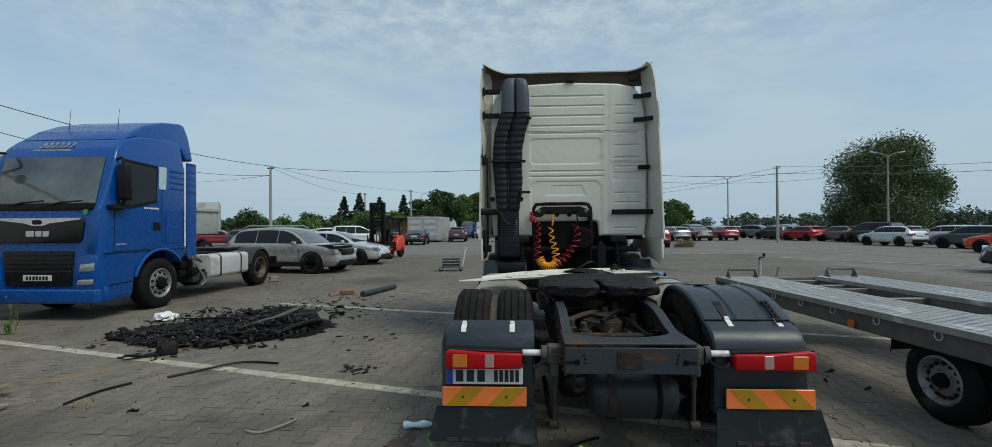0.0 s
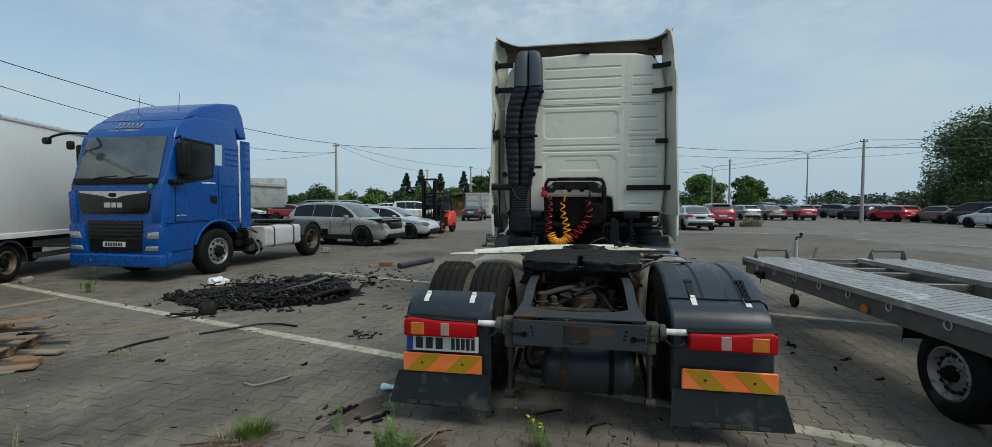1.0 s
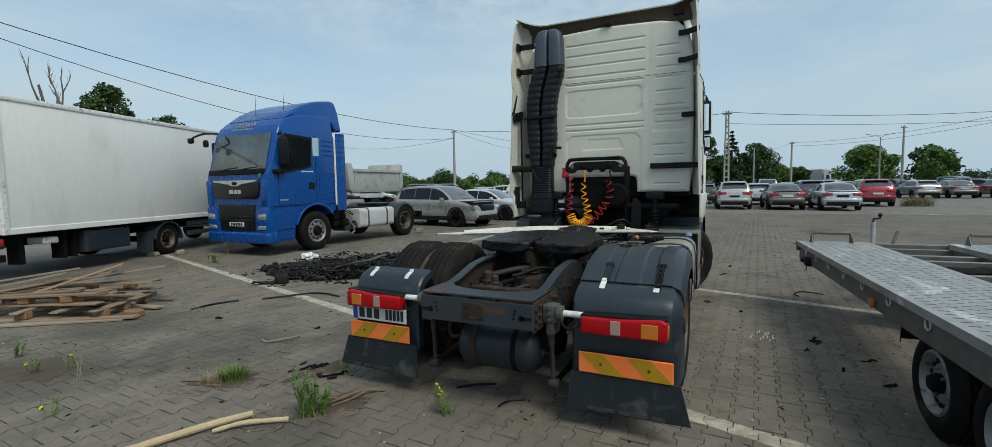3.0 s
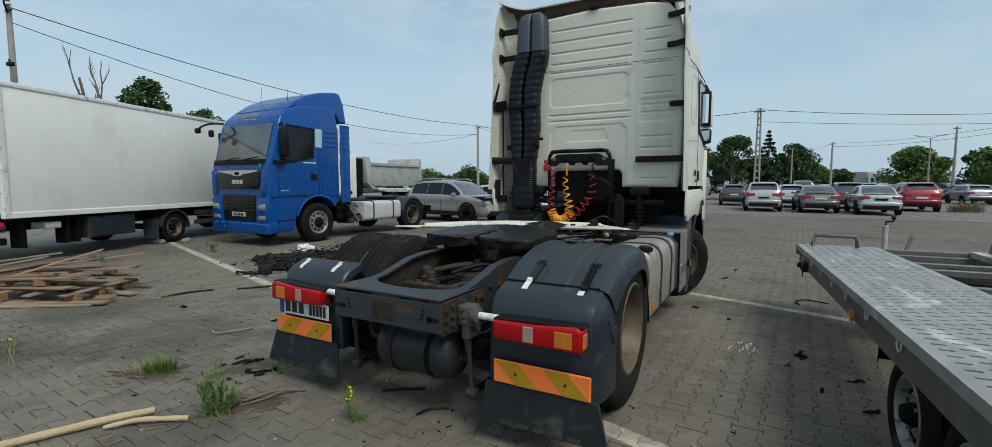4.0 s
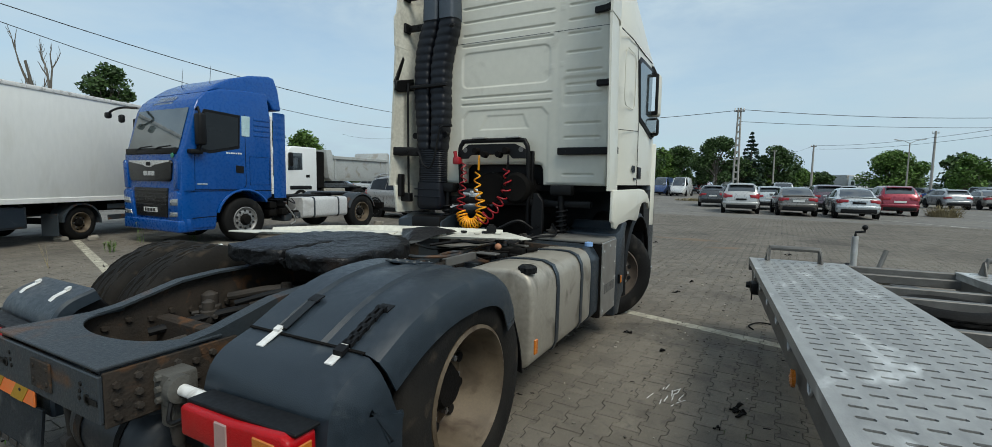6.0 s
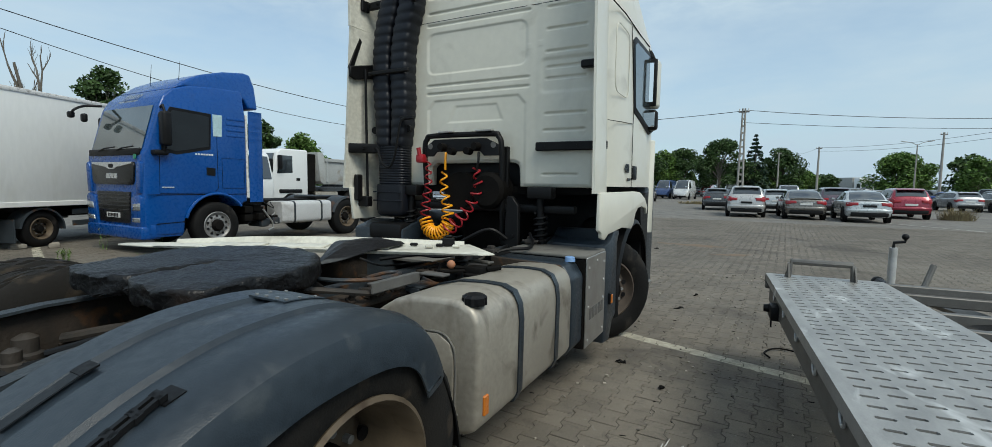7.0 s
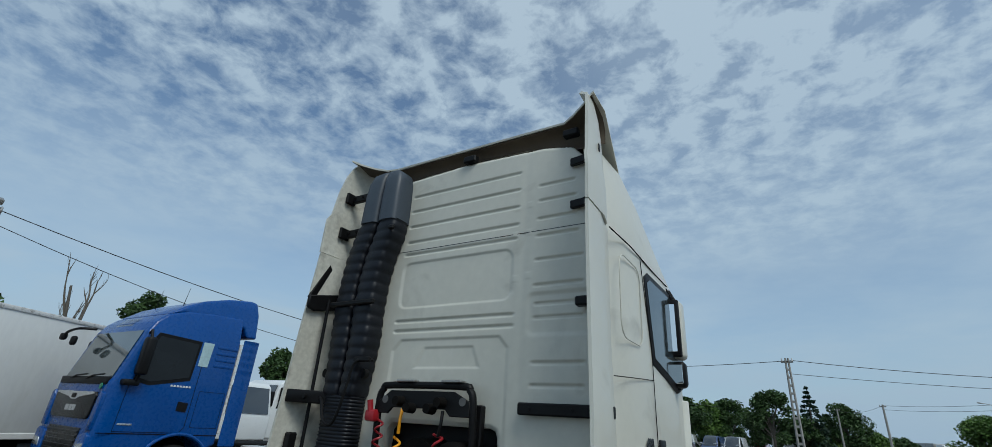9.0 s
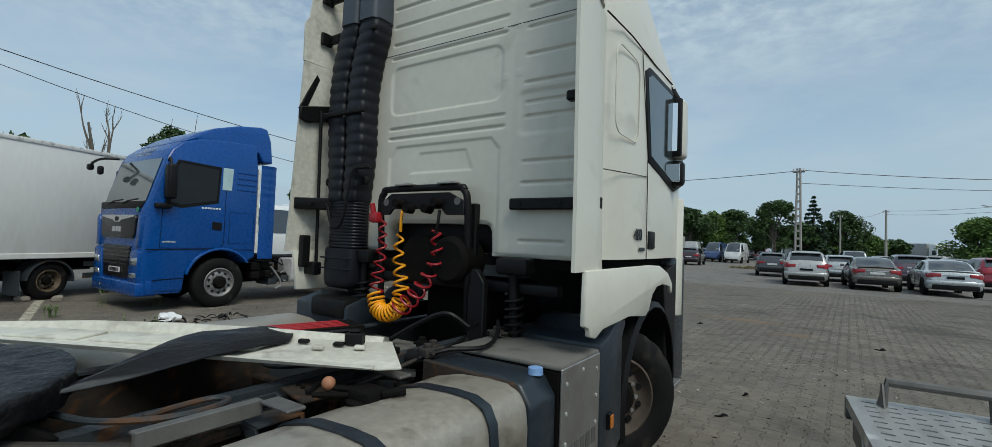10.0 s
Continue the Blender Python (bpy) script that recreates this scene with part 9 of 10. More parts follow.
# ---- poles, lamps, wires ----


def pole(x, y, h, lab="grey concrete power line pole", lean=(0, 0), truss=False):
    p = thing("utility_pole", lab, "utility pole", pose(x, y, 0))
    if truss:
        for s in (-1, 1):
            part("pole_leg", tube(B(), [(s * 0.16, 0, 0), (s * 0.07, 0, h)], [0.07, 0.05], 4), CONCRETE, p)
        k = int(h / 0.42)
        for i in range(k):
            z = h * (i + 0.5) / k
            w = 0.16 - 0.09 * z / h
            part("pole_rung", box(B(), -w, w, -0.04, 0.04, z - 0.06, z + 0.06), CONCRETE, p)
    else:
        part("pole_shaft", tube(B(), [(0, 0, 0), (lean[0], lean[1], h)], [0.15, 0.09], 10), CONCRETE, p)
    part("cross_arm", box(B(), lean[0] - 0.3, lean[0] + 0.3, lean[1] - 0.04, lean[1] + 0.04, h - 0.25, h - 0.17, 0.01, 1), GALV_DARK, p)
    for s in (-0.25, 0.25):
        part("insulator", lathe(B(), [(h - 0.17, 0.03), (h - 0.12, 0.045), (h - 0.07, 0.03), (h - 0.02, 0.04), (h, 0.02)], 'z', (lean[0] + s, lean[1], 0), 10), TRIM_WHITE, p)
    return p


def street_lamp(x, y, h, heads=2, yaw=0):
    p = thing("street_lamp", "grey street lamp with %s" % ("two arms" if heads == 2 else "one arm"), "street lamp", pose(x, y, 0, 0, 0, yaw))
    part("lamp_post", tube(B(), [(0, 0, 0), (0, 0, h)], [0.11, 0.06], 8), CONCRETE, p)
    for s in ((-1, 1) if heads == 2 else (1,)):
        part("lamp_arm", tube(B(), [(0, 0, h - 0.1), (s * 0.5, 0, h + 0.2), (s * 1.1, 0, h + 0.35)], 0.035, 6), CONCRETE, p)
        part("lamp_head", box(B(), s * 1.0, s * 1.55, -0.10, 0.10, h + 0.30, h + 0.42, 0.03, 2, rot=Matrix.Rotation(radians(-s * 12), 4, 'Y')), GALV, p)
    return p


pole(-22.2, 37.1, 7.0)
pole(-23.6, 5.0, 8.3, "thick grey concrete pole with floodlight")
pole(1.45, 33.2, 6.35, "slotted concrete power line pole", truss=True)
pole(8.8, 68.0, 6.5), pole(19.4, 66.2, 7.6), pole(23.06, 41.9, 7.04), pole(-26.5, 75.6, 7.4), pole(-16.5, 66.0, 7.1)
pole(30, 140, 8), pole(5.5, 88, 7.2), pole(-3.0, 86, 6.6), pole(70, 110, 9)
street_lamp(26.4, 60.1, 7.6), street_lamp(34.0, 43.4, 8.0), street_lamp(19.1, 74.0, 7.0), street_lamp(-20, 90, 8, 1)
fl = thing("floodlight", "small floodlight and camera on the concrete pole", "floodlight", pose(-23.4, 4.8, 8.1))
part("flood_head", box(B(), -0.2, 0.25, -0.15, 0.15, 0.28, 0.5, 0.03, 2, rot=Matrix.Rotation(radians(25), 4, 'Y')), STEEL, fl)
part("flood_bracket", tube(B(), [(-0.2, 0.2, -0.2), (0.1, 0.0, 0.1), (0.1, 0.0, 0.35)], 0.03, 6), DARK, fl)
part("camera_dome", box(B(), 0.1, 0.4, -0.1, 0.1, -2.2, -2.05, 0.04, 2), BLACK, fl)
part("camera_arm", tube(B(), [(-0.15, 0.1, -1.9), (0.15, 0.0, -1.95), (0.25, 0, -2.1)], 0.03, 6), BLACK, fl)


def wire(a, b, sag, r=0.014):
    a, b = Vector(a), Vector(b)
    bm = B()
    pts = [a.lerp(b, t) - Vector((0, 0, sag * 4 * t * (1 - t))) for t in np.linspace(0, 1, 17)]
    tube(bm, pts, r, 5)
    return tagged(part("power_line", bm, WIRE), "dark overhead power line between poles", "power line", "overhead lines")


wire((-23.6, 5.0, 8.2), (-22.2, 37.1, 7.0), 0.85, 0.020), wire((-23.6, 5.0, 7.65), (-22.2, 37.1, 6.2), 1.45, 0.016)
wire((-22.2, 37.1, 7.0), (-16.5, 66.0, 7.0), 0.5), wire((-22.2, 37.1, 6.9), (1.45, 33.2, 6.2), 0.45, 0.018)
wire((-22.2, 37.1, 6.2), (-60, 60, 9), 0.8)
wire((1.45, 33.2, 6.25), (34, 52, 7.9), 0.9, 0.018), wire((1.45, 33.2, 5.5), (34, 53.2, 6.9), 0.6, 0.014)
wire((8.8, 68.0, 6.4), (23.06, 41.9, 6.88), 0.7), wire((8.8, 68, 6.0), (23.06, 41.9, 6.4), 0.7), wire((23.06, 41.9, 6.95), (70, 45, 9.5), 0.8, 0.02), wire((23.06, 41.9, 6.32), (70, 45, 8.6), 0.8, 0.02)
wire((-26.5, 75.6, 7.3), (-22.2, 37.1, 6.9), 0.7), wire((5.5, 88, 7), (8.8, 68, 6.4), 0.5), wire((-16.5, 66, 6.9), (-3, 86, 6.5), 0.4)

# ---- trees ----
LEAF = {}


def leaf_mat(name, a, b):
    if name not in LEAF:
        LEAF[name] = shade(name, a, 0.6, second=b, scale=0.35, rand=0.38, island=True, fine=0.2, spec=0.3)
    return LEAF[name]


def leaves(centres, n, size, rng, droop=0.0):
    """Many small leaf clumps, two crossed blades each, scattered in puffs."""
    V, F = [], []
    for _ in range(n):
        cx, cy, cz, r = centres[rng.randrange(len(centres))]
        d = Vector((rng.gauss(0, 1), rng.gauss(0, 1), rng.gauss(0, 1))).normalized() * r * (rng.random() ** 0.42)
        p = Vector((cx, cy, cz)) + Vector((d.x, d.y, d.z * 0.8 - droop * abs(rng.gauss(0, 0.5)) * r))
        s = size * rng.uniform(0.5, 1.25)
        u = Vector((rng.gauss(0, 1), rng.gauss(0, 1), rng.gauss(0, 0.7))).normalized()
        v = u.cross(Vector((rng.gauss(0, 1), rng.gauss(0, 1), rng.gauss(0, 1)))).normalized()
        k = len(V)
        V += [tuple(p + u * s), tuple(p + v * s * 0.55), tuple(p - u * s), tuple(p - v * s * 0.55)]
        F.append((k, k + 1, k + 2, k + 3))
    return V, F


def tree(x, y, h, r, seed, mat, label, n=3500, size=0.22, trunk=0.25, low=0.22, droop=0.0, conifer=False, bush=False, puff=1.0):
    rng = random.Random(seed)
    t = thing("bush" if bush else "tree", label, "bush" if bush else "tree", pose(x, y, 0))
    bm = B()
    centres = []
    if conifer:
        tube(bm, [(0, 0, 0), (0.05, 0, h * 0.5), (0, 0, h)], [trunk, trunk * 0.6, 0.03], 8)
        k = 16
        for i in range(k):
            f = i / (k - 1)
            z = h * (0.10 + 0.88 * f)
            rr = r * (1 - f) * rng.uniform(0.8, 1.1) + 0.08
            m = max(3, int(9 * (1 - f)))
            a0 = rng.random() * 6
            for j in range(m):
                a = a0 + 2 * math.pi * j / m
                e = Vector((rr * math.cos(a), rr * math.sin(a), z - rr * 0.28))
                tube(bm, [(0, 0, z), tuple(e)], [0.05 * (1 - f) + 0.012, 0.01], 4)
                for q in (0.45, 0.8, 1.0):
                    centres.append((e.x * q, e.y * q, z + (e.z - z) * q, rr * 0.24 + 0.06))
    else:
        z0 = h * low
        tube(bm, smooth_path([(0, 0, 0), (rng.uniform(-.2, .2), rng.uniform(-.2, .2), z0), (rng.uniform(-.3, .3), rng.uniform(-.3, .3), h * 0.6)]), 0.05 if bush else trunk * 0.8, 8)
        k = 26
        for i in range(k):
            a = rng.random() * 2 * math.pi
            f = rng.random() ** 0.8
            z = z0 + (h - z0) * (0.06 + 0.84 * f)
            prof = math.sin(math.pi * min(1, 0.22 + 0.72 * f)) ** 0.7
            d = r * prof * rng.uniform(0.35, 0.86)
            e = (d * math.cos(a), d * math.sin(a), z)
            tube(bm, smooth_path([(0, 0, z0 * 0.8 + (z - z0) * 0.35), (e[0] * 0.5, e[1] * 0.5, z0 + (z - z0) * 0.7), e], 3), [trunk * 0.30] * 4 + [trunk * 0.12] * 3, 5)
            centres.append((*e, r * puff * rng.uniform(0.22, 0.40)))
        centres.append((0, 0, h * 0.6, r * 0.5))
        centres.append((0, 0, h - r * 0.3, r * 0.3))
    part("trunk", bm, BARK, t)
    V, F = leaves(centres, n, size, rng, droop)
    me = bpy.data.meshes.new("crown")
    me.from_pydata(V, [], F)
    me.materials.append(mat)
    o = new("crown", me)
    o.parent = t
    o["label"] = "crown of many small leaves"
    return t


OAK = leaf_mat("dark green leaves", (0.036, 0.070, 0.020), (0.060, 0.105, 0.028))
LIME = leaf_mat("bright green leaves", (0.070, 0.135, 0.026), (0.105, 0.165, 0.034))
WILLOW = leaf_mat("grey green willow leaves", (0.060, 0.098, 0.036), (0.092, 0.135, 0.05))
FIR = leaf_mat("blue black fir needles", (0.018, 0.04, 0.024), (0.03, 0.06, 0.03))
tree(37.6, 49.2, 10.2, 6.2, 3, WILLOW, "large rounded willow tree behind parked cars", 80000, 0.12, 0.4, 0.10, 0.5, puff=1.25)
tree(19.2, 81.5, 6.1, 4.6, 5, LIME, "broad bright green tree beyond the cars", 13000, 0.19, 0.25, 0.12)
tree(27.5, 84.0, 6.4, 3.4, 8, OAK, "small dark green tree beyond the cars", 3500, 0.28)
tree(24.5, 73.5, 5.4, 2.3, 9, LIME, "small round green tree at the lot edge", 2600, 0.22, 0.15, 0.25)
for i, (x, y, h, r, m) in enumerate(((-13.0, 74, 9.0, 4.0, OAK), (-10.4, 78, 8.0, 3.6, LIME), (-7.6, 80, 8.6, 3.2, OAK), (-2.8, 86, 11.2, 4.2, OAK), (0.6, 92, 7.2, 3.6, OAK), (6.4, 96, 9.6, 4.4, OAK), (10, 102, 5.4, 4.0, LIME), (14, 110, 5.0, 3.4, OAK), (-16, 88, 9.4, 5.0, OAK), (-11, 92, 8.6, 4.4, LIME), (-20, 90, 8.4, 4.0, OAK), (-5, 95, 7.6, 4.2, OAK), (3.2, 104, 6.0, 4.0, LIME))):
    tree(x, y, h * 0.86, r * 0.9, 30 + i, m, "dark leafy tree in the far tree line" if m is OAK else "brighter leafy tree in the far tree line", 7000, 0.23)
tree(2.2, 92.5, 10.6, 3.0, 50, FIR, "tall dark spruce in the tree line", 2600, 0.30, 0.18, conifer=True)
for i, (x, y, h, r) in enumerate(((-24.6, 61, 5.8, 2.2), (-23.0, 62.5, 6.4, 2.2), (-20.6, 64, 5.9, 2.0), (-18.6, 70, 6.6, 2.3), (-21.8, 66, 5.0, 2.0))):
    tree(x, y, h, r, 60 + i, FIR, "dark spruce behind the forklift", 2600, 0.26, 0.16, conifer=True)
for i in range(20):
    tree(-64 + i * 2.5, 54 + (i % 3) * 3.0, 2.7 + (i * 7 % 5) * 0.28, 2.6, 80 + i, LIME if i % 2 else OAK, "green shrubs along the yard edge", 3200, 0.17, 0.12, 0.08, bush=True)
tree(-50.4, 21.8, 11.8, 2.8, 101, OAK, "dark green tree behind the box truck", 6000, 0.20)
tree(-60.5, 33.3, 11.2, 3.2, 102, OAK, "dark green tree behind the box truck", 6000, 0.20)
tree(-44.0, 9.0, 7.6, 3.0, 103, OAK, "dark green tree behind the box truck", 2600, 0.32)
tree(-38.0, 28.8, 7.2, 2.0, 104, OAK, "dark green tree behind the tipper trucks", 5000, 0.20)
tree(-37.0, 32.5, 6.1, 2.4, 105, LIME, "green tree behind the tipper trucks", 5000, 0.20)
# bare dead tree
dt = thing("dead_tree", "bare grey dead tree behind the box truck", "tree", pose(-35.8, 12.0, 0) @ Matrix.Diagonal((0.46, 0.46, 0.82, 1)))
rng = random.Random(12)


def branch(bm, p, d, ln, r, depth):
    pts = [p]
    q, v = Vector(p), Vector(d)
    for i in range(4):
        v = (v + Vector((rng.gauss(0, .16), rng.gauss(0, .16), rng.gauss(0.06, .10)))).normalized()
        q = q + v * ln / 4
        pts.append(q.copy())
    tube(bm, pts, [r * (1 - 0.16 * i) for i in range(5)], 5)
    if depth:
        for k in range(3 if depth > 1 else 4):
            s = rng.randrange(1, 5)
            w = (v + Vector((rng.gauss(0, .38), rng.gauss(0, .38), rng.uniform(0.1, .6)))).normalized()
            branch(bm, pts[s], w, ln * rng.uniform(0.32, 0.5), r * 0.45, depth - 1)


for sx in (-0.5, 0.35):
    bm = B()
    branch(bm, Vector((sx * 0.3, 0, 0)), Vector((sx * 0.10, -0.12 * sx, 1)), 9.4 if sx < 0 else 10.0, 0.40, 3)
    part("limb", bm, BARK, dt, "bare forked limb")
# low wood and hill at the horizon
rng = random.Random(77)
cs = []
for i in range(260):
    a = rng.uniform(-75, 75)
    d = rng.uniform(190, 330)
    hgt = rng.uniform(3.5, 6) + (2 if 20 < a < 45 else 0)
    cs.append((d * math.sin(radians(a)), d * math.cos(radians(a)), hgt * 0.45, hgt * 0.62))
V, F = leaves(cs, 60000, 0.65, rng)
me = bpy.data.meshes.new("far_woods")
me.from_pydata(V, [], F)
# distance haze is mixed into this leaf colour
me.materials.append(leaf_mat("hazy far leaves", (0.040, 0.066, 0.040), (0.055, 0.082, 0.048)))
tagged(new("far_woods", me), "green woods along the horizon, haze mixed into their colour", "woods", kind="stuff")
marking([(7.5, 27.5), (14.5, 17.5), (22, 9)], 0.14), marking([(12, 29.5), (17, 22.5)], 0.12), marking([(17, 30), (22, 23)], 0.12), marking([(11, 40), (30, 17)], 0.12)


# ---- litter on the yard ----
rng = random.Random(404)


def shards(V, F, x, y, z, ln, wd, th, yaw, pitch, roll, bend=0.0):
    """A thin crooked shard, added to lists of points and faces."""
    m = pose(x, y, z, math.degrees(pitch), math.degrees(roll), math.degrees(yaw))
    k = len(V)
    prof = [(-0.5, 0.35 + 0.5 * rng.random()), (-0.15, 1.0), (0.2, 0.7 + 0.4 * rng.random()), (0.5, 0.15 + 0.4 * rng.random())]
    for s, w in prof:
        zz = bend * (1 - 4 * s * s)
        off = rng.uniform(-0.15, 0.15) * wd
        for a, b in ((-0.5, 0), (0.5, 0), (0.5, 1), (-0.5, 1)):
            V.append(tuple(m @ Vector((s * ln, a * w * wd + off, zz + b * th))))
    for q in range(3):
        for e in range(4):
            e2 = (e + 1) % 4
            F.append((k + q * 4 + e, k + q * 4 + e2, k + q * 4 + 4 + e2, k + q * 4 + 4 + e))
    F.append((k, k + 3, k + 2, k + 1)); F.append((k + 12, k + 13, k + 14, k + 15))


def stuff(name, V, F, material, label, category):
    me = bpy.data.meshes.new(name)
    me.from_pydata(V, [], F)
    me.materials.append(material)
    return tagged(new(name, me), label, category, kind="stuff")


def inside(x, y, poly):
    c = False
    for (x0, y0), (x1, y1) in zip(poly, poly[1:] + poly[:1]):
        if (y0 > y) != (y1 > y) and x < (x1 - x0) * (y - y0) / (y1 - y0) + x0:
            c = not c
    return c


PILE = [(-6.85, 3.55), (-6.3, 4.3), (-5.75, 5.1), (-5.3, 5.9), (-4.75, 5.6), (-4.2, 4.9), (-3.95, 4.2), (-4.2, 3.55), (-4.8, 2.9), (-5.5, 2.9), (-6.1, 3.1)]
HUMPS = [(-4.35, 4.1, 0.22, 0.42), (-4.75, 3.6, 0.19, 0.45), (-5.2, 3.35, 0.14, 0.45), (-5.5, 3.9, 0.12, 0.5), (-4.9, 4.4, 0.15, 0.5), (-5.2, 5.1, 0.10, 0.5), (-6.0, 3.7, 0.08, 0.4)]


def pile_z(x, y):
    return 0.02 + max(0.72 * h * math.exp(-((x - a) ** 2 + (y - b) ** 2) / (r * r)) for a, b, h, r in HUMPS)


for nm, mt, cnt, lab, up, big in (("charred_debris", BURNT, 3200, "heap of black charred shards and melted plastic", 1.0, 1.0), ("ash_debris", ASH, 800, "grey ash flakes among the burnt heap", 1.02, 0.55)):
    V, F = [], []
    while len(F) < cnt * 14:
        x, y = rng.uniform(-6.9, -3.9), rng.uniform(2.8, 5.95)
        if not inside(x, y, PILE):
            if rng.random() > 0.035:
                continue
        z = pile_z(x, y) * rng.uniform(0.1, 1.0) * up
        shards(V, F, x, y, z, rng.uniform(0.04, 0.22) * big, rng.uniform(0.012, 0.060) * big, rng.uniform(0.004, 0.025), rng.uniform(0, 6.3), rng.gauss(0, 0.28), rng.gauss(0, 0.35), rng.uniform(-0.01, 0.05))
    stuff(nm, V, F, mt, lab, "debris")
# soot bed under the heap, thin and ragged
V, F = [], []
ring = []
for i in range(60):
    a = 2 * math.pi * i / 60
    ring.append((-5.15 + (1.28 + 0.22 * rng.random()) * math.cos(a) * 1.05, 4.15 + (1.0 + 0.2 * rng.random()) * math.sin(a), 0.004))
V = ring + [(-5.15, 4.15, 0.012)]
F = [(i, (i + 1) % 60, 60) for i in range(60)]
stuff("soot_bed", V, F, DARK, "thin black soot layer under the burnt heap", "soot")
# charred fallen bits on the pavers
V, F = [], []
for x, y, r, k in ((-5.0, 6.4, 0.8, 60), (-4.0, 6.2, 0.7, 40), (-3.7, 5.2, 0.5, 16), (-5.3, 2.55, 0.35, 26), (-2.53, 2.05, 0.18, 24), (-2.9, 3.4, 0.6, 10), (-1.7, 0.05, 0.18, 4), (-1.5, -0.02, 0.16, 4), (-4.4, 7.2, 0.9, 26)):
    for _ in range(k):
        shards(V, F, x + rng.gauss(0, r * 0.6), y + rng.gauss(0, r * 0.5), 0.002, rng.uniform(0.02, 0.12), rng.uniform(0.01, 0.04), rng.uniform(0.004, 0.016), rng.uniform(0, 6.3), 0, 0)
stuff("scattered_char", V, F, BURNT, "scattered black scraps on the pavers", "debris")

# larger pieces on the heap


def slab_mesh(ln, wd, th, seed, bend=0.02, twist=0.5):
    r = random.Random(seed)
    rings = []
    for i in range(9):
        s = i / 8 - 0.5
        w = wd * (0.75 + 0.35 * r.random()) * (1 - 0.6 * max(0, abs(s) - 0.3))
        z = bend * math.sin(5 * s + seed) + r.uniform(-0.008, 0.008)
        c, d = math.cos(twist * s), math.sin(twist * s)
        rings.append([(s * ln, (-w / 2) * c, z - w / 2 * d), (s * ln, w / 2 * c, z + w / 2 * d), (s * ln, w / 2 * c, z + w / 2 * d + th), (s * ln, -w / 2 * c, z - w / 2 * d + th)])
    return loft(B(), rings)


for x, y, z, yaw, ln, wd, mt, lab, nm, cat in (
        (-4.45, 3.75, 0.24, 62, 0.95, 0.13, ASH, "pale grey bent panel lying on the burnt heap", "charred_sheet", "debris"),
        (-4.25, 4.35, 0.20, 40, 0.5, 0.12, BURNT, "black melted strip on the burnt heap", "melted_strip", "debris"),
        (-4.7, 3.25, 0.14, 30, 0.45, 0.12, BURNT, "black melted strip on the burnt heap", "melted_strip", "debris"),
        (-5.2, 4.8, 0.13, 70, 0.5, 0.11, BURNT, "black melted strip on the burnt heap", "melted_strip", "debris"),
        (-4.55, 5.0, 0.13, 20, 0.55, 0.11, BURNT, "black melted strip on the burnt heap", "melted_strip", "debris"),
        (-6.2, 3.55, 0.06, 35, 0.9, 0.10, BURNT, "black melted strip on the burnt heap", "melted_strip", "debris"),
        (-5.15, 2.98, 0.03, 25, 0.45, 0.14, RUST, "orange rusty scrap at the edge of the burnt heap", "rusty_scrap", "scrap"),
        (-4.9, 3.1, 0.05, 50, 0.25, 0.10, RUST, "orange rusty scrap at the edge of the burnt heap", "rusty_scrap", "scrap")):
    o = part(nm, slab_mesh(ln, wd, 0.012, int(ln * 97 + x * 7)), mt, m=pose(x, y, z, rng.uniform(-12, 12), rng.uniform(-14, 14), yaw), smooth=30)
    tagged(o, lab, cat)
bm = tube(B(), smooth_path([(-4.02, 4.55, 0.05), (-3.93, 4.35, 0.10), (-3.92, 4.1, 0.14), (-4.05, 3.85, 0.13), (-4.2, 3.6, 0.08), (-4.3, 3.5, 0.04)]), 0.032, 8)
tagged(part("charred_pipe", bm, BURNT), "thick curled charred pipe at the heap edge", "pipe")
bm = B()
for i in range(5):
    tube(bm, smooth_path([(-5.8 + rng.uniform(-.6, 1.2), 3.6 + rng.uniform(-.5, 1.2), 0.10) for _ in range(2)] + [(-4.6 + rng.uniform(-.5, .5), 4.3 + rng.uniform(-.6, .6), 0.16)]), 0.012, 5)
tagged(part("burnt_wire", bm, BURNT), "tangled burnt wires in the heap", "wire", kind="stuff")
# dark lump with rag beside the line
bm = box(B(), -0.10, 0.10, -0.08, 0.08, 0, 0.15, 0.03, 2, rot=Matrix.Rotation(0.5, 4, 'Z'))
bmesh.ops.subdivide_edges(bm, edges=bm.edges[:], cuts=1)
for v in bm.verts:
    v.co += Vector((rng.uniform(-.012, .012), rng.uniform(-.012, .012), rng.uniform(-.012, .012) if v.co.z > 0.03 else 0))
tagged(part("charred_block", bm, BURNT, m=pose(-5.18, 2.62, 0, 0, 0, 20)), "black charred block on the pavers", "debris")
tagged(part("melted_strip", slab_mesh(0.5, 0.12, 0.03, 5, 0.02), BURNT, m=pose(-5.33, 2.5, 0.02, 0, 0, 42)), "black melted strip beside the charred block", "debris")

# white crumpled bag, brick, pipes
bm = B()
bmesh.ops.create_icosphere(bm, subdivisions=3, radius=1)
for v in bm.verts:
    k = 1 + 0.16 * math.sin(7 * v.co.x + 3 * v.co.y) + 0.12 * math.sin(9 * v.co.y - 5 * v.co.z) + rng.uniform(-.05, .05)
    v.co = Vector((v.co.x * 0.17 * k, v.co.y * 0.13 * k, max(0, 0.07 + v.co.z * 0.085 * k)))
tagged(part("plastic_bag", bm, shade("white plastic film", (0.75, 0.75, 0.74), 0.4, second=(0.6, 0.6, 0.6), scale=20), m=pose(-6.84, 4.74, 0, 0, 0, 30), smooth=25), "crumpled white plastic bag beside the burnt heap", "plastic bag")
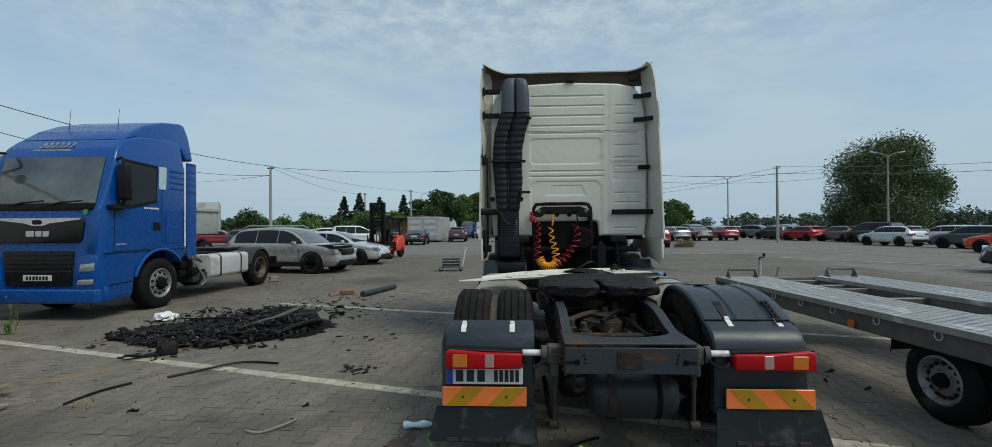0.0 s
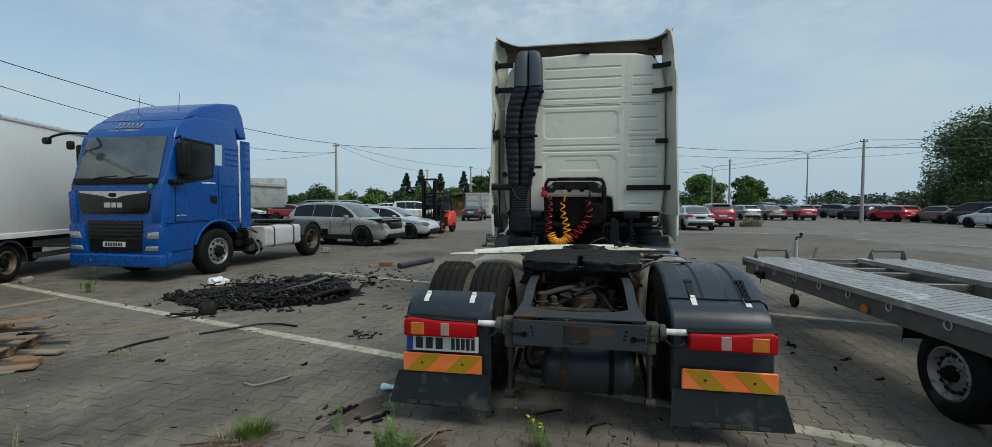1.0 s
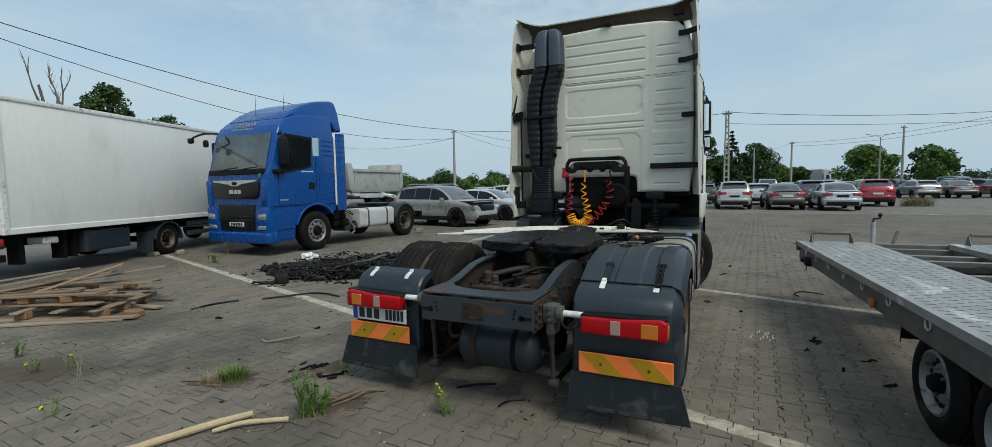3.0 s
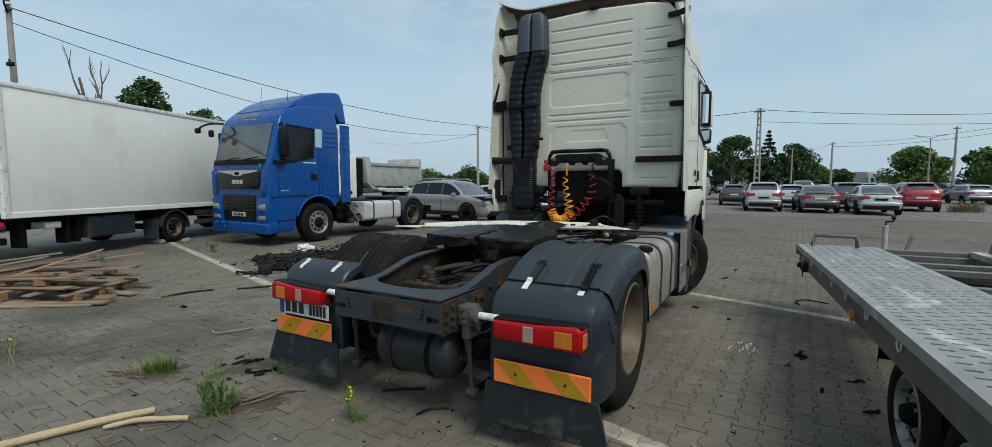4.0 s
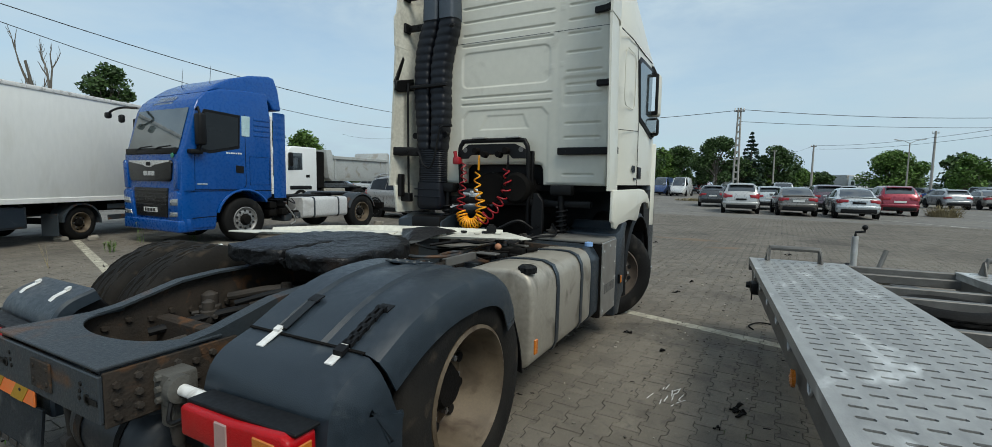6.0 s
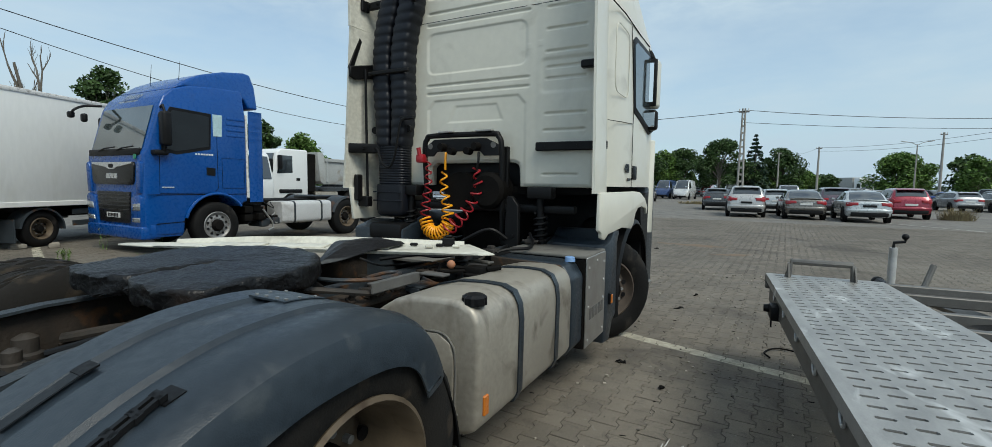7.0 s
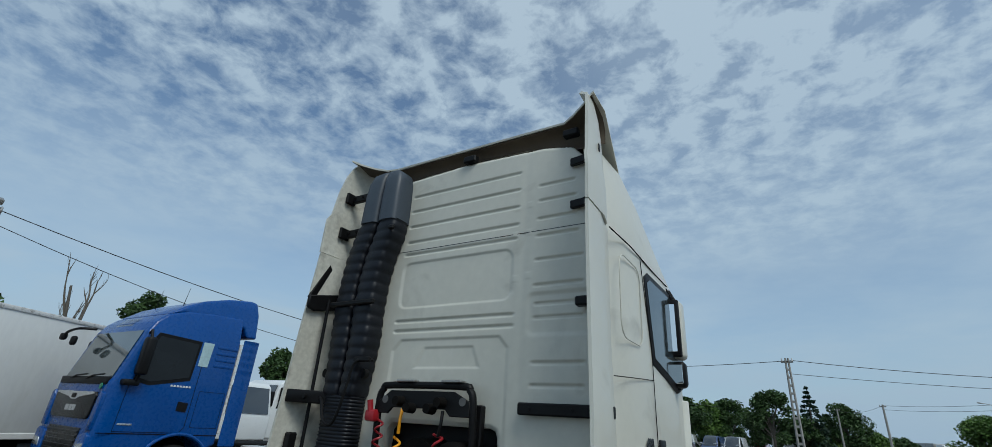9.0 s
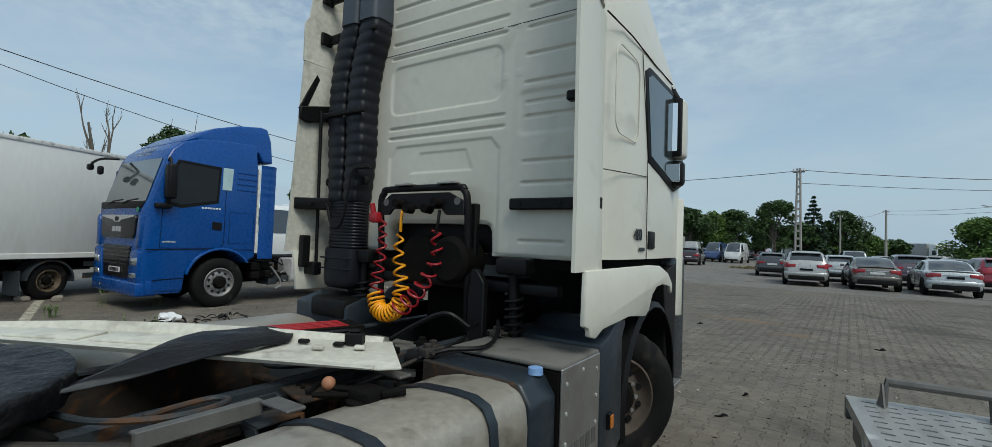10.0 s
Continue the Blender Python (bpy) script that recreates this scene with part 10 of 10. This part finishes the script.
BRICKM = shade("orange brick", (0.27, 0.145, 0.085), 0.9, second=(0.19, 0.105, 0.065), scale=14, grime=(0.3, 0.26, 0.2), grime_at=(0.6, 0.7), grime_scale=9, bump=0.4, bump_scale=60)


def lump(name, x, y, sx, sy, sz, yaw, mat, label, cat, rough=0.01, bev=0.012):
    bm = box(B(), -sx / 2, sx / 2, -sy / 2, sy / 2, 0, sz, bev, 2)
    for v in bm.verts:
        v.co += Vector((rng.uniform(-rough, rough), rng.uniform(-rough, rough), rng.uniform(-rough, rough) if v.co.z > sz * 0.5 else 0))
    return tagged(part(name, bm, mat, m=pose(x, y, -0.002, 0, 0, yaw)), label, cat)


lump("brick", -4.82, 8.0, 0.34, 0.16, 0.11, 10, BRICKM, "orange brown brick lying on the pavers", "brick", 0.006)
lump("brick", -5.05, 7.75, 0.22, 0.12, 0.07, 40, BRICKM, "broken orange brick piece beside the brick", "brick", 0.01)
STONE = shade("grey rubble stone", (0.24, 0.215, 0.175), 0.9, second=(0.16, 0.145, 0.12), scale=9, bump=0.5, bump_scale=40)
lump("wheel_chock", -8.0, 10.62, 0.24, 0.18, 0.17, 25, STONE, "broken concrete stone behind the tractor wheel", "stone", 0.025, 0.03)
lump("wheel_chock", -11.0, 3.80, 0.20, 0.16, 0.10, 25, STONE, "broken concrete stone by the box truck wheel", "stone", 0.02, 0.03)
lump("wheel_chock", -10.75, 4.28, 0.20, 0.16, 0.11, -15, STONE, "broken concrete stone by the box truck wheel", "stone", 0.02, 0.03)
lump("dark_stone", -6.26, 1.15, 0.15, 0.11, 0.08, 20, DARK, "dark stone lying on the pavers", "stone", 0.015, 0.025)
bm = tube(B(), [(-4.30, 7.55, 0.07), (-4.12, 8.2, 0.075), (-3.95, 9.0, 0.07)], 0.07, 14)
tagged(part("grey_pipe", bm, CHASSIS), "dark grey pipe lying on the pavers", "pipe")
for pts, r in (([(-4.83, 0.88, 0.012), (-4.82, 1.05, 0.016), (-4.80, 1.25, 0.014), (-4.70, 1.48, 0.012)], 0.013), ([(-4.46, 1.67, 0.012), (-4.22, 1.95, 0.02), (-4.0, 2.16, 0.03), (-3.8, 2.24, 0.02), (-3.53, 2.21, 0.012)], 0.013)):
    tagged(part("black_cable", tube(B(), smooth_path(pts), r, 6), BLACK), "black cable end lying on the pavers", "cable", "cable ends")
tagged(part("bent_wire", tube(B(), smooth_path([(-2.86, 0.40, 0.008), (-2.72, 0.36, 0.01), (-2.58, 0.47, 0.03), (-2.55, 0.6, 0.02), (-2.62, 0.66, 0.008)]), 0.010, 6), STONE), "bent grey wire on the pavers", "wire")
tagged(part("bent_wire", tube(B(), smooth_path([(2.40, 4.58, 0.008), (2.36, 4.68, 0.02), (2.48, 4.86, 0.02), (2.72, 4.83, 0.008)]), 0.008, 6), DARK), "bent dark wire on the pavers", "wire")
# iron scraps near the rear wheel
for x, y, ln, wd, yaw in ((-1.75, 0.04, 0.24, 0.05, 62), (-1.70, 0.08, 0.18, 0.035, 70), (-1.46, -0.02, 0.27, 0.05, 52), (-1.42, 0.02, 0.16, 0.03, 58), (-2.62, 0.93, 0.07, 0.05, 20), (-4.08, 0.76, 0.10, 0.05, 10), (2.31, 2.50, 0.10, 0.05, 30), (1.68, 3.45, 0.08, 0.04, 80), (1.29, 3.82, 0.10, 0.05, 10), (1.47, 5.98, 0.14, 0.04, 40), (2.29, 2.56, 0.16, 0.03, 60), (2.32, 2.45, 0.15, 0.025, 66), (2.63, 2.07, 0.14, 0.035, 20), (2.19, 2.19, 0.05, 0.03, 0), (2.39, 1.75, 0.07, 0.03, 80), (2.64, 1.52, 0.13, 0.04, 35), (1.58, 6.86, 0.12, 0.04, 70), (3.1, 11.1, 0.16, 0.10, 10), (0.23, 11.7, 0.14, 0.08, 50)):
    tagged(part("iron_scrap", slab_mesh(ln * 0.85, wd * 0.8, 0.009, int(ln * 900), 0.006), DARK, m=pose(x, y, 0.006, 0, 0, yaw)), "small dark iron scrap on the pavers", "scrap", "iron scraps")
tagged(part("black_strap", tube(B(), smooth_path([(-0.37, 0.18, 0.01), (-0.25, 0.28, 0.012), (-0.12, 0.36, 0.01)]), 0.009, 5), BLACK), "short black strap under the truck", "strap")
tagged(part("black_strap", tube(B(), smooth_path([(0.07, 0.02, 0.01), (0.10, 0.12, 0.012), (0.20, 0.2, 0.01)]), 0.008, 5), BLACK), "short black strap under the truck", "strap")

# ---- broken pallets ----
WOOD_BLOCK = shade("orange pallet block", (0.27, 0.15, 0.075), 0.85, second=(0.17, 0.10, 0.055), scale=9, rand=0.2, bump=0.3, bump_scale=50)
WOOD_GREY = shade("greyed pallet board", (0.25, 0.195, 0.14), 0.85, second=(0.14, 0.11, 0.082), scale=4, stretch=(0.8, 8, 8), rand=0.25, bump=0.35, bump_scale=45)


def board(parent, x, y, z, ln, wd, th, yaw, pitch=0, roll=0, mat=WOOD, name="plank"):
    bm = box(B(), -ln / 2, ln / 2, -wd / 2, wd / 2, 0, th, 0.004, 1)
    for v in bm.verts:
        v.co.x += rng.uniform(-0.015, 0.015)
        v.co.z += 0.012 * math.sin(3 * v.co.x + ln)
    return part(name, bm, mat, parent, m=pose(x, y, z, roll, pitch, yaw))


def block(parent, x, y, z, yaw, s=(0.145, 0.10, 0.085)):
    return part("pallet_block", box(B(), -s[0] / 2, s[0] / 2, -s[1] / 2, s[1] / 2, 0, s[2], 0.006, 1), WOOD_BLOCK, parent, m=pose(x, y, z, 0, 0, yaw))


pal = thing("pallet", "broken wooden pallet lying flat on the pavers", "pallet", pose(-6.5, 0.1, 0, 0, 0, 28), "broken pallets")
for yy, L0 in ((-0.38, 2.3), (0.0, 2.5), (0.40, 2.2)):
    board(pal, -0.1, yy, 0.0, L0, 0.12, 0.022, rng.uniform(-2, 2), mat=WOOD_GREY)
    for xx in (-0.9, 0.0, 0.92):
        block(pal, xx, yy + rng.uniform(-.02, .02), 0.024, rng.uniform(-5, 5))
for xx in (-0.95, -0.5, 0.0, 0.5, 0.95):
    board(pal, xx, 0.0, 0.112, 1.05, 0.11, 0.022, 90 + rng.uniform(-3, 3), mat=WOOD_GREY)
pal = thing("pallet", "broken wooden pallet tilted on top of another", "pallet", pose(-6.75, 0.25, 0.138, 0, -3, 16), "broken pallets")
for yy in (-0.42, 0.0, 0.42):
    board(pal, 0.1, yy, 0.0, 2.3 + 0.3 * (yy == 0), 0.11, 0.024, rng.uniform(-3, 3))
    for xx in (-0.7, 0.1, 0.75):
        block(pal, xx, yy, 0.026, rng.uniform(-12, 12))
for yy, yw in ((-0.44, 3), (-0.16, -4), (0.22, 5), (0.45, 0)):
    board(pal, 0.2, yy, 0.115, 2.0, 0.12, 0.024, yw)
for x, y, z, ln, yaw, pit, mt in ((-6.6, 0.55, 0.36, 2.0, 38, -7, WOOD_GREY), (-6.9, 0.2, 0.33, 1.9, 28, -9, WOOD), (-6.35, 0.35, 0.40, 1.0, 62, -16, WOOD), (-7.0, -0.2, 0.36, 1.4, 44, -10, WOOD_GREY), (-6.3, 0.85, 0.05, 1.5, 20, -3, WOOD_GREY), (-5.9, 0.62, 0.02, 1.3, 12, 0, WOOD_GREY), (-7.3, 0.1, 0.40, 1.5, 30, -8, WOOD_GREY), (-5.85, -0.25, 0.015, 1.8, 36, 0, WOOD_GREY), (-5.55, 0.05, 0.02, 1.2, 30, 0, WOOD), (-6.6, -0.1, 0.27, 1.5, 22, -4, WOOD)):
    o = board(None, x, y, z, ln, 0.12, 0.024, yaw, pit, mat=mt, name="loose_plank")
    tagged(o, "grey weathered loose plank on the pallet heap" if mt is WOOD_GREY else "brown loose plank on the pallet heap", "plank", "loose planks")
for x, y, z, yaw in ((-5.22, 0.42, 0, 25),):
    o = part("wood_block", box(B(), -0.10, 0.10, -0.055, 0.055, 0, 0.075, 0.008, 1), WOOD_BLOCK, m=pose(x, y, z, 0, 0, yaw))
    tagged(o, "brown pallet block lying beside the heap", "wood block", "wood blocks")

# ---- branches and twigs ----
for pts, r0, r1 in (([(-1.78, -1.62, 0.03), (-1.68, -1.39, 0.03), (-1.54, -1.05, 0.034), (-1.42, -0.80, 0.03)], 0.024, 0.022), ([(-1.46, -1.06, 0.02), (-1.36, -0.93, 0.034), (-1.24, -0.83, 0.03), (-1.14, -0.74, 0.02)], 0.014, 0.017)):
    P = smooth_path(pts)
    bm = tube(B(), P, [r0 + (r1 - r0) * i / (len(P) - 1) + rng.uniform(-.002, .002) for i in range(len(P))], 9)
    tagged(part("branch", bm, WOOD_RAW), "pale peeled branch lying on the pavers", "branch", "peeled branches")
DRYTWIG = shade("brown dry wood", (0.17, 0.125, 0.085), 0.85, second=(0.11, 0.08, 0.055), scale=8, stretch=(1, 1, 1), bump=0.4, bump_scale=40)
for pts, r0, r1 in (([(-1.12, -0.62, 0.02), (-1.02, -0.42, 0.04), (-0.97, -0.26, 0.045), (-0.90, -0.12, 0.02)], 0.007, 0.013), ([(-1.02, -0.48, 0.02), (-0.95, -0.34, 0.03), (-0.93, -0.22, 0.04)], 0.005, 0.009), ([(-1.25, -0.42, 0.02), (-1.12, -0.40, 0.03), (-1.0, -0.36, 0.03)], 0.004, 0.007),
                    ([(-2.52, -0.62, 0.012), (-2.33, -0.55, 0.014), (-2.18, -0.52, 0.012)], 0.010, 0.013), ([(-2.25, -0.60, 0.010), (-2.12, -0.55, 0.012)], 0.007, 0.010)):
    P = smooth_path(pts)
    bm = tube(B(), P, [r0 + (r1 - r0) * i / (len(P) - 1) + rng.uniform(-.003, .003) for i in range(len(P))], 7)
    tagged(part("dry_stick", bm, DRYTWIG), "brown dry broken stick among weeds", "stick", "dry sticks")
V, F = [], []
for x, y, r, k in ((-1.05, -0.42, 0.16, 90), (-2.2, -0.52, 0.22, 40), (-1.65, 0.0, 0.2, 20), (-1.35, -0.9, 0.25, 25)):
    for _ in range(k):
        shards(V, F, x + rng.gauss(0, r * 0.6), y + rng.gauss(0, r * 0.6), 0.003, rng.uniform(0.03, 0.12), rng.uniform(0.003, 0.010), rng.uniform(0.002, 0.006), rng.uniform(0, 6.3), rng.gauss(0, 0.1), 0)
stuff("dry_litter", V, F, DRYTWIG, "dry brown plant litter and soil between pavers", "plant litter")

# ---- dirt patches lying on the pavers ----
SAND = shade("brown sand", (0.19, 0.145, 0.095), 0.95, second=(0.13, 0.10, 0.07), scale=6, bump=0.5, bump_scale=50)
SOIL = shade("dark brown soil", (0.075, 0.055, 0.04), 0.95, second=(0.045, 0.036, 0.028), scale=8, bump=0.6, bump_scale=40)


def patch(name, x, y, a, b, yaw, h, mat, label, seed, rag=0.35):
    r = random.Random(seed)
    bm = B()
    n = 40
    wob = [1 + rag * (math.sin(3 * k * 6.283 / n + seed) * 0.4 + math.sin(7 * k * 6.283 / n + 2 * seed) * 0.35 + r.uniform(-.5, .5)) for k in range(n)]
    rings = [[(f * a * wob[k] * math.cos(6.283 * k / n), f * b * wob[k] * math.sin(6.283 * k / n), 0.001 + h * (1 - f * f) * (0.7 + 0.6 * r.random())) for k in range(n)] for f in (1.0, 0.8, 0.5, 0.2)]
    loft(bm, rings, caps=False)
    bm.faces.new([v for v in bm.verts][-n:])
    return tagged(part(name, bm, mat, m=pose(x, y, 0.001, 0, 0, yaw)), label, name.replace("_", " "), kind="stuff")


patch("sand_strip", -5.45, 1.86, 0.50, 0.11, 55, 0.012, SAND, "strip of brown sand on the pavers", 3)
patch("soil_patch", -1.05, -0.42, 0.24, 0.15, 55, 0.014, SOIL, "dark soil under the dry weeds", 4)
patch("soil_patch", -2.2, -0.45, 0.22, 0.13, 40, 0.01, SOIL, "dark soil under the grass tuft", 5)
patch("soil_patch", -1.62, 0.08, 0.34, 0.10, 75, 0.006, SOIL, "dark soil line along the joint", 6)
RUSTSTAIN = shade("rust stained sand", (0.165, 0.115, 0.075), 0.95, second=(0.125, 0.10, 0.075), scale=5)
patch("rust_stain", 0.84, 13.0, 0.75, 0.22, 0, 0.002, RUSTSTAIN, "rust brown stain on the pavers", 11, 0.6)
patch("rust_stain", 1.89, 11.6, 0.40, 0.16, 30, 0.002, RUSTSTAIN, "rust brown stain on the pavers", 12, 0.6)
patch("soil_patch", -4.0, -1.0, 0.35, 0.28, 20, 0.01, SOIL, "dark soil with small weeds", 9)

# ---- weeds ----
FRESH = shade("fresh grass blade", (0.075, 0.145, 0.02), 0.55, second=(0.13, 0.18, 0.035), scale=10, rand=0.4, island=True)
PETAL = shade("yellow petal", (0.72, 0.58, 0.02), 0.6, second=(0.6, 0.5, 0.02), scale=20)


def blade(V, F, p, yaw, ln, w, lean, curl):
    """One tapering grass blade with a fold along it."""
    k = len(V)
    d = Vector((math.cos(yaw), math.sin(yaw), 0))
    s = Vector((-d.y, d.x, 0))
    q, a = Vector(p), lean
    for i in range(5):
        f = i / 4
        ww = w * (1 - f) ** 0.8 * 0.5 + 0.0003
        V += [tuple(q - s * ww), tuple(q + s * ww)]
        q = q + (d * math.sin(a) + Vector((0, 0, 1)) * math.cos(a)) * ln / 4
        a += curl / 4
    for i in range(4):
        F.append((k + 2 * i, k + 2 * i + 1, k + 2 * i + 3, k + 2 * i + 2))


def grass_tuft(x, y, r, h, n, label, mat=None, stretch=1.0, yaw=0.0):
    V, F = [], []
    for _ in range(n):
        a, d = rng.uniform(0, 6.283), r * rng.random() ** 0.6
        px, py = d * math.cos(a) * stretch, d * math.sin(a) / stretch
        blade(V, F, (px, py, 0), a + rng.gauss(0, 0.7), h * rng.uniform(0.5, 1.15), rng.uniform(0.0035, 0.007), rng.uniform(0.05, 0.5), rng.uniform(0.1, 1.1))
    me = bpy.data.meshes.new("grass_tuft")
    me.from_pydata(V, [], F)
    me.materials.append(mat or FRESH)
    o = new("grass_tuft", me)
    o.matrix_world = pose(x, y, 0, 0, 0, yaw)
    return tagged(o, label, "grass")


def weed(x, y, h, stems, label, flowers=0, spread=0.06, leaf=0.028, dry=False, dens=26):
    t = thing("weed", label, "weed", pose(x, y, 0))
    V, F = [], []
    for k in range(stems):
        a, le = rng.uniform(0, 6.283), rng.uniform(0.05, 0.35)
        top = h * rng.uniform(0.6, 1.0)
        b0 = Vector((rng.gauss(0, spread * 0.5), rng.gauss(0, spread * 0.5), 0))
        tip = b0 + Vector((math.cos(a) * le * top, math.sin(a) * le * top, top))
        P = smooth_path([b0, b0.lerp(tip, 0.5) + Vector((rng.gauss(0, .01), rng.gauss(0, .01), 0.02)), tip], 4)
        part("stem", tube(B(), P, [0.003 - 0.002 * i / (len(P) - 1) for i in range(len(P))], 5), STRAW if dry else FRESH, t)
        if not dry or k % 2:
            for i in range(dens if not dry else 7):
                q = P[rng.randrange(1, len(P))]
                if isinstance(q, Vector):
                    blade(V, F, tuple(q + Vector((rng.gauss(0, .004), rng.gauss(0, .004), rng.gauss(0, .02)))), rng.uniform(0, 6.283), leaf * rng.uniform(0.7, 1.6), leaf * 0.22, rng.uniform(0.6, 1.3), rng.uniform(0.1, 0.6))
        if k < flowers:
            bm = B()
            for j in range(4):
                bmesh.ops.create_icosphere(bm, subdivisions=1, radius=0.007, matrix=Matrix.Translation(tip + Vector((rng.gauss(0, .008), rng.gauss(0, .008), rng.gauss(0, .006)))))
            part("flower", bm, PETAL, t, "small yellow flower head")
    me = bpy.data.meshes.new("foliage")
    me.from_pydata(V, [], F)
    me.materials.append(STRAW if dry else FRESH)
    o = new("foliage", me)
    o.parent = t
    return t


grass_tuft(-2.14, -0.42, 0.080, 0.15, 300, "bright green grass tuft growing between pavers", stretch=1.3, yaw=52)
grass_tuft(-2.22, -0.50, 0.12, 0.12, 120, "yellowing grass at the edge of the tuft", STRAW, 1.2, 50)
weed(-1.10, -0.60, 0.27, 15, "tall feathery green weed growing between pavers", 0, 0.075, 0.034, dens=44)
weed(-1.05, -0.57, 0.17, 12, "low green weed beside the dry sticks", 0, 0.08, 0.030)
weed(-1.62, -0.28, 0.22, 4, "thin green weed growing in a paver joint", 0, 0.05, 0.024, dens=12)
weed(-1.28, 0.02, 0.16, 4, "small green weed near the mud flap", 0, 0.06, 0.026, dens=14)
weed(-0.24, -0.22, 0.20, 4, "green weed with yellow flowers between pavers", 3, 0.05, 0.035)
grass_tuft(-0.22, -0.20, 0.05, 0.07, 50, "short green grass at the weed's foot")
weed(-3.73, -0.86, 0.15, 4, "thin weed with yellow flower", 1, 0.04, 0.03, dens=14)
weed(-3.35, -0.95, 0.32, 3, "dry thin stalks standing in the joint", 0, 0.05, 0.02, True)
weed(-2.74, -1.38, 0.12, 4, "thin weed with yellow flower heads", 1, 0.06, 0.03, dens=14)
weed(-3.9, -1.05, 0.15, 5, "low green weed on dark soil", 1, 0.08, 0.04, dens=14)
weed(-8.47, 3.63, 0.20, 9, "green weed growing on the bay line", 0, 0.10, 0.05)
weed(-9.5, 4.62, 0.45, 4, "tall green weed in front of the blue truck", 2, 0.06, 0.04, dens=10)
weed(-8.64, 5.24, 0.36, 4, "thin dry weed in front of the blue truck", 0, 0.06, 0.05, dens=9)
weed(-7.4, 2.35, 0.55, 3, "tall thin dry stalk standing on the yard", 0, 0.04, 0.03, True)
weed(-7.9, 1.9, 0.25, 3, "dry stalk standing on the yard", 0, 0.05, 0.03, True)
weed(-6.3, 4.3, 0.35, 5, "thin green weed at the burnt heap", 0, 0.08, 0.035, dens=10)
weed(-6.7, 4.05, 0.22, 5, "small green weed at the burnt heap", 0, 0.08, 0.035, dens=10)
weed(-8.9, 1.9, 0.12, 5, "low green weed on the yard", 0, 0.10, 0.05)
weed(-4.6, 0.85, 0.06, 8, "low dry weed rosette between pavers", 0, 0.10, 0.05, True)
weed(-4.6, -0.9, 0.14, 4, "small green weed near the pallets", 0, 0.05, 0.04)
for i in range(9):
    weed(-2.9 + rng.uniform(-4, 3), 6 + rng.uniform(0, 6), rng.uniform(0.05, 0.12), 3, "small weed in a paver joint", 0, 0.05, 0.03, dens=9)
V, F = [], []
for _ in range(500):
    a, d = rng.uniform(0, 6.283), 1.6 * rng.random() ** 0.6
    blade(V, F, (-2.4 + d * math.cos(a), 46.8 + 0.5 * d * math.sin(a), -0.01), a, rng.uniform(0.1, 0.35), 0.05, rng.uniform(0.05, 0.5), rng.uniform(0.1, 0.9))
stuff("lot_weeds", V, F, STRAW, "low weeds growing on the open lot", "weeds")
# dry weedy clump on the lot
V, F = [], []
for _ in range(600):
    a, d = rng.uniform(0, 6.283), 0.8 * rng.random() ** 0.6
    blade(V, F, (11.6 + d * math.cos(a), 33.0 + 0.6 * d * math.sin(a), -0.01), a, rng.uniform(0.2, 0.75), 0.03, rng.uniform(0.05, 0.5), rng.uniform(0.1, 0.9))
stuff("dry_weeds", V, F, STRAW, "clump of tall dry weeds on the lot", "weeds")

# ---- crushed bottle ----
bottle = thing("plastic_bottle", "crushed pale blue clear plastic bottle on the pavers", "bottle", pose(-1.50, 0.50, 0.036, 0, 0, 8))
prof = [(-0.13, 0.004), (-0.128, 0.030), (-0.11, 0.036), (-0.06, 0.035), (-0.05, 0.031), (-0.02, 0.036), (0.03, 0.036), (0.07, 0.030), (0.10, 0.015), (0.115, 0.013)]
bm = lathe(B(), prof, 'x', n=20)
for v in bm.verts:
    v.co.z = v.co.z * (0.72 + 0.25 * math.sin(40 * v.co.x)) - 0.006
part("bottle_body", bm, PETMAT, bottle)
part("bottle_cap", lathe(B(), [(0.113, 0.004), (0.113, 0.016), (0.13, 0.016), (0.131, 0.004)], 'x', (0, 0, -0.008), 16), BLUE_CAP, bottle, "light blue screw cap")

# ---- grit and rubble over the whole yard ----
V, F = [], []
for _ in range(1500):
    x, y = rng.uniform(-8, 3), rng.uniform(-1.6, 9)
    s = rng.uniform(0.004, 0.013) * (1 + 0.12 * max(0, y))
    shards(V, F, x, y, 0.0, s * 1.5, s, s * 0.6, rng.uniform(0, 6.3), 0, 0)
stuff("grit", V, F, shade("mixed grit", (0.22, 0.20, 0.165), 0.9, rand=0.75, island=True), "loose grit and gravel on the pavers", "grit")
V, F = [], []
for _ in range(420):
    x, y = rng.uniform(-8, 3), rng.uniform(-1.6, 9)
    shards(V, F, x, y, 0.0, rng.uniform(0.01, 0.05), rng.uniform(0.004, 0.015), 0.004, rng.uniform(0, 6.3), 0, 0)
stuff("dark_scraps", V, F, DARK, "small dark scraps strewn on the pavers", "debris")
V, F = [], []
for _ in range(14):
    shards(V, F, 1.86 + rng.gauss(0, 0.05), 2.55 + rng.gauss(0, .14), 0.002, rng.uniform(0.03, 0.12), 0.006, 0.002, 1.3 + rng.gauss(0, 0.3), 0, 0)
stuff("chalk_scratch", V, F, TRIM_WHITE, "pale chalky scratch on the pavers", "scratch")

build_pavers()
